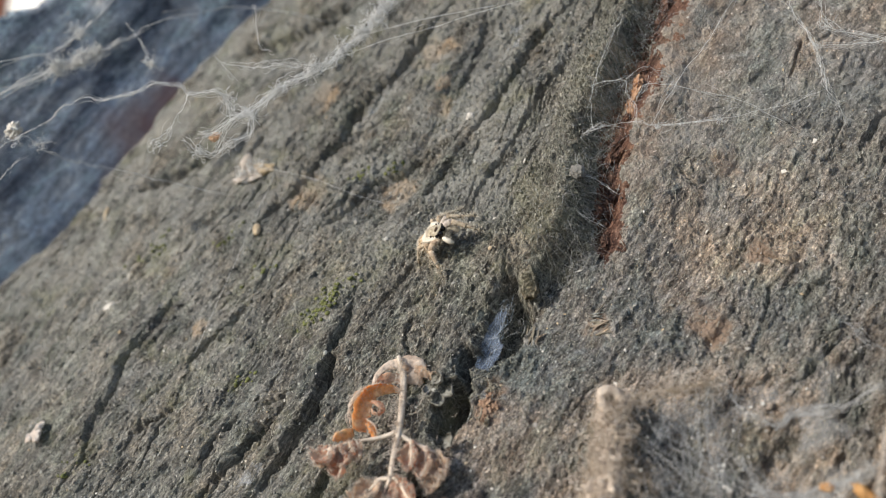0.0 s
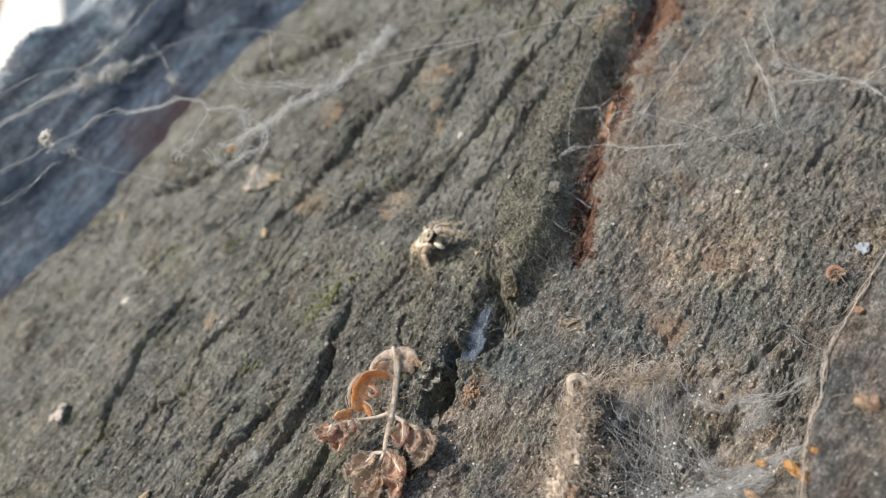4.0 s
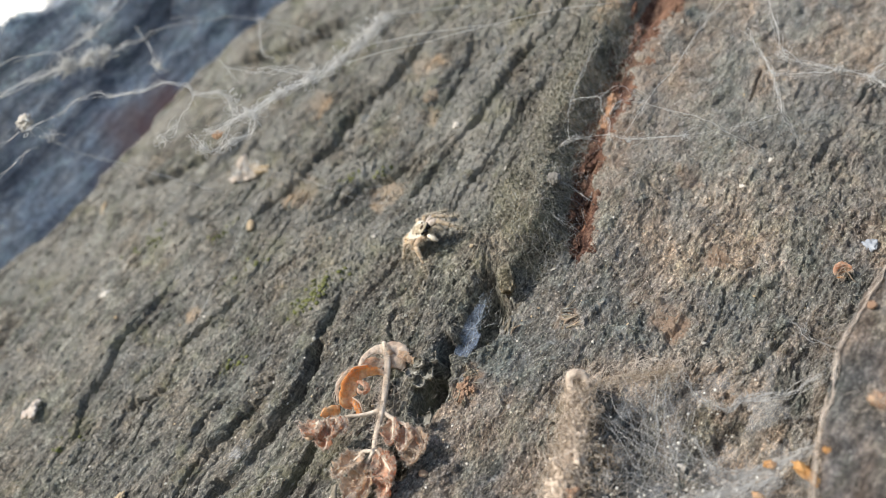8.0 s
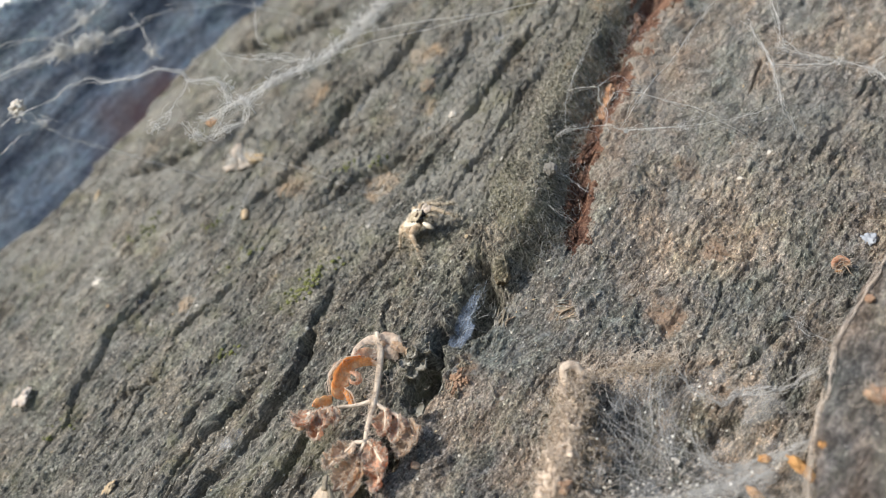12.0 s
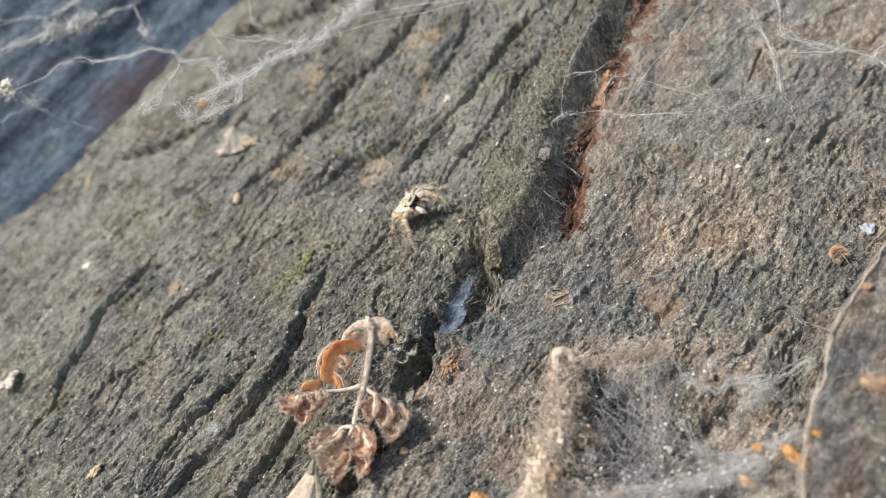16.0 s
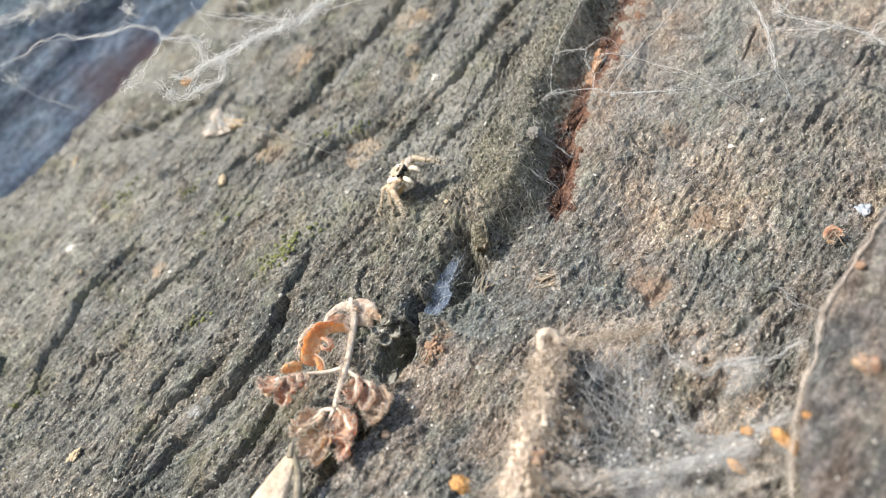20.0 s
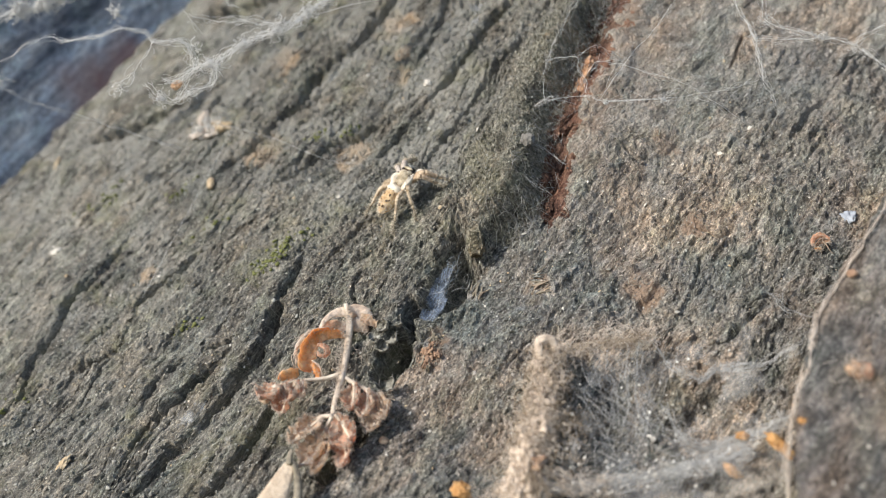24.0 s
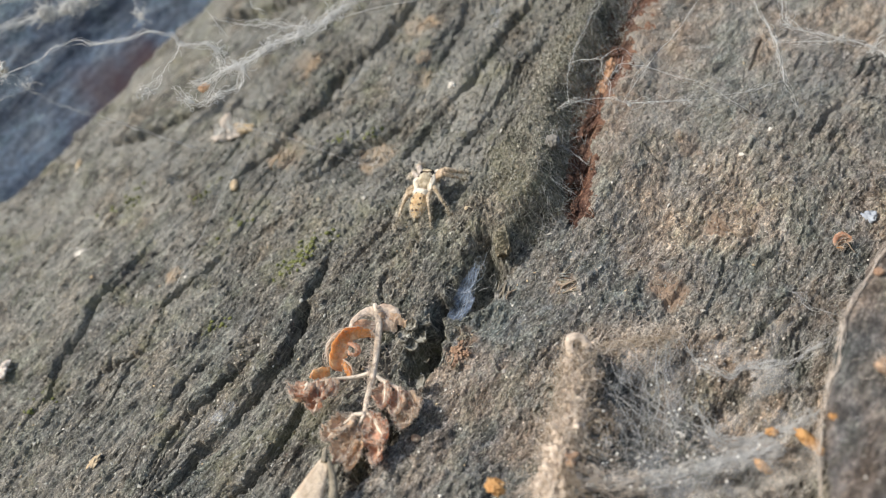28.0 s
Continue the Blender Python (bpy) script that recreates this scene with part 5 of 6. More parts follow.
brown_web = web("spider_web", "pale branching web on brown bark", [
    [(45.1, -2.2, 1.6), (44.7, -4.6, -0.5), (44.2, -7.4, -1.6), (43.5, -8.9, -2.9), (42.5, -11.1, -4.2), (42.7, -12.2, -5.8), (42.8, -13.4, -8.6)],
    [(49.4, -0.5, 1.6), (48.4, -3.2, -0.5), (46.9, -5.5, -1.9), (48.8, -7.8, -3.2), (50.9, -10.0, -4.3), (53.4, -12.5, -5.7), (53.9, -15.0, -6.5), (54.4, -17.5, -7.3), (57, -22, -11)],
    [(44.2, -7.4, -1.6), (48.1, -8.8, -3.4), (50.9, -10.0, -4.3)], [(53.4, -12.5, -5.7), (55.3, -12.0, -5.2), (60.2, -13.1, -6.0)]], SILK, 5, 0.026, 1.4, 0.3)
for points in ([(48.8, -7.8, -3.2), (50.9, -10.0, -4.3), (53.4, -12.5, -5.7), (53.9, -15.0, -6.5)], [(44.7, -4.6, -0.5), (44.2, -7.4, -1.6), (43.5, -8.9, -2.9), (42.5, -11.1, -4.2)]):
    skein(brown_web, rng, points, 0.16, 20, 0.018, SILK, span=(0.1, 0.35), wave=1.2)
for at in ((44.2, -7.4, -1.6), (50.9, -10.0, -4.3), (53.4, -12.5, -5.7), (47.0, -5.6, -2.0)):
    tangle(brown_web, rng, at, (0.7, 0.6, 0.4), 22, 1.4, 0.017, SILK, turn=8.0)
gap_web = web("spider_web", "fine web spanning a red bark fissure", [
    [(19.2, -2.6, 2.6), (20.1, -3.7, 3.5), (22.3, -4.4, 2.9), (24.1, -5.5, 2.7), (25.1, -6.8, 2.3), (27.0, -8.2, 1.8), (30.7, -10.1, 0.9), (34.9, -10.9, -0.9), (38.8, -11.3, -2.5), (42.5, -11.1, -4.0)],
    [(23.6, 2.2, 3.0), (25.8, -1.3, 4.4), (25.2, -2.5, 4.0), (25.0, -4.4, 3.7), (24.1, -5.6, 2.6)], [(25.9, -1.3, 4.4), (28.6, -1.2, 4.0), (31.5, 0.2, -1)],
    [(25.4, -4.0, 4.0), (27.4, -3.3, 4.0), (29.0, -4.3, 3.2), (31.6, -6.5, 1.4), (34.4, -9.0, -0.6), (38, -12.5, -6)],
    [(25.1, -6.7, 2.3), (30.6, -3.8, 2.4), (36.0, -1.3, 2.1), (40.8, 1.4, 1.9), (50, 6, 1)],
    [(20.1, -3.7, 3.5), (22.6, 0.6, 3.6), (26.4, 4.4, 3.4), (31.5, 8.2, 3.2)], [(19.0, -2.4, 2.4), (21.6, -2.0, 1.4), (24.2, -2.2, -1.5)], [(15.6, -4.8, 2.0), (17.2, -6.6, 0.6), (18.4, -9.2, -1.2)], [(14.0, -6.4, 1.6), (13.8, -9.6, 0.6), (15.2, -11.6, -1.6)]], SILK, 6, 0.018, 0.8, 0.35, 0.2)
skein(gap_web, rng, [(22.3, -4.4, 2.9), (24.1, -5.5, 2.7), (25.1, -6.8, 2.3), (27.0, -8.2, 1.8), (30.7, -10.1, 0.9)], 0.07, 8, 0.014, SILK, span=(0.2, 0.6), wave=1.0)
for at in ((25.4, -7.2, 2.0), (30.7, -10.2, 0.8)):
    tangle(gap_web, rng, at, (0.3, 0.25, 0.25), 26, 0.7, 0.02, SILK, turn=7.0)


def surface_fuzz(name, label, area, count, length, radius, material, seed, lift=0.25, grain=0.0, steps=3):
    """Short loose threads lying on the bark inside an area (x0, x1, y0, y1, test)."""
    rng = random.Random(seed)
    x0, x1, y0, y1, test = area
    spots = []
    while len(spots) < count:
        x, y = rng.uniform(x0, x1), rng.uniform(y0, y1)
        if test(x, y, rng):
            spots.append((x, y))
    ends = []
    for x, y in spots:
        a = rng.uniform(0, 2 * math.pi) if rng.random() > grain else GRAIN + rng.gauss(0, 0.5)
        s = length * rng.uniform(0.3, 1.0)
        ends.append((x + s * math.cos(a), y + s * math.sin(a)))
    mids = [((x + p) / 2 + rng.gauss(0, 0.15) * length, (y + q) / 2 + rng.gauss(0, 0.15) * length) for (x, y), (p, q) in zip(spots, ends)]
    allp = np.array(spots + mids + ends)
    z = relief(allp[:, 0], allp[:, 1])[0]
    n = len(spots)
    verts, faces = [], []
    for i in range(n):
        a = Vector((*allp[i], z[i] + 0.05))
        c = Vector((*allp[n + i], max(z[n + i], (z[i] + z[2 * n + i]) / 2) + lift * rng.uniform(0.3, 2.2)))
        b = Vector((*allp[2 * n + i], z[2 * n + i] + 0.05))
        tube_into(verts, faces, curve_through([a, c, b], steps), radius * rng.uniform(0.6, 1.2), 3)
    ob = link_mesh(name, verts, faces, material)
    ob.matrix_basis = BARK
    return tagged(ob, label, "silk", kind="stuff")


def near_line(line, reach):
    def test(x, y, rng):
        return line_distance(np.array([x]), np.array([y]), line)[0][0] < abs(rng.gauss(0, reach))
    return test


RIDGE = [(36.5, 12.4), (28.9, 6.0), (21.6, 0.4), (16.2, -5.0), (11.9, -10.7), (8, -12)]
surface_fuzz("silk_fuzz", "grey-green matted threads along a bark edge", (3, 42, -14, 18, near_line(RIDGE, 0.9)), 620, 2.2, 0.02, DARK_SILK, 51, 0.45, 0.5)
surface_fuzz("silk_fuzz", "fine pale threads over a bark fissure", (8, 42, -14, 16, near_line([(x + 0.8, y - 0.8) for x, y in RIDGE], 0.9)), 420, 2.6, 0.016, GREY_SILK, 56, 0.7, 0.4)
surface_fuzz("bark_fibres", "matted fibres on the shaded face of a bark ridge", (6, 42, -16, 16, near_line([(x + 0.7, y - 0.7) for x, y in RIDGE], 0.8)), 1100, 1.0, 0.022, OLIVE_SILK, 59, 0.2, 0.3, 2)
surface_fuzz("bark_fibres", "matted fibres round the rim of a bark hole", (-22, 12, -30, -9, near_line(PLATE_EDGE[6:12], 1.0)), 1100, 1.0, 0.022, OLIVE_SILK, 60, 0.2, 0.4, 2)
surface_fuzz("silk_fuzz", "pale crumbly threads on a bark ridge", (4, 40, -12, 18, near_line([(34, 13), (26, 6.5), (19, 1.0), (14, -3.5), (10, -8)], 1.5)), 1500, 0.8, 0.026, OLIVE_SILK, 52, 0.25, 0.4)
surface_fuzz("silk_fuzz", "tan dusty silk over a bark mound", (-8, 12, -50, -22, near_line([(5.5, -28.5), (3.9, -30.7), (0.7, -34.2), (-1.2, -38.7), (-4.2, -46.7)], 1.0)), 800, 2.2, 0.03, DUSTY_SILK, 53, 0.8)


MX, MY = np.meshgrid(np.arange(-66, 60, 1.0), np.arange(-56, 60, 1.0))
PART_MAP = np.where(inside_fine(MX.ravel(), MY.ravel()), relief(MX.ravel(), MY.ravel())[1], -1).reshape(MX.shape)


def on_part(key):
    def test(x, y, rng):
        return PART_MAP[int(y + 56), int(x + 66)] == key
    return test


surface_fuzz("bark_fibres", "short pale fibres on grey bark", (-60, 30, -30, 40, on_part(0)), 1800, 1.2, 0.02, OLIVE_SILK, 54, 0.15, 0.5)
surface_fuzz("bark_fibres", "short pale fibres on brown bark", (-10, 55, -45, 5, on_part(1)), 1200, 1.1, 0.02, OLIVE_SILK, 55, 0.15, 0.5)
surface_fuzz("bark_fibres", "matted pale fibres on grey bark round a hole", (-24, 30, -26, 14, on_part(0)), 3000, 0.7, 0.026, OLIVE_SILK, 57, 0.12, 0.6, 2)
surface_fuzz("bark_fibres", "matted pale fibres on brown bark below a hole", (-14, 46, -40, -2, on_part(1)), 2600, 0.7, 0.024, OLIVE_SILK, 58, 0.12, 0.6, 2)


def funnel_film(parent):
    """The hazy sheet: a shallow bowl from the mound's top to the flake's edge, open over the pit."""
    verts, faces, rows, cols = [], [], 40, 40
    for i in range(rows + 1):
        for k in range(cols + 1):
            s, t = i / rows, k / cols
            a = Vector((7.0, -27.5, 0)).lerp(Vector((-1.0, -46, 0)), s)
            b = Vector((24.0, -36.5, 0)).lerp(Vector((15.0, -51, 0)), s)
            q = a.lerp(b, t)
            rim = (1 - t) * 0.8 + t * 0.6
            sag = -4.2 * math.sin(math.pi * t) ** 2 * (1 - 0.75 * s * s)
            q.z = max(rim + sag + 0.5 * noise.noise(q * 0.35), height_cache(q.x, q.y) + 0.25)
            verts.append(q * MM)
    pit = Vector((13.4, -38.6, 0))
    for i in range(rows):
        for k in range(cols):
            a = i * (cols + 1) + k
            c = Vector((verts[a].x, verts[a].y, 0)) / MM - pit
            edge = min(i, rows - i, 0.6 * k, cols - k) / 9
            if math.hypot(c.x / 3.6, c.y / 2.8) + 0.25 * noise.noise(c * 0.9) > 1 and edge + 0.9 * noise.noise(c * 0.5 + Vector((5, 5, 5))) > 0.35:
                faces.append((a, a + 1, a + cols + 2, a + cols + 1))
    link_mesh("silk_sheet", verts, faces, SILK_FILM, parent, "hazy grey sheet of silk")
    # an older, dustier layer over the mound's flank and along the bottom
    faces = []
    for i in range(rows):
        for k in range(cols):
            s, t = i / rows, k / cols
            rag = 0.3 * noise.noise(Vector((s * 5, t * 5, 2)))
            if s + 0.6 * rag + 0.2 * t > 0.98:
                a = i * (cols + 1) + k
                faces.append((a, a + 1, a + cols + 2, a + cols + 1))
    link_mesh("silk_sheet", [v + Vector((0, 0, 0.5 * MM)) for v in verts], faces, TAN_FILM, parent, "dusty tan sheet of silk")


SKEIN = [(5.8, -30.4, 1.1), (8.1, -30.7, 0.2), (10.1, -31.1, -0.7), (12.2, -31.5, -1.7), (14.2, -32.0, -2.7)]
SWAG = [(14.1, -32.1, -2.7), (14.1, -34.8, -3.1), (14.8, -36.5, -3.2), (15.7, -37.8, -3.6), (17.2, -37.5, -4.0), (19.0, -38.2, -4.5), (21.4, -39.0, -5.1), (24.4, -39.4, -4.4), (26.5, -40.0, -1.5)]
PIT_RIM = [(11.4, -38.4, -3.0), (11.2, -40.5, -3.4), (11.4, -42.3, -4.3), (13.4, -43.3, -5.1), (16.2, -44.0, -5.0), (17.8, -44.5, -4.7), (19.4, -45.1, -3.0)]
LOW_BAND = [(-4.1, -38.9, 0.2), (-1.8, -40.0, -0.4), (2.1, -41.7, -1.8), (4.9, -42.6, -2.6), (8.3, -43.5, -3.3), (12.1, -44.4, -4.2), (15.5, -45.3, -4.6)]
MOUND_LINE = [(5.2, -30.0, 1.4), (4.2, -31.5, 1.5), (2.6, -33.1, 1.3), (0.9, -35.0, 0.9), (-0.8, -36.9, 0.6), (-2.2, -38.2, 0.1), (-4.1, -39.4, 0.0)]
LEDGE = [(-7.8, -37.4, 1.2), (-6.4, -38.6, 0.4), (-4.1, -38.9, 0.2), (-1.5, -39.7, -0.4), (1.6, -41.6, -1.8), (3.9, -42.3, -2.5)]


def funnel_web():
    """A dusty sheet web between the mound and the standing flake, open over a pit in the bark."""
    ob = web("funnel_web", "dusty grey funnel web with debris between bark flakes", [SWAG, PIT_RIM, LOW_BAND,
        [(27.9, -29.5, -10.2), (27.6, -31.8, -9.0), (27.3, -34.0, -8.0), (27.0, -38.9, -2.5)], [(28.6, -31.2, -10.4), (27.8, -33.0, -8.6)],
        [(12.2, -31.5, -1.7), (10.0, -34.7, -1.1), (9.0, -36.6, -1.5), (6.9, -38.8, -2.1)], [(13.0, -31.8, -2.2), (11.4, -34.0, -2.2), (9.6, -37.0, -2.0), (8.6, -40.0, -2.8)]], GREY_SILK, 7, 0.03, 1.2, 0.5)
    funnel_film(ob)
    rng = random.Random(71)
    skein(ob, rng, SKEIN, 0.5, 60, 0.026, DUSTY_SILK, "tan_skein", (0.2, 0.7), 0.9)
    for x, y, z in SKEIN[1:]:
        tangle(ob, rng, (x, y + 0.7, z - 0.3), (1.4, 1.0, 0.7), 30, 3.2, 0.023, LEAF_HAIR, "tangle", 7.0)
    skein(ob, rng, SWAG[:8], 0.28, 34, 0.024, PALE_SILK, "swag", (0.15, 0.45), 0.7)
    skein(ob, rng, PIT_RIM, 0.4, 75, 0.022, PALE_SILK, "rim_band", (0.2, 0.6), 0.7)
    skein(ob, rng, LOW_BAND, 0.55, 110, 0.022, PALE_SILK, "low_band", (0.15, 0.5), 0.7)
    skein(ob, rng, LEDGE, 0.7, 130, 0.024, LEAF_HAIR, "pale_ledge", (0.15, 0.5), 0.8)
    # threads hung between the skein, the mound and the low band, thinning out towards the pit
    top = [Vector(q) for q in curve_through(list(reversed(MOUND_LINE[:6])) + SKEIN[1:] + SWAG[1:3], 6)]
    low = [Vector(q) for q in curve_through(LOW_BAND + [PIT_RIM[4]], 6)]
    verts, faces = [], []
    for _ in range(170):
        a, b = rng.random(), rng.random()
        p, q = top[int(a * (len(top) - 1))], low[int(min(1, max(0, 0.25 * a + 0.75 * b)) * (len(low) - 1))]
        c = p.lerp(q, 0.5) + Vector((0, 0, -rng.uniform(0.2, 1.5)))
        line = curve_through([p, c, q], 7)
        s = rng.randrange(0, 9)
        line = line[s:s + rng.randrange(4, 9)]
        if any(math.hypot((w.x - 15.4) / 4.0, (w.y + 40.0) / 3.2) < 1 for w in line):
            continue
        seed = Vector((rng.uniform(0, 99), 0, 0))
        line = [w + noise.noise_vector(w * 0.5 + seed) * 0.9 + noise.noise_vector(w * 1.6 + seed) * 0.3 for w in line]
        tube_into(verts, faces, line, rng.uniform(0.01, 0.028), 3)
    link_mesh("sheet_threads", verts, faces, PALE_SILK, ob, "fine grey sheet silk")["kind"] = "stuff"
    # threads gathered round two small dark pockets
    for px, py, pz in ((1.4, -40.0, -0.9), (7.6, -42.0, -3.2)):
        verts, faces = [], []
        for k in range(26):
            a = 2 * math.pi * k / 26 + rng.uniform(-0.1, 0.1)
            w = Vector((math.cos(a), math.sin(a), 0.15))
            tube_into(verts, faces, curve_through([Vector((px, py, pz)) + w * 0.6, Vector((px, py, pz + 0.3)) + w * 1.2, Vector((px, py, pz)) + w * rng.uniform(1.6, 2.6)], 3), 0.02, 3)
        link_mesh("pocket_threads", verts, faces, LEAF_HAIR, ob)["kind"] = "stuff"
    sv, sf = [], []
    for _ in range(150):
        q = (rng.choice(low) if rng.random() < 0.5 else rng.choice(top)).lerp(rng.choice(low), rng.random()) + Vector((rng.gauss(0, 1.0), rng.gauss(0, 1.0), rng.uniform(0, 0.5)))
        s = rng.uniform(0.05, 0.17)
        bv, bf = lump_data(rng, s, s * 0.8, s * 0.8, 0.4, 1)
        m = len(sv)
        sv += [v + q * MM for v in bv]
        sf += [[m + i for i in f] for f in bf]
    link_mesh("specks", sv, sf, WHITE_SPECK, ob, "white dust specks")["kind"] = "stuff"


HX, HY = np.meshgrid(np.arange(-20, 40, 0.5), np.arange(-60, -15, 0.5))
HZ = relief(HX.ravel(), HY.ravel())[0].reshape(HX.shape)


def height_cache(x, y):
    return float(HZ[min(max(int((y + 60) / 0.5), 0), HZ.shape[0] - 1), min(max(int((x + 20) / 0.5), 0), HZ.shape[1] - 1)])


funnel_web()


def silk_mound():
    """A tan column of dusty silk and crumbs on the bark, with a loop on its top."""
    ob = thing("silk_mound", "tan dusty mound of old silk and debris on bark", "silk")
    rng = random.Random(91)
    line = curve_through(MOUND_LINE, 8)
    for k, q in enumerate(line[4::3]):
        r = 0.8 + 0.035 * k + rng.uniform(-0.15, 0.15)
        tangle(ob, rng, (q.x - 0.2, q.y - 0.2, q.z + 0.25 * r), (r * 1.2, r * 1.4, 0.6 * r), 90, 1.8, 0.024, LEAF_HAIR if k % 2 else DUSTY_SILK, "matting", 8.0)
        lump("silk_lump", rng, (r, r * 1.3, r), MOUND, ob, "", 0.4, 4, (q.x + rng.gauss(0, 0.25), q.y + rng.gauss(0, 0.25), q.z - 0.35), (0, 0, -30), 3.0)
    verts, faces = [], []
    base = [lump_data(rng, 1, 0.8, 0.7, 0.45, 1) for _ in range(6)]
    for _ in range(240):
        t = rng.random()
        q = line[int(t * (len(line) - 1))] + Vector((rng.gauss(0.2, 0.6 + 0.5 * t), rng.gauss(0, 0.7 + 0.3 * t), rng.gauss(-0.5, 0.5)))
        s, (bv, bf) = rng.uniform(0.05, 0.18), rng.choice(base)
        turn = Matrix.Rotation(rng.uniform(0, 6.28), 3, "Z")
        n = len(verts)
        verts += [turn @ v * s + q * MM for v in bv]
        faces += [[n + i for i in f] for f in bf]
    link_mesh("debris", verts, faces, TAN_GRIT, ob, "tan crumbs held by silk", False)["kind"] = "stuff"
    for k, q in enumerate(line[::3]):
        tangle(ob, rng, (q.x, q.y, q.z - 0.2), (1.7 + 0.14 * k, 1.7, 1.0), 60, 2.4, 0.03, LEAF_HAIR if k % 3 else DUSTY_SILK, "fuzz", 10.0)
    tangle(ob, rng, (3.0, -35.5, -0.5), (2.2, 3.4, 1.0), 160, 2.0, 0.015, DUSTY_SILK, "fuzz", 7.0)
    ring = [(5.2 + 0.8 * math.cos(a) + 0.08 * math.sin(3 * a), -29.8 + 0.75 * math.sin(a), 1.8 + 0.6 * math.sin(a) - 0.25 * math.cos(a)) for a in [k * 0.5712 for k in range(12)]]
    tube("silk_loop", ring, [0.44, 0.5, 0.36, 0.5, 0.4, 0.46], MOUND, ob, "tan loop of matted silk", 5, 10)
    skein(ob, rng, ring, 0.3, 60, 0.022, LEAF_HAIR, "loop_fuzz", (0.2, 0.5), 1.2)
    tangle(ob, rng, (5.1, -30.2, 1.4), (1.5, 1.3, 0.7), 40, 1.4, 0.022, LEAF_HAIR, "fuzz", 9.0)
    lump("crumb", rng, (0.95, 0.55, 0.5), RUST_CRUMB, ob, "brown leaf crumb", 0.5, 3, (-1.3, -38.5, 0.9))


silk_mound()
web("silk_rope", "tan dusty silk along the edge of a bark flake", [
    [(46, -30.4, -0.5), (38.2, -34.7, 1.0), (31.6, -38.0, 0.9), (26.8, -40.2, 0.7), (23.1, -43.3, 0.4), (20.5, -45.1, 0.2), (17.7, -47.8, -0.2), (14.8, -51.2, -0.6), (12.5, -57.5, -1)],
    [(26.4, -39.6, -2.0), (23.4, -42.6, -2.4), (20.4, -44.8, -2.6)]], LEAF_HAIR, 93, 0.06, 1.0, 0.25, 0.3)


def hole_lining():
    """A silk film hung in the hole under the plate's edge, with a dark way in."""
    ob = thing("silk_retreat", "bluish-white silk film lining a dark bark hole", "spider web")
    verts, faces, rows, cols = [], [], 70, 36
    along, across = Vector((0.80, 0.60, 0.1)).normalized(), Vector((-0.6, 0.8, 0.15)).normalized()
    for i in range(rows + 1):
        for k in range(cols + 1):
            s, t = 2 * i / rows - 1, 2 * k / cols - 1
            q = Vector((-1.2, -15.6, -1.3)) + along * (3.6 * s) + across * (1.1 * t * math.sqrt(max(0.05, 1 - 0.8 * s * s)))
            q.z += -0.6 * (1 - t * t) * (1 - s * s) + 0.25 * noise.noise(q * 1.3)
            verts.append(q * MM)
    for i in range(rows):
        for k in range(cols):
            a = i * (cols + 1) + k
            s, t = 2 * i / rows - 1, 2 * k / cols - 1
            if math.hypot((s - 0.55) / 0.42, (t + 0.75) / 0.8) > 1:
                faces.append((a, a + 1, a + cols + 2, a + cols + 1))
    link_mesh("silk_film", verts, faces, SHADED_HOLE_FILM, ob)
    rng = random.Random(95)
    skein(ob, rng, [(-4.4, -18.2, -1.6), (-2.6, -16.8, -1.7), (-0.8, -15.4, -1.7), (1.0, -13.9, -1.4), (2.4, -12.9, -1.0)], 0.4, 44, 0.013, BLUE_SILK, "film_threads", (0.15, 0.4), 0.9)
    tangle(ob, rng, (-0.6, -15.2, -1.2), (4.4, 2.0, 0.5), 22, 2.6, 0.01, SILK, "loose_silk", 2.0)


hole_lining()


# ---- crumbs and scraps on the bark ----
def scrap(name, label, category, x, y, size, material, seed, sink=0.3, turn=(0, 0, 0), rough=0.3, z=None, group="", boxy=1.0):
    rng = random.Random(seed)
    verts, faces = lump_data(rng, *size, rough, 4, 2.6, boxy)
    ob = link_mesh(name, verts, faces, material)
    top = height_at(x, y) + size[2] * (1 - 2 * sink) if z is None else z
    ob.matrix_basis = place(x, y, top, *turn)
    return tagged(ob, label, category, group)


HUSK = plain_material("pinkish_white_husk", (0.56, 0.46, 0.38), (0.86, 0.78, 0.69), 900, 0.85, 0.6, 0.0002, 0.2)


def insect_husk():
    x, y = -16.4, 28.4
    ob = thing("insect_husk", "pale dried insect husk with broken wings on bark", "insect", place(x, y, height_at(x, y) + 0.6, 0, 0, -20))
    rng = random.Random(31)
    lump("body", rng, (2.1, 0.7, 0.5), HUSK, ob, "", 0.6, 4, (0, 0, 0), (0, 0, 0), 2.4)
    lump("head", rng, (0.7, 0.6, 0.5), TAN_CRUMB, ob, "", 0.3, 3, (2.3, -0.3, 0.2))
    lump("wing", rng, (1.7, 0.7, 0.12), HUSK, ob, "", 0.25, 3, (0.1, 0.9, 1.2), (60, -30, 40))
    lump("wing", rng, (1.5, 0.5, 0.15), TAN_CRUMB, ob, "", 0.55, 4, (2.4, 0.1, 0.3), (20, 10, -25))
    tangle(ob, rng, (0.2, 0.2, 0.5), (2.4, 1.0, 0.9), 130, 1.6, 0.04, SILK, "fluff", 6.0)
    for k in range(4):
        tube("leg", [(-1 + k, 0.3, 0), (-0.8 + k, 1.2, 0.4), (-0.4 + k, 1.9, -0.3)], 0.06, TAN_CRUMB, ob, "", 3, 5)


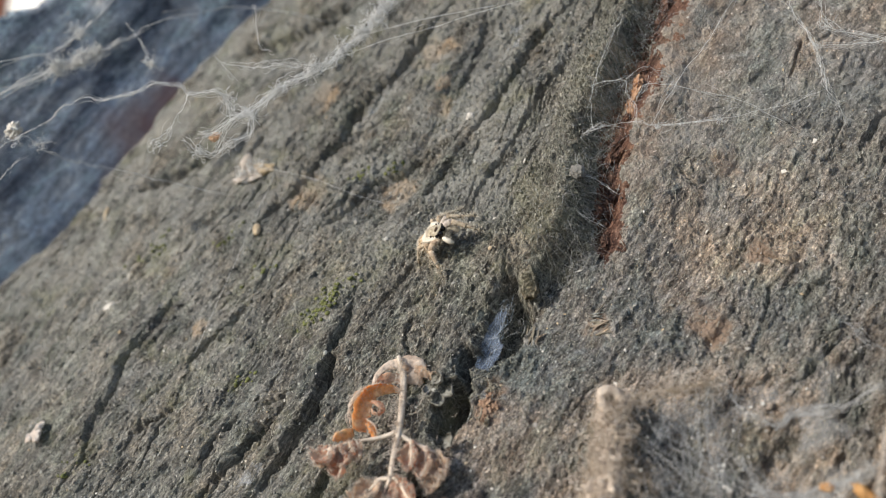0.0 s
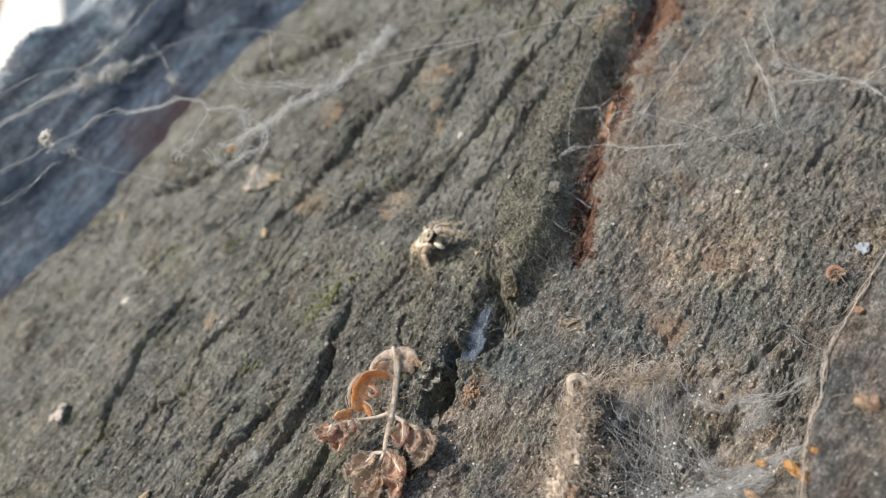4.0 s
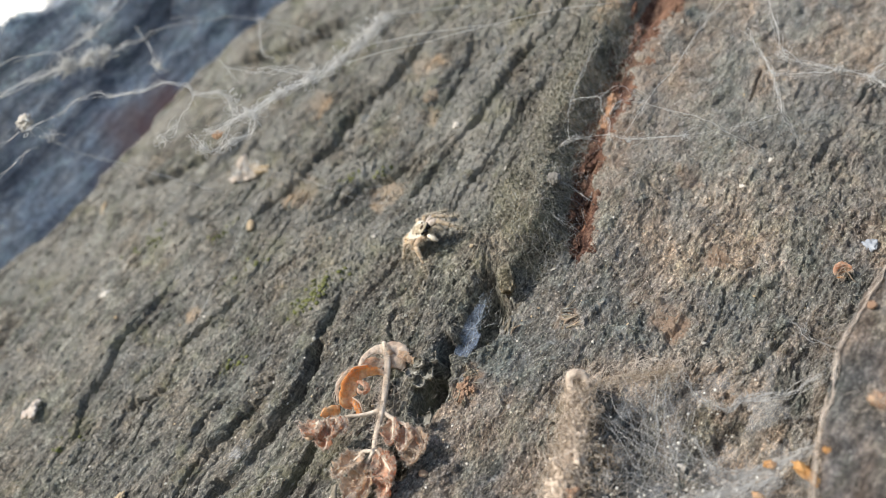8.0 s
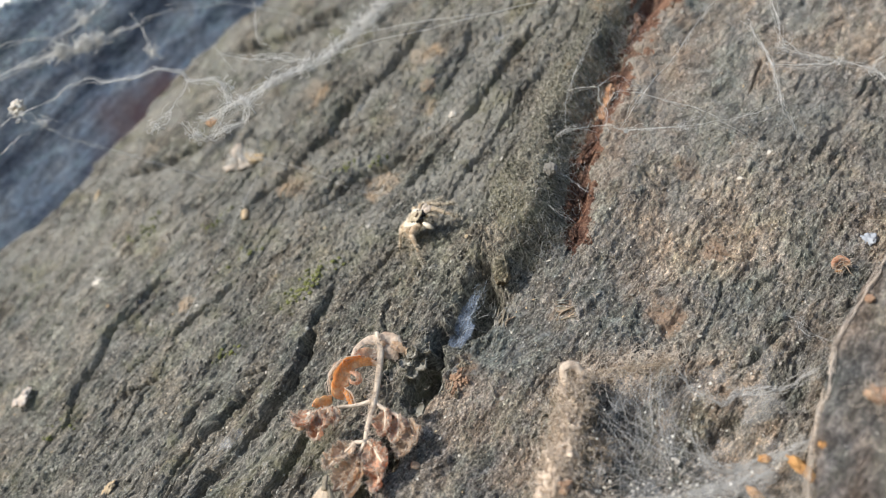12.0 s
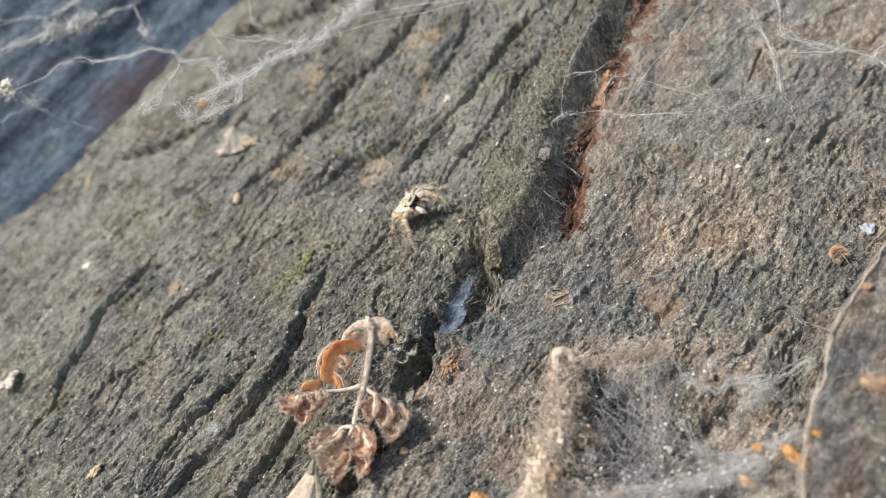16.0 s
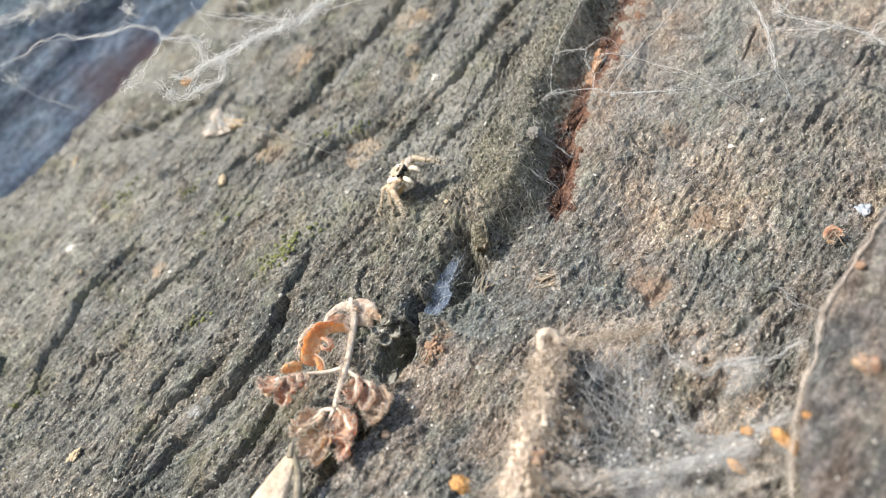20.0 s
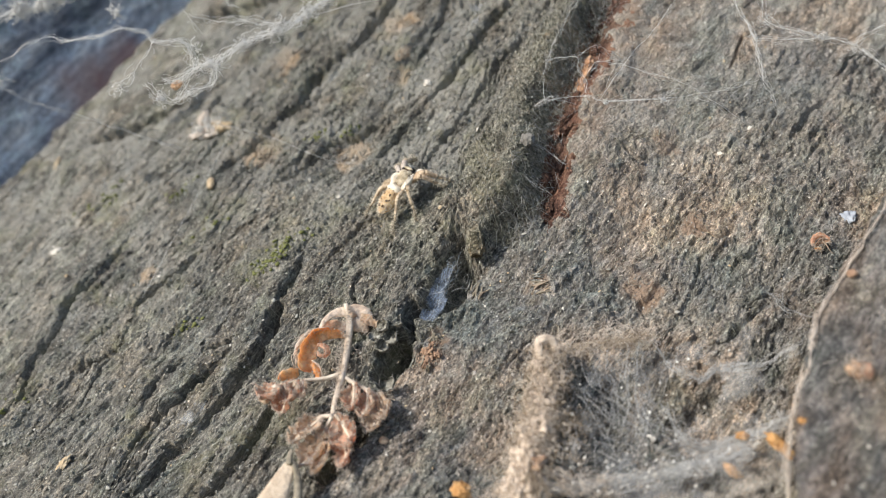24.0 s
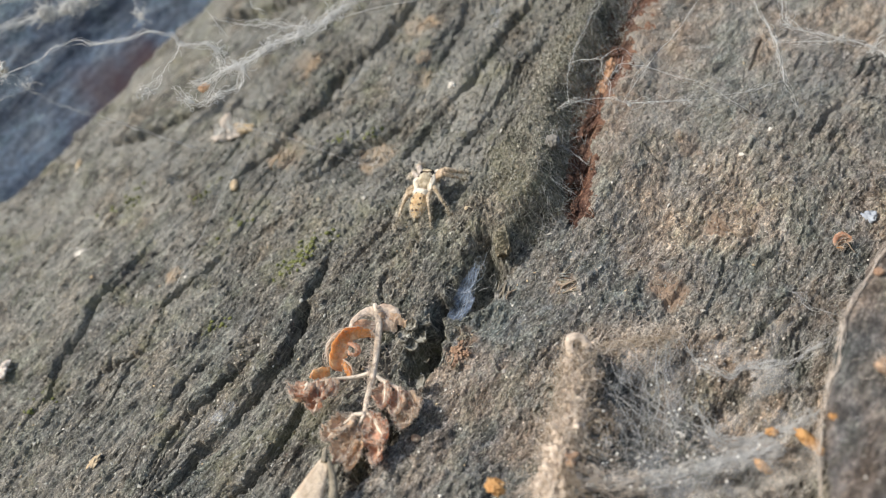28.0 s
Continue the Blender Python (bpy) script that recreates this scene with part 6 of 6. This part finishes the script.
insect_husk()
scrap("seed", "small cream seed stuck on grey bark", "seed", -18.6, 18.9, (0.5, 0.9, 0.4), TAN_CRUMB, 32, 0.2, (0, 0, -20), 0.15)
def lichen_crumb():
    ob = thing("lichen_crumb", "cream crusty crumb on grey bark", "crumb", place(-53.2, 10.9, height_at(-53.2, 10.9) + 0.2, 0, 0, 40))
    rng = random.Random(33)
    for k in range(10):
        r = rng.uniform(0.4, 0.75)
        lump("grain", rng, (r, r * 0.8, r * 0.5), HUSK, ob, "", 0.3, 3, (rng.gauss(0, 0.8), rng.gauss(0, 0.4), rng.uniform(0.2, 0.5)))
    tangle(ob, rng, (0, 0, 0.3), (1.4, 1.1, 0.3), 40, 0.9, 0.03, GREY_SILK, "fluff", 5.0)


lichen_crumb()
scrap("crumb", "tan scrap caught in a web", "crumb", -34.7, 34.0, (0.9, 0.8, 0.7), WHITE_CRUMB, 34, 0, (0, 0, 0), 0.5, 21.4)
scrap("crumb", "brown scrap caught in a web", "crumb", -14.0, 17.8, (0.62, 0.5, 0.42), TAN_LEAF, 35, 0, (0, 0, 0), 0.4, 15.1)
scrap("silk_tuft", "small white tuft of silk above bark", "silk", 10.8, 7.7, (0.45, 0.35, 0.3), WHITE_CRUMB, 36, 0, (0, 0, 0), 0.5, 4.6)
scrap("bark_chip", "brown-grey upright bark chip beside a hole", "bark chip", 5.4, -12.8, (0.85, 1.6, 1.0), CHIP_BARK, 37, 0.3, (25, 10, -25), 0.22, None, "", 0.6)
for k, (x, y, size, mat, shade) in enumerate([(-4.6, -21.2, (0.6, 0.45, 0.35), RUST_CRUMB, "rust-orange"), (-5.2, -22.0, (0.7, 0.5, 0.3), RUST_CRUMB, "rust-orange"), (-3.4, -20.0, (0.6, 0.6, 0.4), OLIVE_CHIP, "olive-tan"), (-4.1, -21.9, (0.5, 0.35, 0.3), RUST_CRUMB, "rust-orange"), (-3.9, -20.7, (0.4, 0.5, 0.3), RUST_CRUMB, "rust-orange"), (-5.6, -22.8, (0.5, 0.4, 0.25), OLIVE_CHIP, "olive-tan")]):
    scrap("bark_crumb", "%s rough bark crumb at the rim of a hole" % shade, "bark crumb", x, y, size, mat, 600 + k, 0.6, (12 * k, 8 * k, 40 * k), 0.45, None, "crumbs at the hole's rim")
scrap("egg_sac", "grey round silk sac in a bark fissure", "egg sac", 16.2, -6.2, (0.7, 0.85, 0.65), SHADED_SAC, 38, 0, (0, 0, 0), 0.2, 2.2)
scrap("paper_scrap", "pale bluish scrap on brown bark", "scrap", 41.0, -26.2, (0.9, 0.8, 0.3), BLUE_SCRAP, 39, 0.25)
for x, y, turn in ((6.4, -1.9, -20), (10.3, -13.4, -20), (23.6, -15.5, 30), (12.9, 1.6, 40)):
    scrap("sliver", "tiny white sliver lying on bark", "sliver", x, y, (0.36, 0.1, 0.08), WHITE_CRUMB, 49, 0.0, (0, 0, turn), 0.2, None, "white slivers on bark")
scrap("twig_chip", "tan sliver of wood at the edge of bark", "wood", -38.5, 42.0, (0.3, 1.3, 0.25), TAN_CRUMB, 44, 0.2, (0, 0, -30), 0.15)
scrap("crumb", "pale grey flake on grey bark", "crumb", -40.8, 23.0, (0.8, 0.5, 0.25), WHITE_CRUMB, 45, 0.2)
scrap("crumb", "white and orange crumb on grey bark", "crumb", -45.2, -8.6, (1.0, 0.45, 0.3), TAN_CRUMB, 48, 0.2, (0, 0, 30), 0.3)


def dried_bud():
    ob = thing("bud", "reddish-brown dried bud with pale threads on a bark flake", "bud", place(25.4, -46.4, height_at(25.4, -46.4) + 0.5))
    rng = random.Random(46)
    lump("scale", rng, (0.55, 0.8, 0.5), RUST_CRUMB, ob, "", 0.5, 4, (0, 0, 0.1), (20, 0, 15), 2.4)
    lump("scale", rng, (0.4, 0.6, 0.35), BROWN_LEAF, ob, "", 0.5, 3, (0.5, -0.4, 0.2), (10, 20, -20), 2.4)
    lump("scale", rng, (0.35, 0.5, 0.3), TAN_LEAF, ob, "", 0.5, 3, (-0.45, 0.3, 0.25), (10, -20, 30), 2.4)
    tangle(ob, rng, (0, 0, 0.3), (1.0, 1.3, 0.7), 90, 1.4, 0.02, LEAF_HAIR, "fuzz", 6.0)
    tangle(ob, rng, (0.6, -2.2, 0.0), (0.7, 2.6, 0.3), 60, 2.4, 0.016, DUSTY_SILK, "fuzz", 2.5)


dried_bud()


def dried_flower():
    x, y = 36.0, -28.4
    ob = thing("dried_flower", "small orange-brown dried flower cap on bark", "flower", place(x, y, height_at(x, y) + 0.3))
    strap([(-0.9, 0.0, 0.1), (-0.6, 0.35, 0.4), (0, 0.5, 0.6), (0.5, 0.3, 0.45), (0.95, -0.2, 0.1)], [0.18, 0.3, 0.34, 0.3, 0.15], 0.4, BROWN_LEAF, ob, 61, "tan cap", (30, 30), 0.8)
    strap([(-0.8, -0.2, 0.1), (-0.3, 0.0, 0.3), (0.3, -0.1, 0.3), (0.8, -0.5, 0.1)], [0.15, 0.28, 0.3, 0.14], -0.4, RUST_CRUMB, ob, 62, "", (10, 40), 0.8)
    strap([(-1.0, -0.3, 0.0), (-0.75, -0.6, 0.15), (-0.4, -0.7, 0.1)], [0.14, 0.2, 0.1], 0.4, ORANGE_CRUMB, ob, 63, "", (10, 40), 0.8)
    tube("stalk", [(0.1, -0.1, 0.3), (0.1, -0.7, 0.35), (0.0, -1.3, 0.2), (0.05, -1.8, 0.0)], [0.08, 0.07, 0.05, 0.04], BROWN_FIBRE, ob, "", 4, 6)


dried_flower()
for k, (x, y, z, s, turn) in enumerate([(17.6, -46.4, -4.4, (0.5, 1.5, 0.45), (25, 10, 20)), (19.2, -47.4, 0.1, (0.34, 0.55, 0.32), (50, 0, 10)), (15.5, -44.0, -4.2, (0.55, 0.35, 0.35), (10, 20, -30)), (12.9, -46.2, -4.0, (0.4, 0.95, 0.35), (50, 0, 30)), (30.9, -38.9, 0.9, (0.36, 0.42, 0.3), (0, 0, 30)), (-7.9, -37.2, 1.4, (0.7, 0.85, 0.55), (20, 0, 20))]):
    scrap("leaf_crumb", "bright orange leaf crumb caught in dusty web", "leaf crumb", x, y, s, RUST_CRUMB if k == 4 else ORANGE_CRUMB, 80 + k, 0, turn, 0.28, z, "orange crumbs in the web")


def wood_peg():
    ob = thing("wood_splinter", "pale tan wood splinter with a dark tip on bark", "wood splinter")
    # a flat wedge, broad below, with a bark rim down one side
    verts, faces, n = [], [], 16
    for i in range(n + 1):
        t = i / n
        c = Vector((-20.1, -27.4, 4.5)).lerp(Vector((-25.9, -33.7, 5.7)), t)
        half = 0.32 + 1.9 * t ** 0.8
        side = Vector((0.80, -0.42, -0.43))
        out = Vector((0.0, -0.67, 0.74))
        for k in range(7):
            s = k / 3 - 1
            w = 0.16 * noise.noise(Vector((s * 2.5, t * 5, 4))) + 0.4 * (1 - s * s) * t
            verts.append((c + side * (s * half) + out * w) * MM)
        for k in range(7):
            s = 1 - k / 3
            verts.append((c + side * (s * half) - out * 0.6) * MM)
    for i in range(n):
        for k in range(14):
            a, b = i * 14 + k, i * 14 + (k + 1) % 14
            faces.append((a, b, b + 14, a + 14))
    faces += [tuple(reversed(range(14))), tuple(n * 14 + k for k in range(14))]
    link_mesh("shaft", verts, faces, PALE_WOOD, ob)
    tube("tip", [(-19.6, -26.5, 4.6), (-19.9, -27.0, 4.7), (-20.3, -27.8, 4.7)], [0.16, 0.26, 0.3], OLIVE_CHIP, ob, "grey-brown tip", 3, 8)
    tube("rim", [(-19.9, -27.4, 4.5), (-20.2, -29.4, 4.2), (-21.4, -32.2, 4.0), (-23.0, -35.0, 4.0)], [0.2, 0.36, 0.5, 0.6], OLIVE_CHIP, ob, "dark bark rim", 5, 7)


wood_peg()


def visible_spot(x, y):
    return bool(inside_fine(np.array([x]), np.array([y]))[0])


def scatter(name, label, category, count, area, sizes, material, seed, rough=0.3, scale=None, parts=(0, 1, 2, 3)):
    """Grains lying all over the bark, one mesh."""
    rng = random.Random(seed)
    x0, x1, y0, y1 = area
    spots = np.array([(rng.uniform(x0, x1), rng.uniform(y0, y1)) for _ in range(count)])
    z, part = relief(spots[:, 0], spots[:, 1])
    base = [lump_data(rng, 1, 1, 0.6, rough, 1) for _ in range(5)]
    verts, faces = [], []
    for (x, y), h, p in zip(spots, z, part):
        if p not in parts or not visible_spot(x, y):
            continue
        s = rng.uniform(*sizes) * (2.2 if rng.random() < 0.05 else 1)
        bv, bf = base[rng.randrange(5)]
        spin = rng.uniform(0, 6.28) if scale is None else GRAIN + rng.gauss(0, 0.3)
        turn = Matrix.Rotation(spin, 3, "Z") @ Matrix.Rotation(rng.uniform(-0.5, 0.5), 3, "X")
        n = len(verts)
        stretch, high = rng.uniform(0.8, 1.7), 1.0
        if scale is not None:
            stretch, high = rng.uniform(1.2, 1.2 * scale[0]), scale[1]
        for v in bv:
            q = turn @ Vector((v.x * stretch, v.y, v.z * high))
            verts.append(Vector((x, y, h)) * MM + q * s)
        faces += [[n + i for i in f] for f in bf]
    ob = link_mesh(name, verts, faces, material, None, "", False)
    ob.matrix_basis = BARK
    tagged(ob, label, category, kind="stuff")


def frayed_bark(x, y, turn, count, size, seed, label):
    """A tuft of split bark fibres lying side by side."""
    rng = random.Random(seed)
    ob = thing("frayed_bark", label, "bark splinter", place(x, y, height_at(x, y) + 0.15, 0, 0, turn))
    for k in range(count):
        off = (k - count / 2) * size * 0.2
        a = (-size * rng.uniform(0.4, 1.1), off + rng.uniform(-0.4, 0.4) * size, 0)
        b = (0, off + rng.uniform(-0.25, 0.25) * size, 0.12 * size * rng.uniform(0.2, 1.0))
        c = (size * rng.uniform(0.7, 1.2), off + rng.uniform(-0.5, 0.5) * size, rng.uniform(-0.15, 0.2))
        tube("fibre", [a, b, c], [0.05 * size, 0.10 * size, 0.03 * size], rng.choice((OLIVE_CHIP, BROWN_BARK, BROWN_FIBRE)), ob, "", 4, 6)


frayed_bark(8.5, -19.0, -16, 12, 1.3, 401, "frayed brown bark fibres beside a hole")
frayed_bark(-6.2, -21.6, 50, 4, 1.2, 404, "reddish frayed fibres at a hole's rim")
frayed_bark(24.5, 0.5, 60, 5, 1.6, 405, "orange-brown frayed fibres in a fissure")
frayed_bark(2.6, -16.9, 30, 8, 1.1, 406, "tan frayed fibres along a hole's rim")


def silk_patch(x, y, turn, sx, sy, seed):
    """A thin pad of silk spread on the bark."""
    verts, faces, n = [], [], 14
    c, s = math.cos(radians(turn)), math.sin(radians(turn))
    grid = [(2 * i / n - 1, 2 * k / n - 1) for i in range(n + 1) for k in range(n + 1)]
    px, py = np.array([x + sx * a * c - sy * b * s for a, b in grid]), np.array([y + sx * a * s + sy * b * c for a, b in grid])
    z = relief(px, py)[0]
    z = np.maximum(z, np.mean(z) - 0.3) + 0.14
    verts = [Vector((a, b, h)) * MM for a, b, h in zip(px, py, z)]
    for i in range(n):
        for k in range(n):
            a, b = grid[i * (n + 1) + k]
            if math.hypot(a, b) + 0.5 * noise.noise(Vector((a * 2, b * 2, seed))) < 0.85:
                q = i * (n + 1) + k
                faces.append((q, q + n + 1, q + n + 2, q + 1))
    ob = link_mesh("silk_patch", verts, faces, SILK_PAD)
    ob.matrix_basis = BARK
    tagged(ob, "thin bluish-white silk pad spread on bark", "silk")


for k, (x, y, turn, sx, sy) in enumerate([(24, 21.5, 20, 3.2, 1.1), (19.5, 18, 22, 2.6, 0.9), (3, 26, 20, 2.6, 0.9), (-30, -12.5, 20, 2, 1.2)]):
    silk_patch(x, y, turn, sx, sy, k)
web("silk_thread", "fine loose silk thread lying over bark", [
    [(-18, 29.5, 0.8), (-14, 26.5, 0.9), (-9, 19, 1.0), (-5, 11.5, 0.8), (-3, 9, 0)], [(-13, 24, 1.2), (-22, 15, 0.9), (-31, 6, 0.6)]], SILK, 411, 0.015, 0.15, 0.3, 0.1)


AREA = (-66, 58, -56, 58)
scatter("bark_grit", "grey crumbs of bark over the grey crust", "grit", 15000, AREA, (0.05, 0.12), GREY_GRIT, 201, 0.4, None, (0,))
scatter("bark_scales", "thin grey scales lying along the bark's grain", "bark scales", 7000, AREA, (0.10, 0.22), GREY_BARK, 204, 0.5, (2.2, 0.5), (0,))
scatter("bark_grit", "brown crumbs of bark over the brown crust", "grit", 8000, AREA, (0.05, 0.11), BROWN_GRIT, 205, 0.4, None, (1, 3))
scatter("bark_scales", "thin brown scales lying along the bark's grain", "bark scales", 3000, AREA, (0.10, 0.2), BROWN_BARK, 206, 0.5, (2.2, 0.5), (1, 3))
scatter("loose_grit", "dark and pale grains scattered over bark", "grit", 6000, AREA, (0.05, 0.13), GRIT, 207, 0.4)
scatter("dust_specks", "white dust specks on bark", "dust", 420, (-66, 58, -56, 58), (0.06, 0.16), WHITE_CRUMB, 202)
scatter("tan_crumbs", "tan crumbs on bark", "crumbs", 500, (-66, 58, -56, 58), (0.05, 0.13), TAN_CRUMB, 203)


def ridge_crumbs():
    """Crumbs caught in the matted silk along the ridge."""
    rng = random.Random(209)
    line = curve_through([(36.5, 13.5, 0), (27.5, 6.8, 0), (20.0, 1.2, 0), (14.5, -3.8, 0), (10.5, -9.0, 0)], 12)
    spots = []
    for _ in range(110):
        q, n = rng.choice(line), rng.randrange(2, 16)
        cx, cy = q.x + rng.gauss(-1.2, 2.0), q.y + rng.gauss(1.4, 2.0)
        spots += [(cx + rng.gauss(0, 0.5), cy + rng.gauss(0, 0.35)) for _ in range(n)]
    z = relief(np.array([s[0] for s in spots]), np.array([s[1] for s in spots]))[0]
    base = [lump_data(rng, 1, 0.7, 0.6, 0.4, 1) for _ in range(5)]
    verts, faces = [], []
    for (x, y), h in zip(spots, z):
        s, (bv, bf) = rng.uniform(0.05, 0.17), rng.choice(base)
        turn = Matrix.Rotation(rng.uniform(0, 6.28), 3, "Z")
        n = len(verts)
        verts += [turn @ v * s + Vector((x, y, h + rng.uniform(0, 0.5))) * MM for v in bv]
        faces += [[n + i for i in f] for f in bf]
    ob = link_mesh("crumbs", verts, faces, OLIVE_GRIT, None, "", False)
    ob.matrix_basis = BARK
    tagged(ob, "olive and tan crumbs caught in silk on a ridge", "crumbs", kind="stuff")


ridge_crumbs()
# slabs of inner bark that have come loose in the fissure
SLAB = random.Random(215)
for k, q in enumerate(curve_through([(38, 13.0, 0), (29.4, 5.2, 0), (22.4, -0.6, 0), (17.4, -5.8, 0), (13.6, -10.0, 0)], 5)):
    off = SLAB.uniform(0.4, 2.0)
    scrap("bark_chip", "loose orange chip of inner bark in a fissure" if 6 <= k <= 8 else "loose maroon chip of inner bark in a fissure", "bark chip", q.x + 0.62 * off, q.y - 0.78 * off, (SLAB.uniform(0.7, 1.3), SLAB.uniform(0.35, 0.7), SLAB.uniform(0.2, 0.4)), INNER_BARK if 6 <= k <= 8 else RED_BARK, 500 + k, 0.1,
          (SLAB.uniform(-35, 35), SLAB.uniform(-25, 25), 38 + SLAB.uniform(-35, 35)), 0.45, None, "inner bark chips in the fissure", 0.7)


def moss_tufts():
    rng = random.Random(210)
    verts, faces = [], []
    for cx, cy, r, n in ((-13.5, 2.3, 1.7, 60), (-16.5, 1.0, 1.2, 26), (-4, 16.5, 1.0, 20), (0, 14, 1.0, 16), (-27, -1, 1.2, 18), (-50, 3, 1.4, 16), (-22, 21, 1.4, 22), (-33, 28, 2.0, 24), (-20, 12, 1.2, 14)):
        for _ in range(n):
            x, y = cx + rng.gauss(0, r), cy + rng.gauss(0, r * 0.5)
            h, s = height_at(x, y), rng.uniform(0.15, 0.34)
            bv, bf = lump_data(rng, s, s * 0.8, s * 0.7, 0.35, 1)
            k = len(verts)
            verts += [v + Vector((x, y, h)) * MM for v in bv]
            faces += [[k + i for i in f] for f in bf]
    ob = link_mesh("moss", verts, faces, MOSS)
    ob.matrix_basis = BARK
    tagged(ob, "yellow-green moss tufts in bark cracks", "moss", kind="stuff")


moss_tufts()


# ---- far behind ----
def far_house():
    """A pale sunlit wall far off with a red-brown beam, and a green bush before it."""
    m = Matrix.Translation((-1.9, 3.4, 0.2)) @ pose(0, 0, 0, 0, 0, -50)
    house = thing("house", "distant pale sunlit house wall with a red-brown beam", "house", m)
    verts = [(x, y, z) for y in (0, 0.2) for x, z in ((-3.0, -0.75), (1.2, -0.75), (1.2, 2.6), (-3.0, 2.6))]
    faces = [(0, 1, 2, 3), (7, 6, 5, 4), (0, 4, 5, 1), (1, 5, 6, 2), (2, 6, 7, 3), (3, 7, 4, 0)]
    link_mesh("wall", verts, faces, PALE_PLASTER, house, "", False)
    beam = link_mesh("beam", *box_data(0.55, 0.05, 0.045), RED_PAINT, house, "", False)
    beam.matrix_basis = pose(0.28, -0.04, 0.60, 0, -38, 0)
    rng = random.Random(301)
    bush = thing("bush", "distant green leafy bush", "bush", Matrix.Translation((-1.62, 3.0, -0.55)))
    tube("trunk", [(0, 0, 0), (10, 0, 500), (0, 0, 1130)], [20, 14, 8], STEM, bush)
    verts, faces = [], []
    for _ in range(260):
        w = Vector((rng.gauss(0, 0.06), rng.gauss(0, 0.06), 1.12 + rng.gauss(0, 0.05)))
        a, b = Vector((rng.gauss(0, 1), rng.gauss(0, 1), rng.gauss(0, 1))).normalized() * 0.03, Vector((rng.gauss(0, 1), rng.gauss(0, 1), rng.gauss(0, 1))).normalized() * 0.014
        n = len(verts)
        verts += [w - a, w + b, w + a, w - b]
        faces.append((n, n + 1, n + 2, n + 3))
    link_mesh("crown", verts, faces, MOSS, bush)


def box_data(x, y, z):
    verts = [(sx * x, sy * y, sz * z) for sy in (-1, 1) for sx, sz in ((-1, -1), (1, -1), (1, 1), (-1, 1))]
    return verts, [(0, 1, 2, 3), (7, 6, 5, 4), (0, 4, 5, 1), (1, 5, 6, 2), (2, 6, 7, 3), (3, 7, 4, 0)]


far_house()


# ---- what moves ----
def motions():
    def at(x, y, z, heading, pitch, roll=0):
        return BARK @ pose(x * MM, y * MM, z * MM, 0, 0, heading) @ pose(0, 0, 0, pitch, roll, 0)

    rows = [(0.0, at(0.3, -1.9, 2.0, -138, 38)), (8.0, at(0.3, -1.9, 2.0, -138, 38)), (8.8, at(0.5, -1.7, 2.0, -138, 40)), (15.0, at(0.5, -1.7, 2.0, -138, 40)),
            (18.5, at(0.4, -1.8, 2.0, -136, 40)), (19.75, at(0.4, -1.8, 2.0, -136, 40)), (20.0, at(1.4, -1.2, 2.5, -142, 52)), (20.6, at(1.5, -1.1, 2.5, -140, 50)),
            (20.9, at(2.2, -0.7, 2.5, -130, 44)), (21.5, at(2.2, -0.7, 2.5, -126, 40)), (22.1, at(2.3, -0.9, 2.2, -106, 24)), (22.8, at(2.5, -1.2, 1.9, -84, 6)),
            (23.5, at(2.5, -1.3, 1.9, -66, 0)), (24.5, at(2.5, -1.3, 1.9, -58, 0)), (25.0, at(2.15, -1.2, 1.9, -44, 0)), (28.0, at(2.05, -1.2, 1.9, -43, 0))]
    walk(spider, rows)
    bent, level = pose(0, 0, 0.15 * MM, -22, 0, 0), pose(0, 0, 0.1 * MM, -6, 0, 0)
    walk(spider_head, [(0.0, bent), (19.75, bent), (20.0, pose(0, 0, 0.15 * MM, -26, 0, 0)), (21.5, pose(0, 0, 0.15 * MM, -26, 0, 0)), (23.5, level), (28.0, level)])
    # swing and lift of each leg: crouched, rearing up, at rest
    crouch = {(-1, 0): (28, -22), (-1, 1): (22, -8), (-1, 2): (18, 4), (-1, 3): (20, 8), (1, 0): (-57, -6), (1, 1): (-88, 4), (1, 2): (-50, 6), (1, 3): (-10, 10)}
    rear = {(-1, 0): (8, -20), (-1, 1): (24, -14), (-1, 2): (10, 10), (-1, 3): (0, 24), (1, 0): (-54, -14), (1, 1): (-60, -10), (1, 2): (-24, 6), (1, 3): (0, 22)}
    rest = {(-1, 0): (10, 0), (-1, 1): (12, 0), (-1, 2): (-22, 0), (-1, 3): (4, -3), (1, 0): (-14, 0), (1, 1): (10, 0), (1, 2): (-20, 0), (1, 3): (-18, -3)}
    for key, leg in spider_legs.items():
        c, r, s = (leg_pose(*key, *d[key]) for d in (crouch, rear, rest))
        walk(leg, [(0.0, c), (19.75, c), (20.0, r), (21.5, r), (23.5, s), (28.0, s)])


motions()
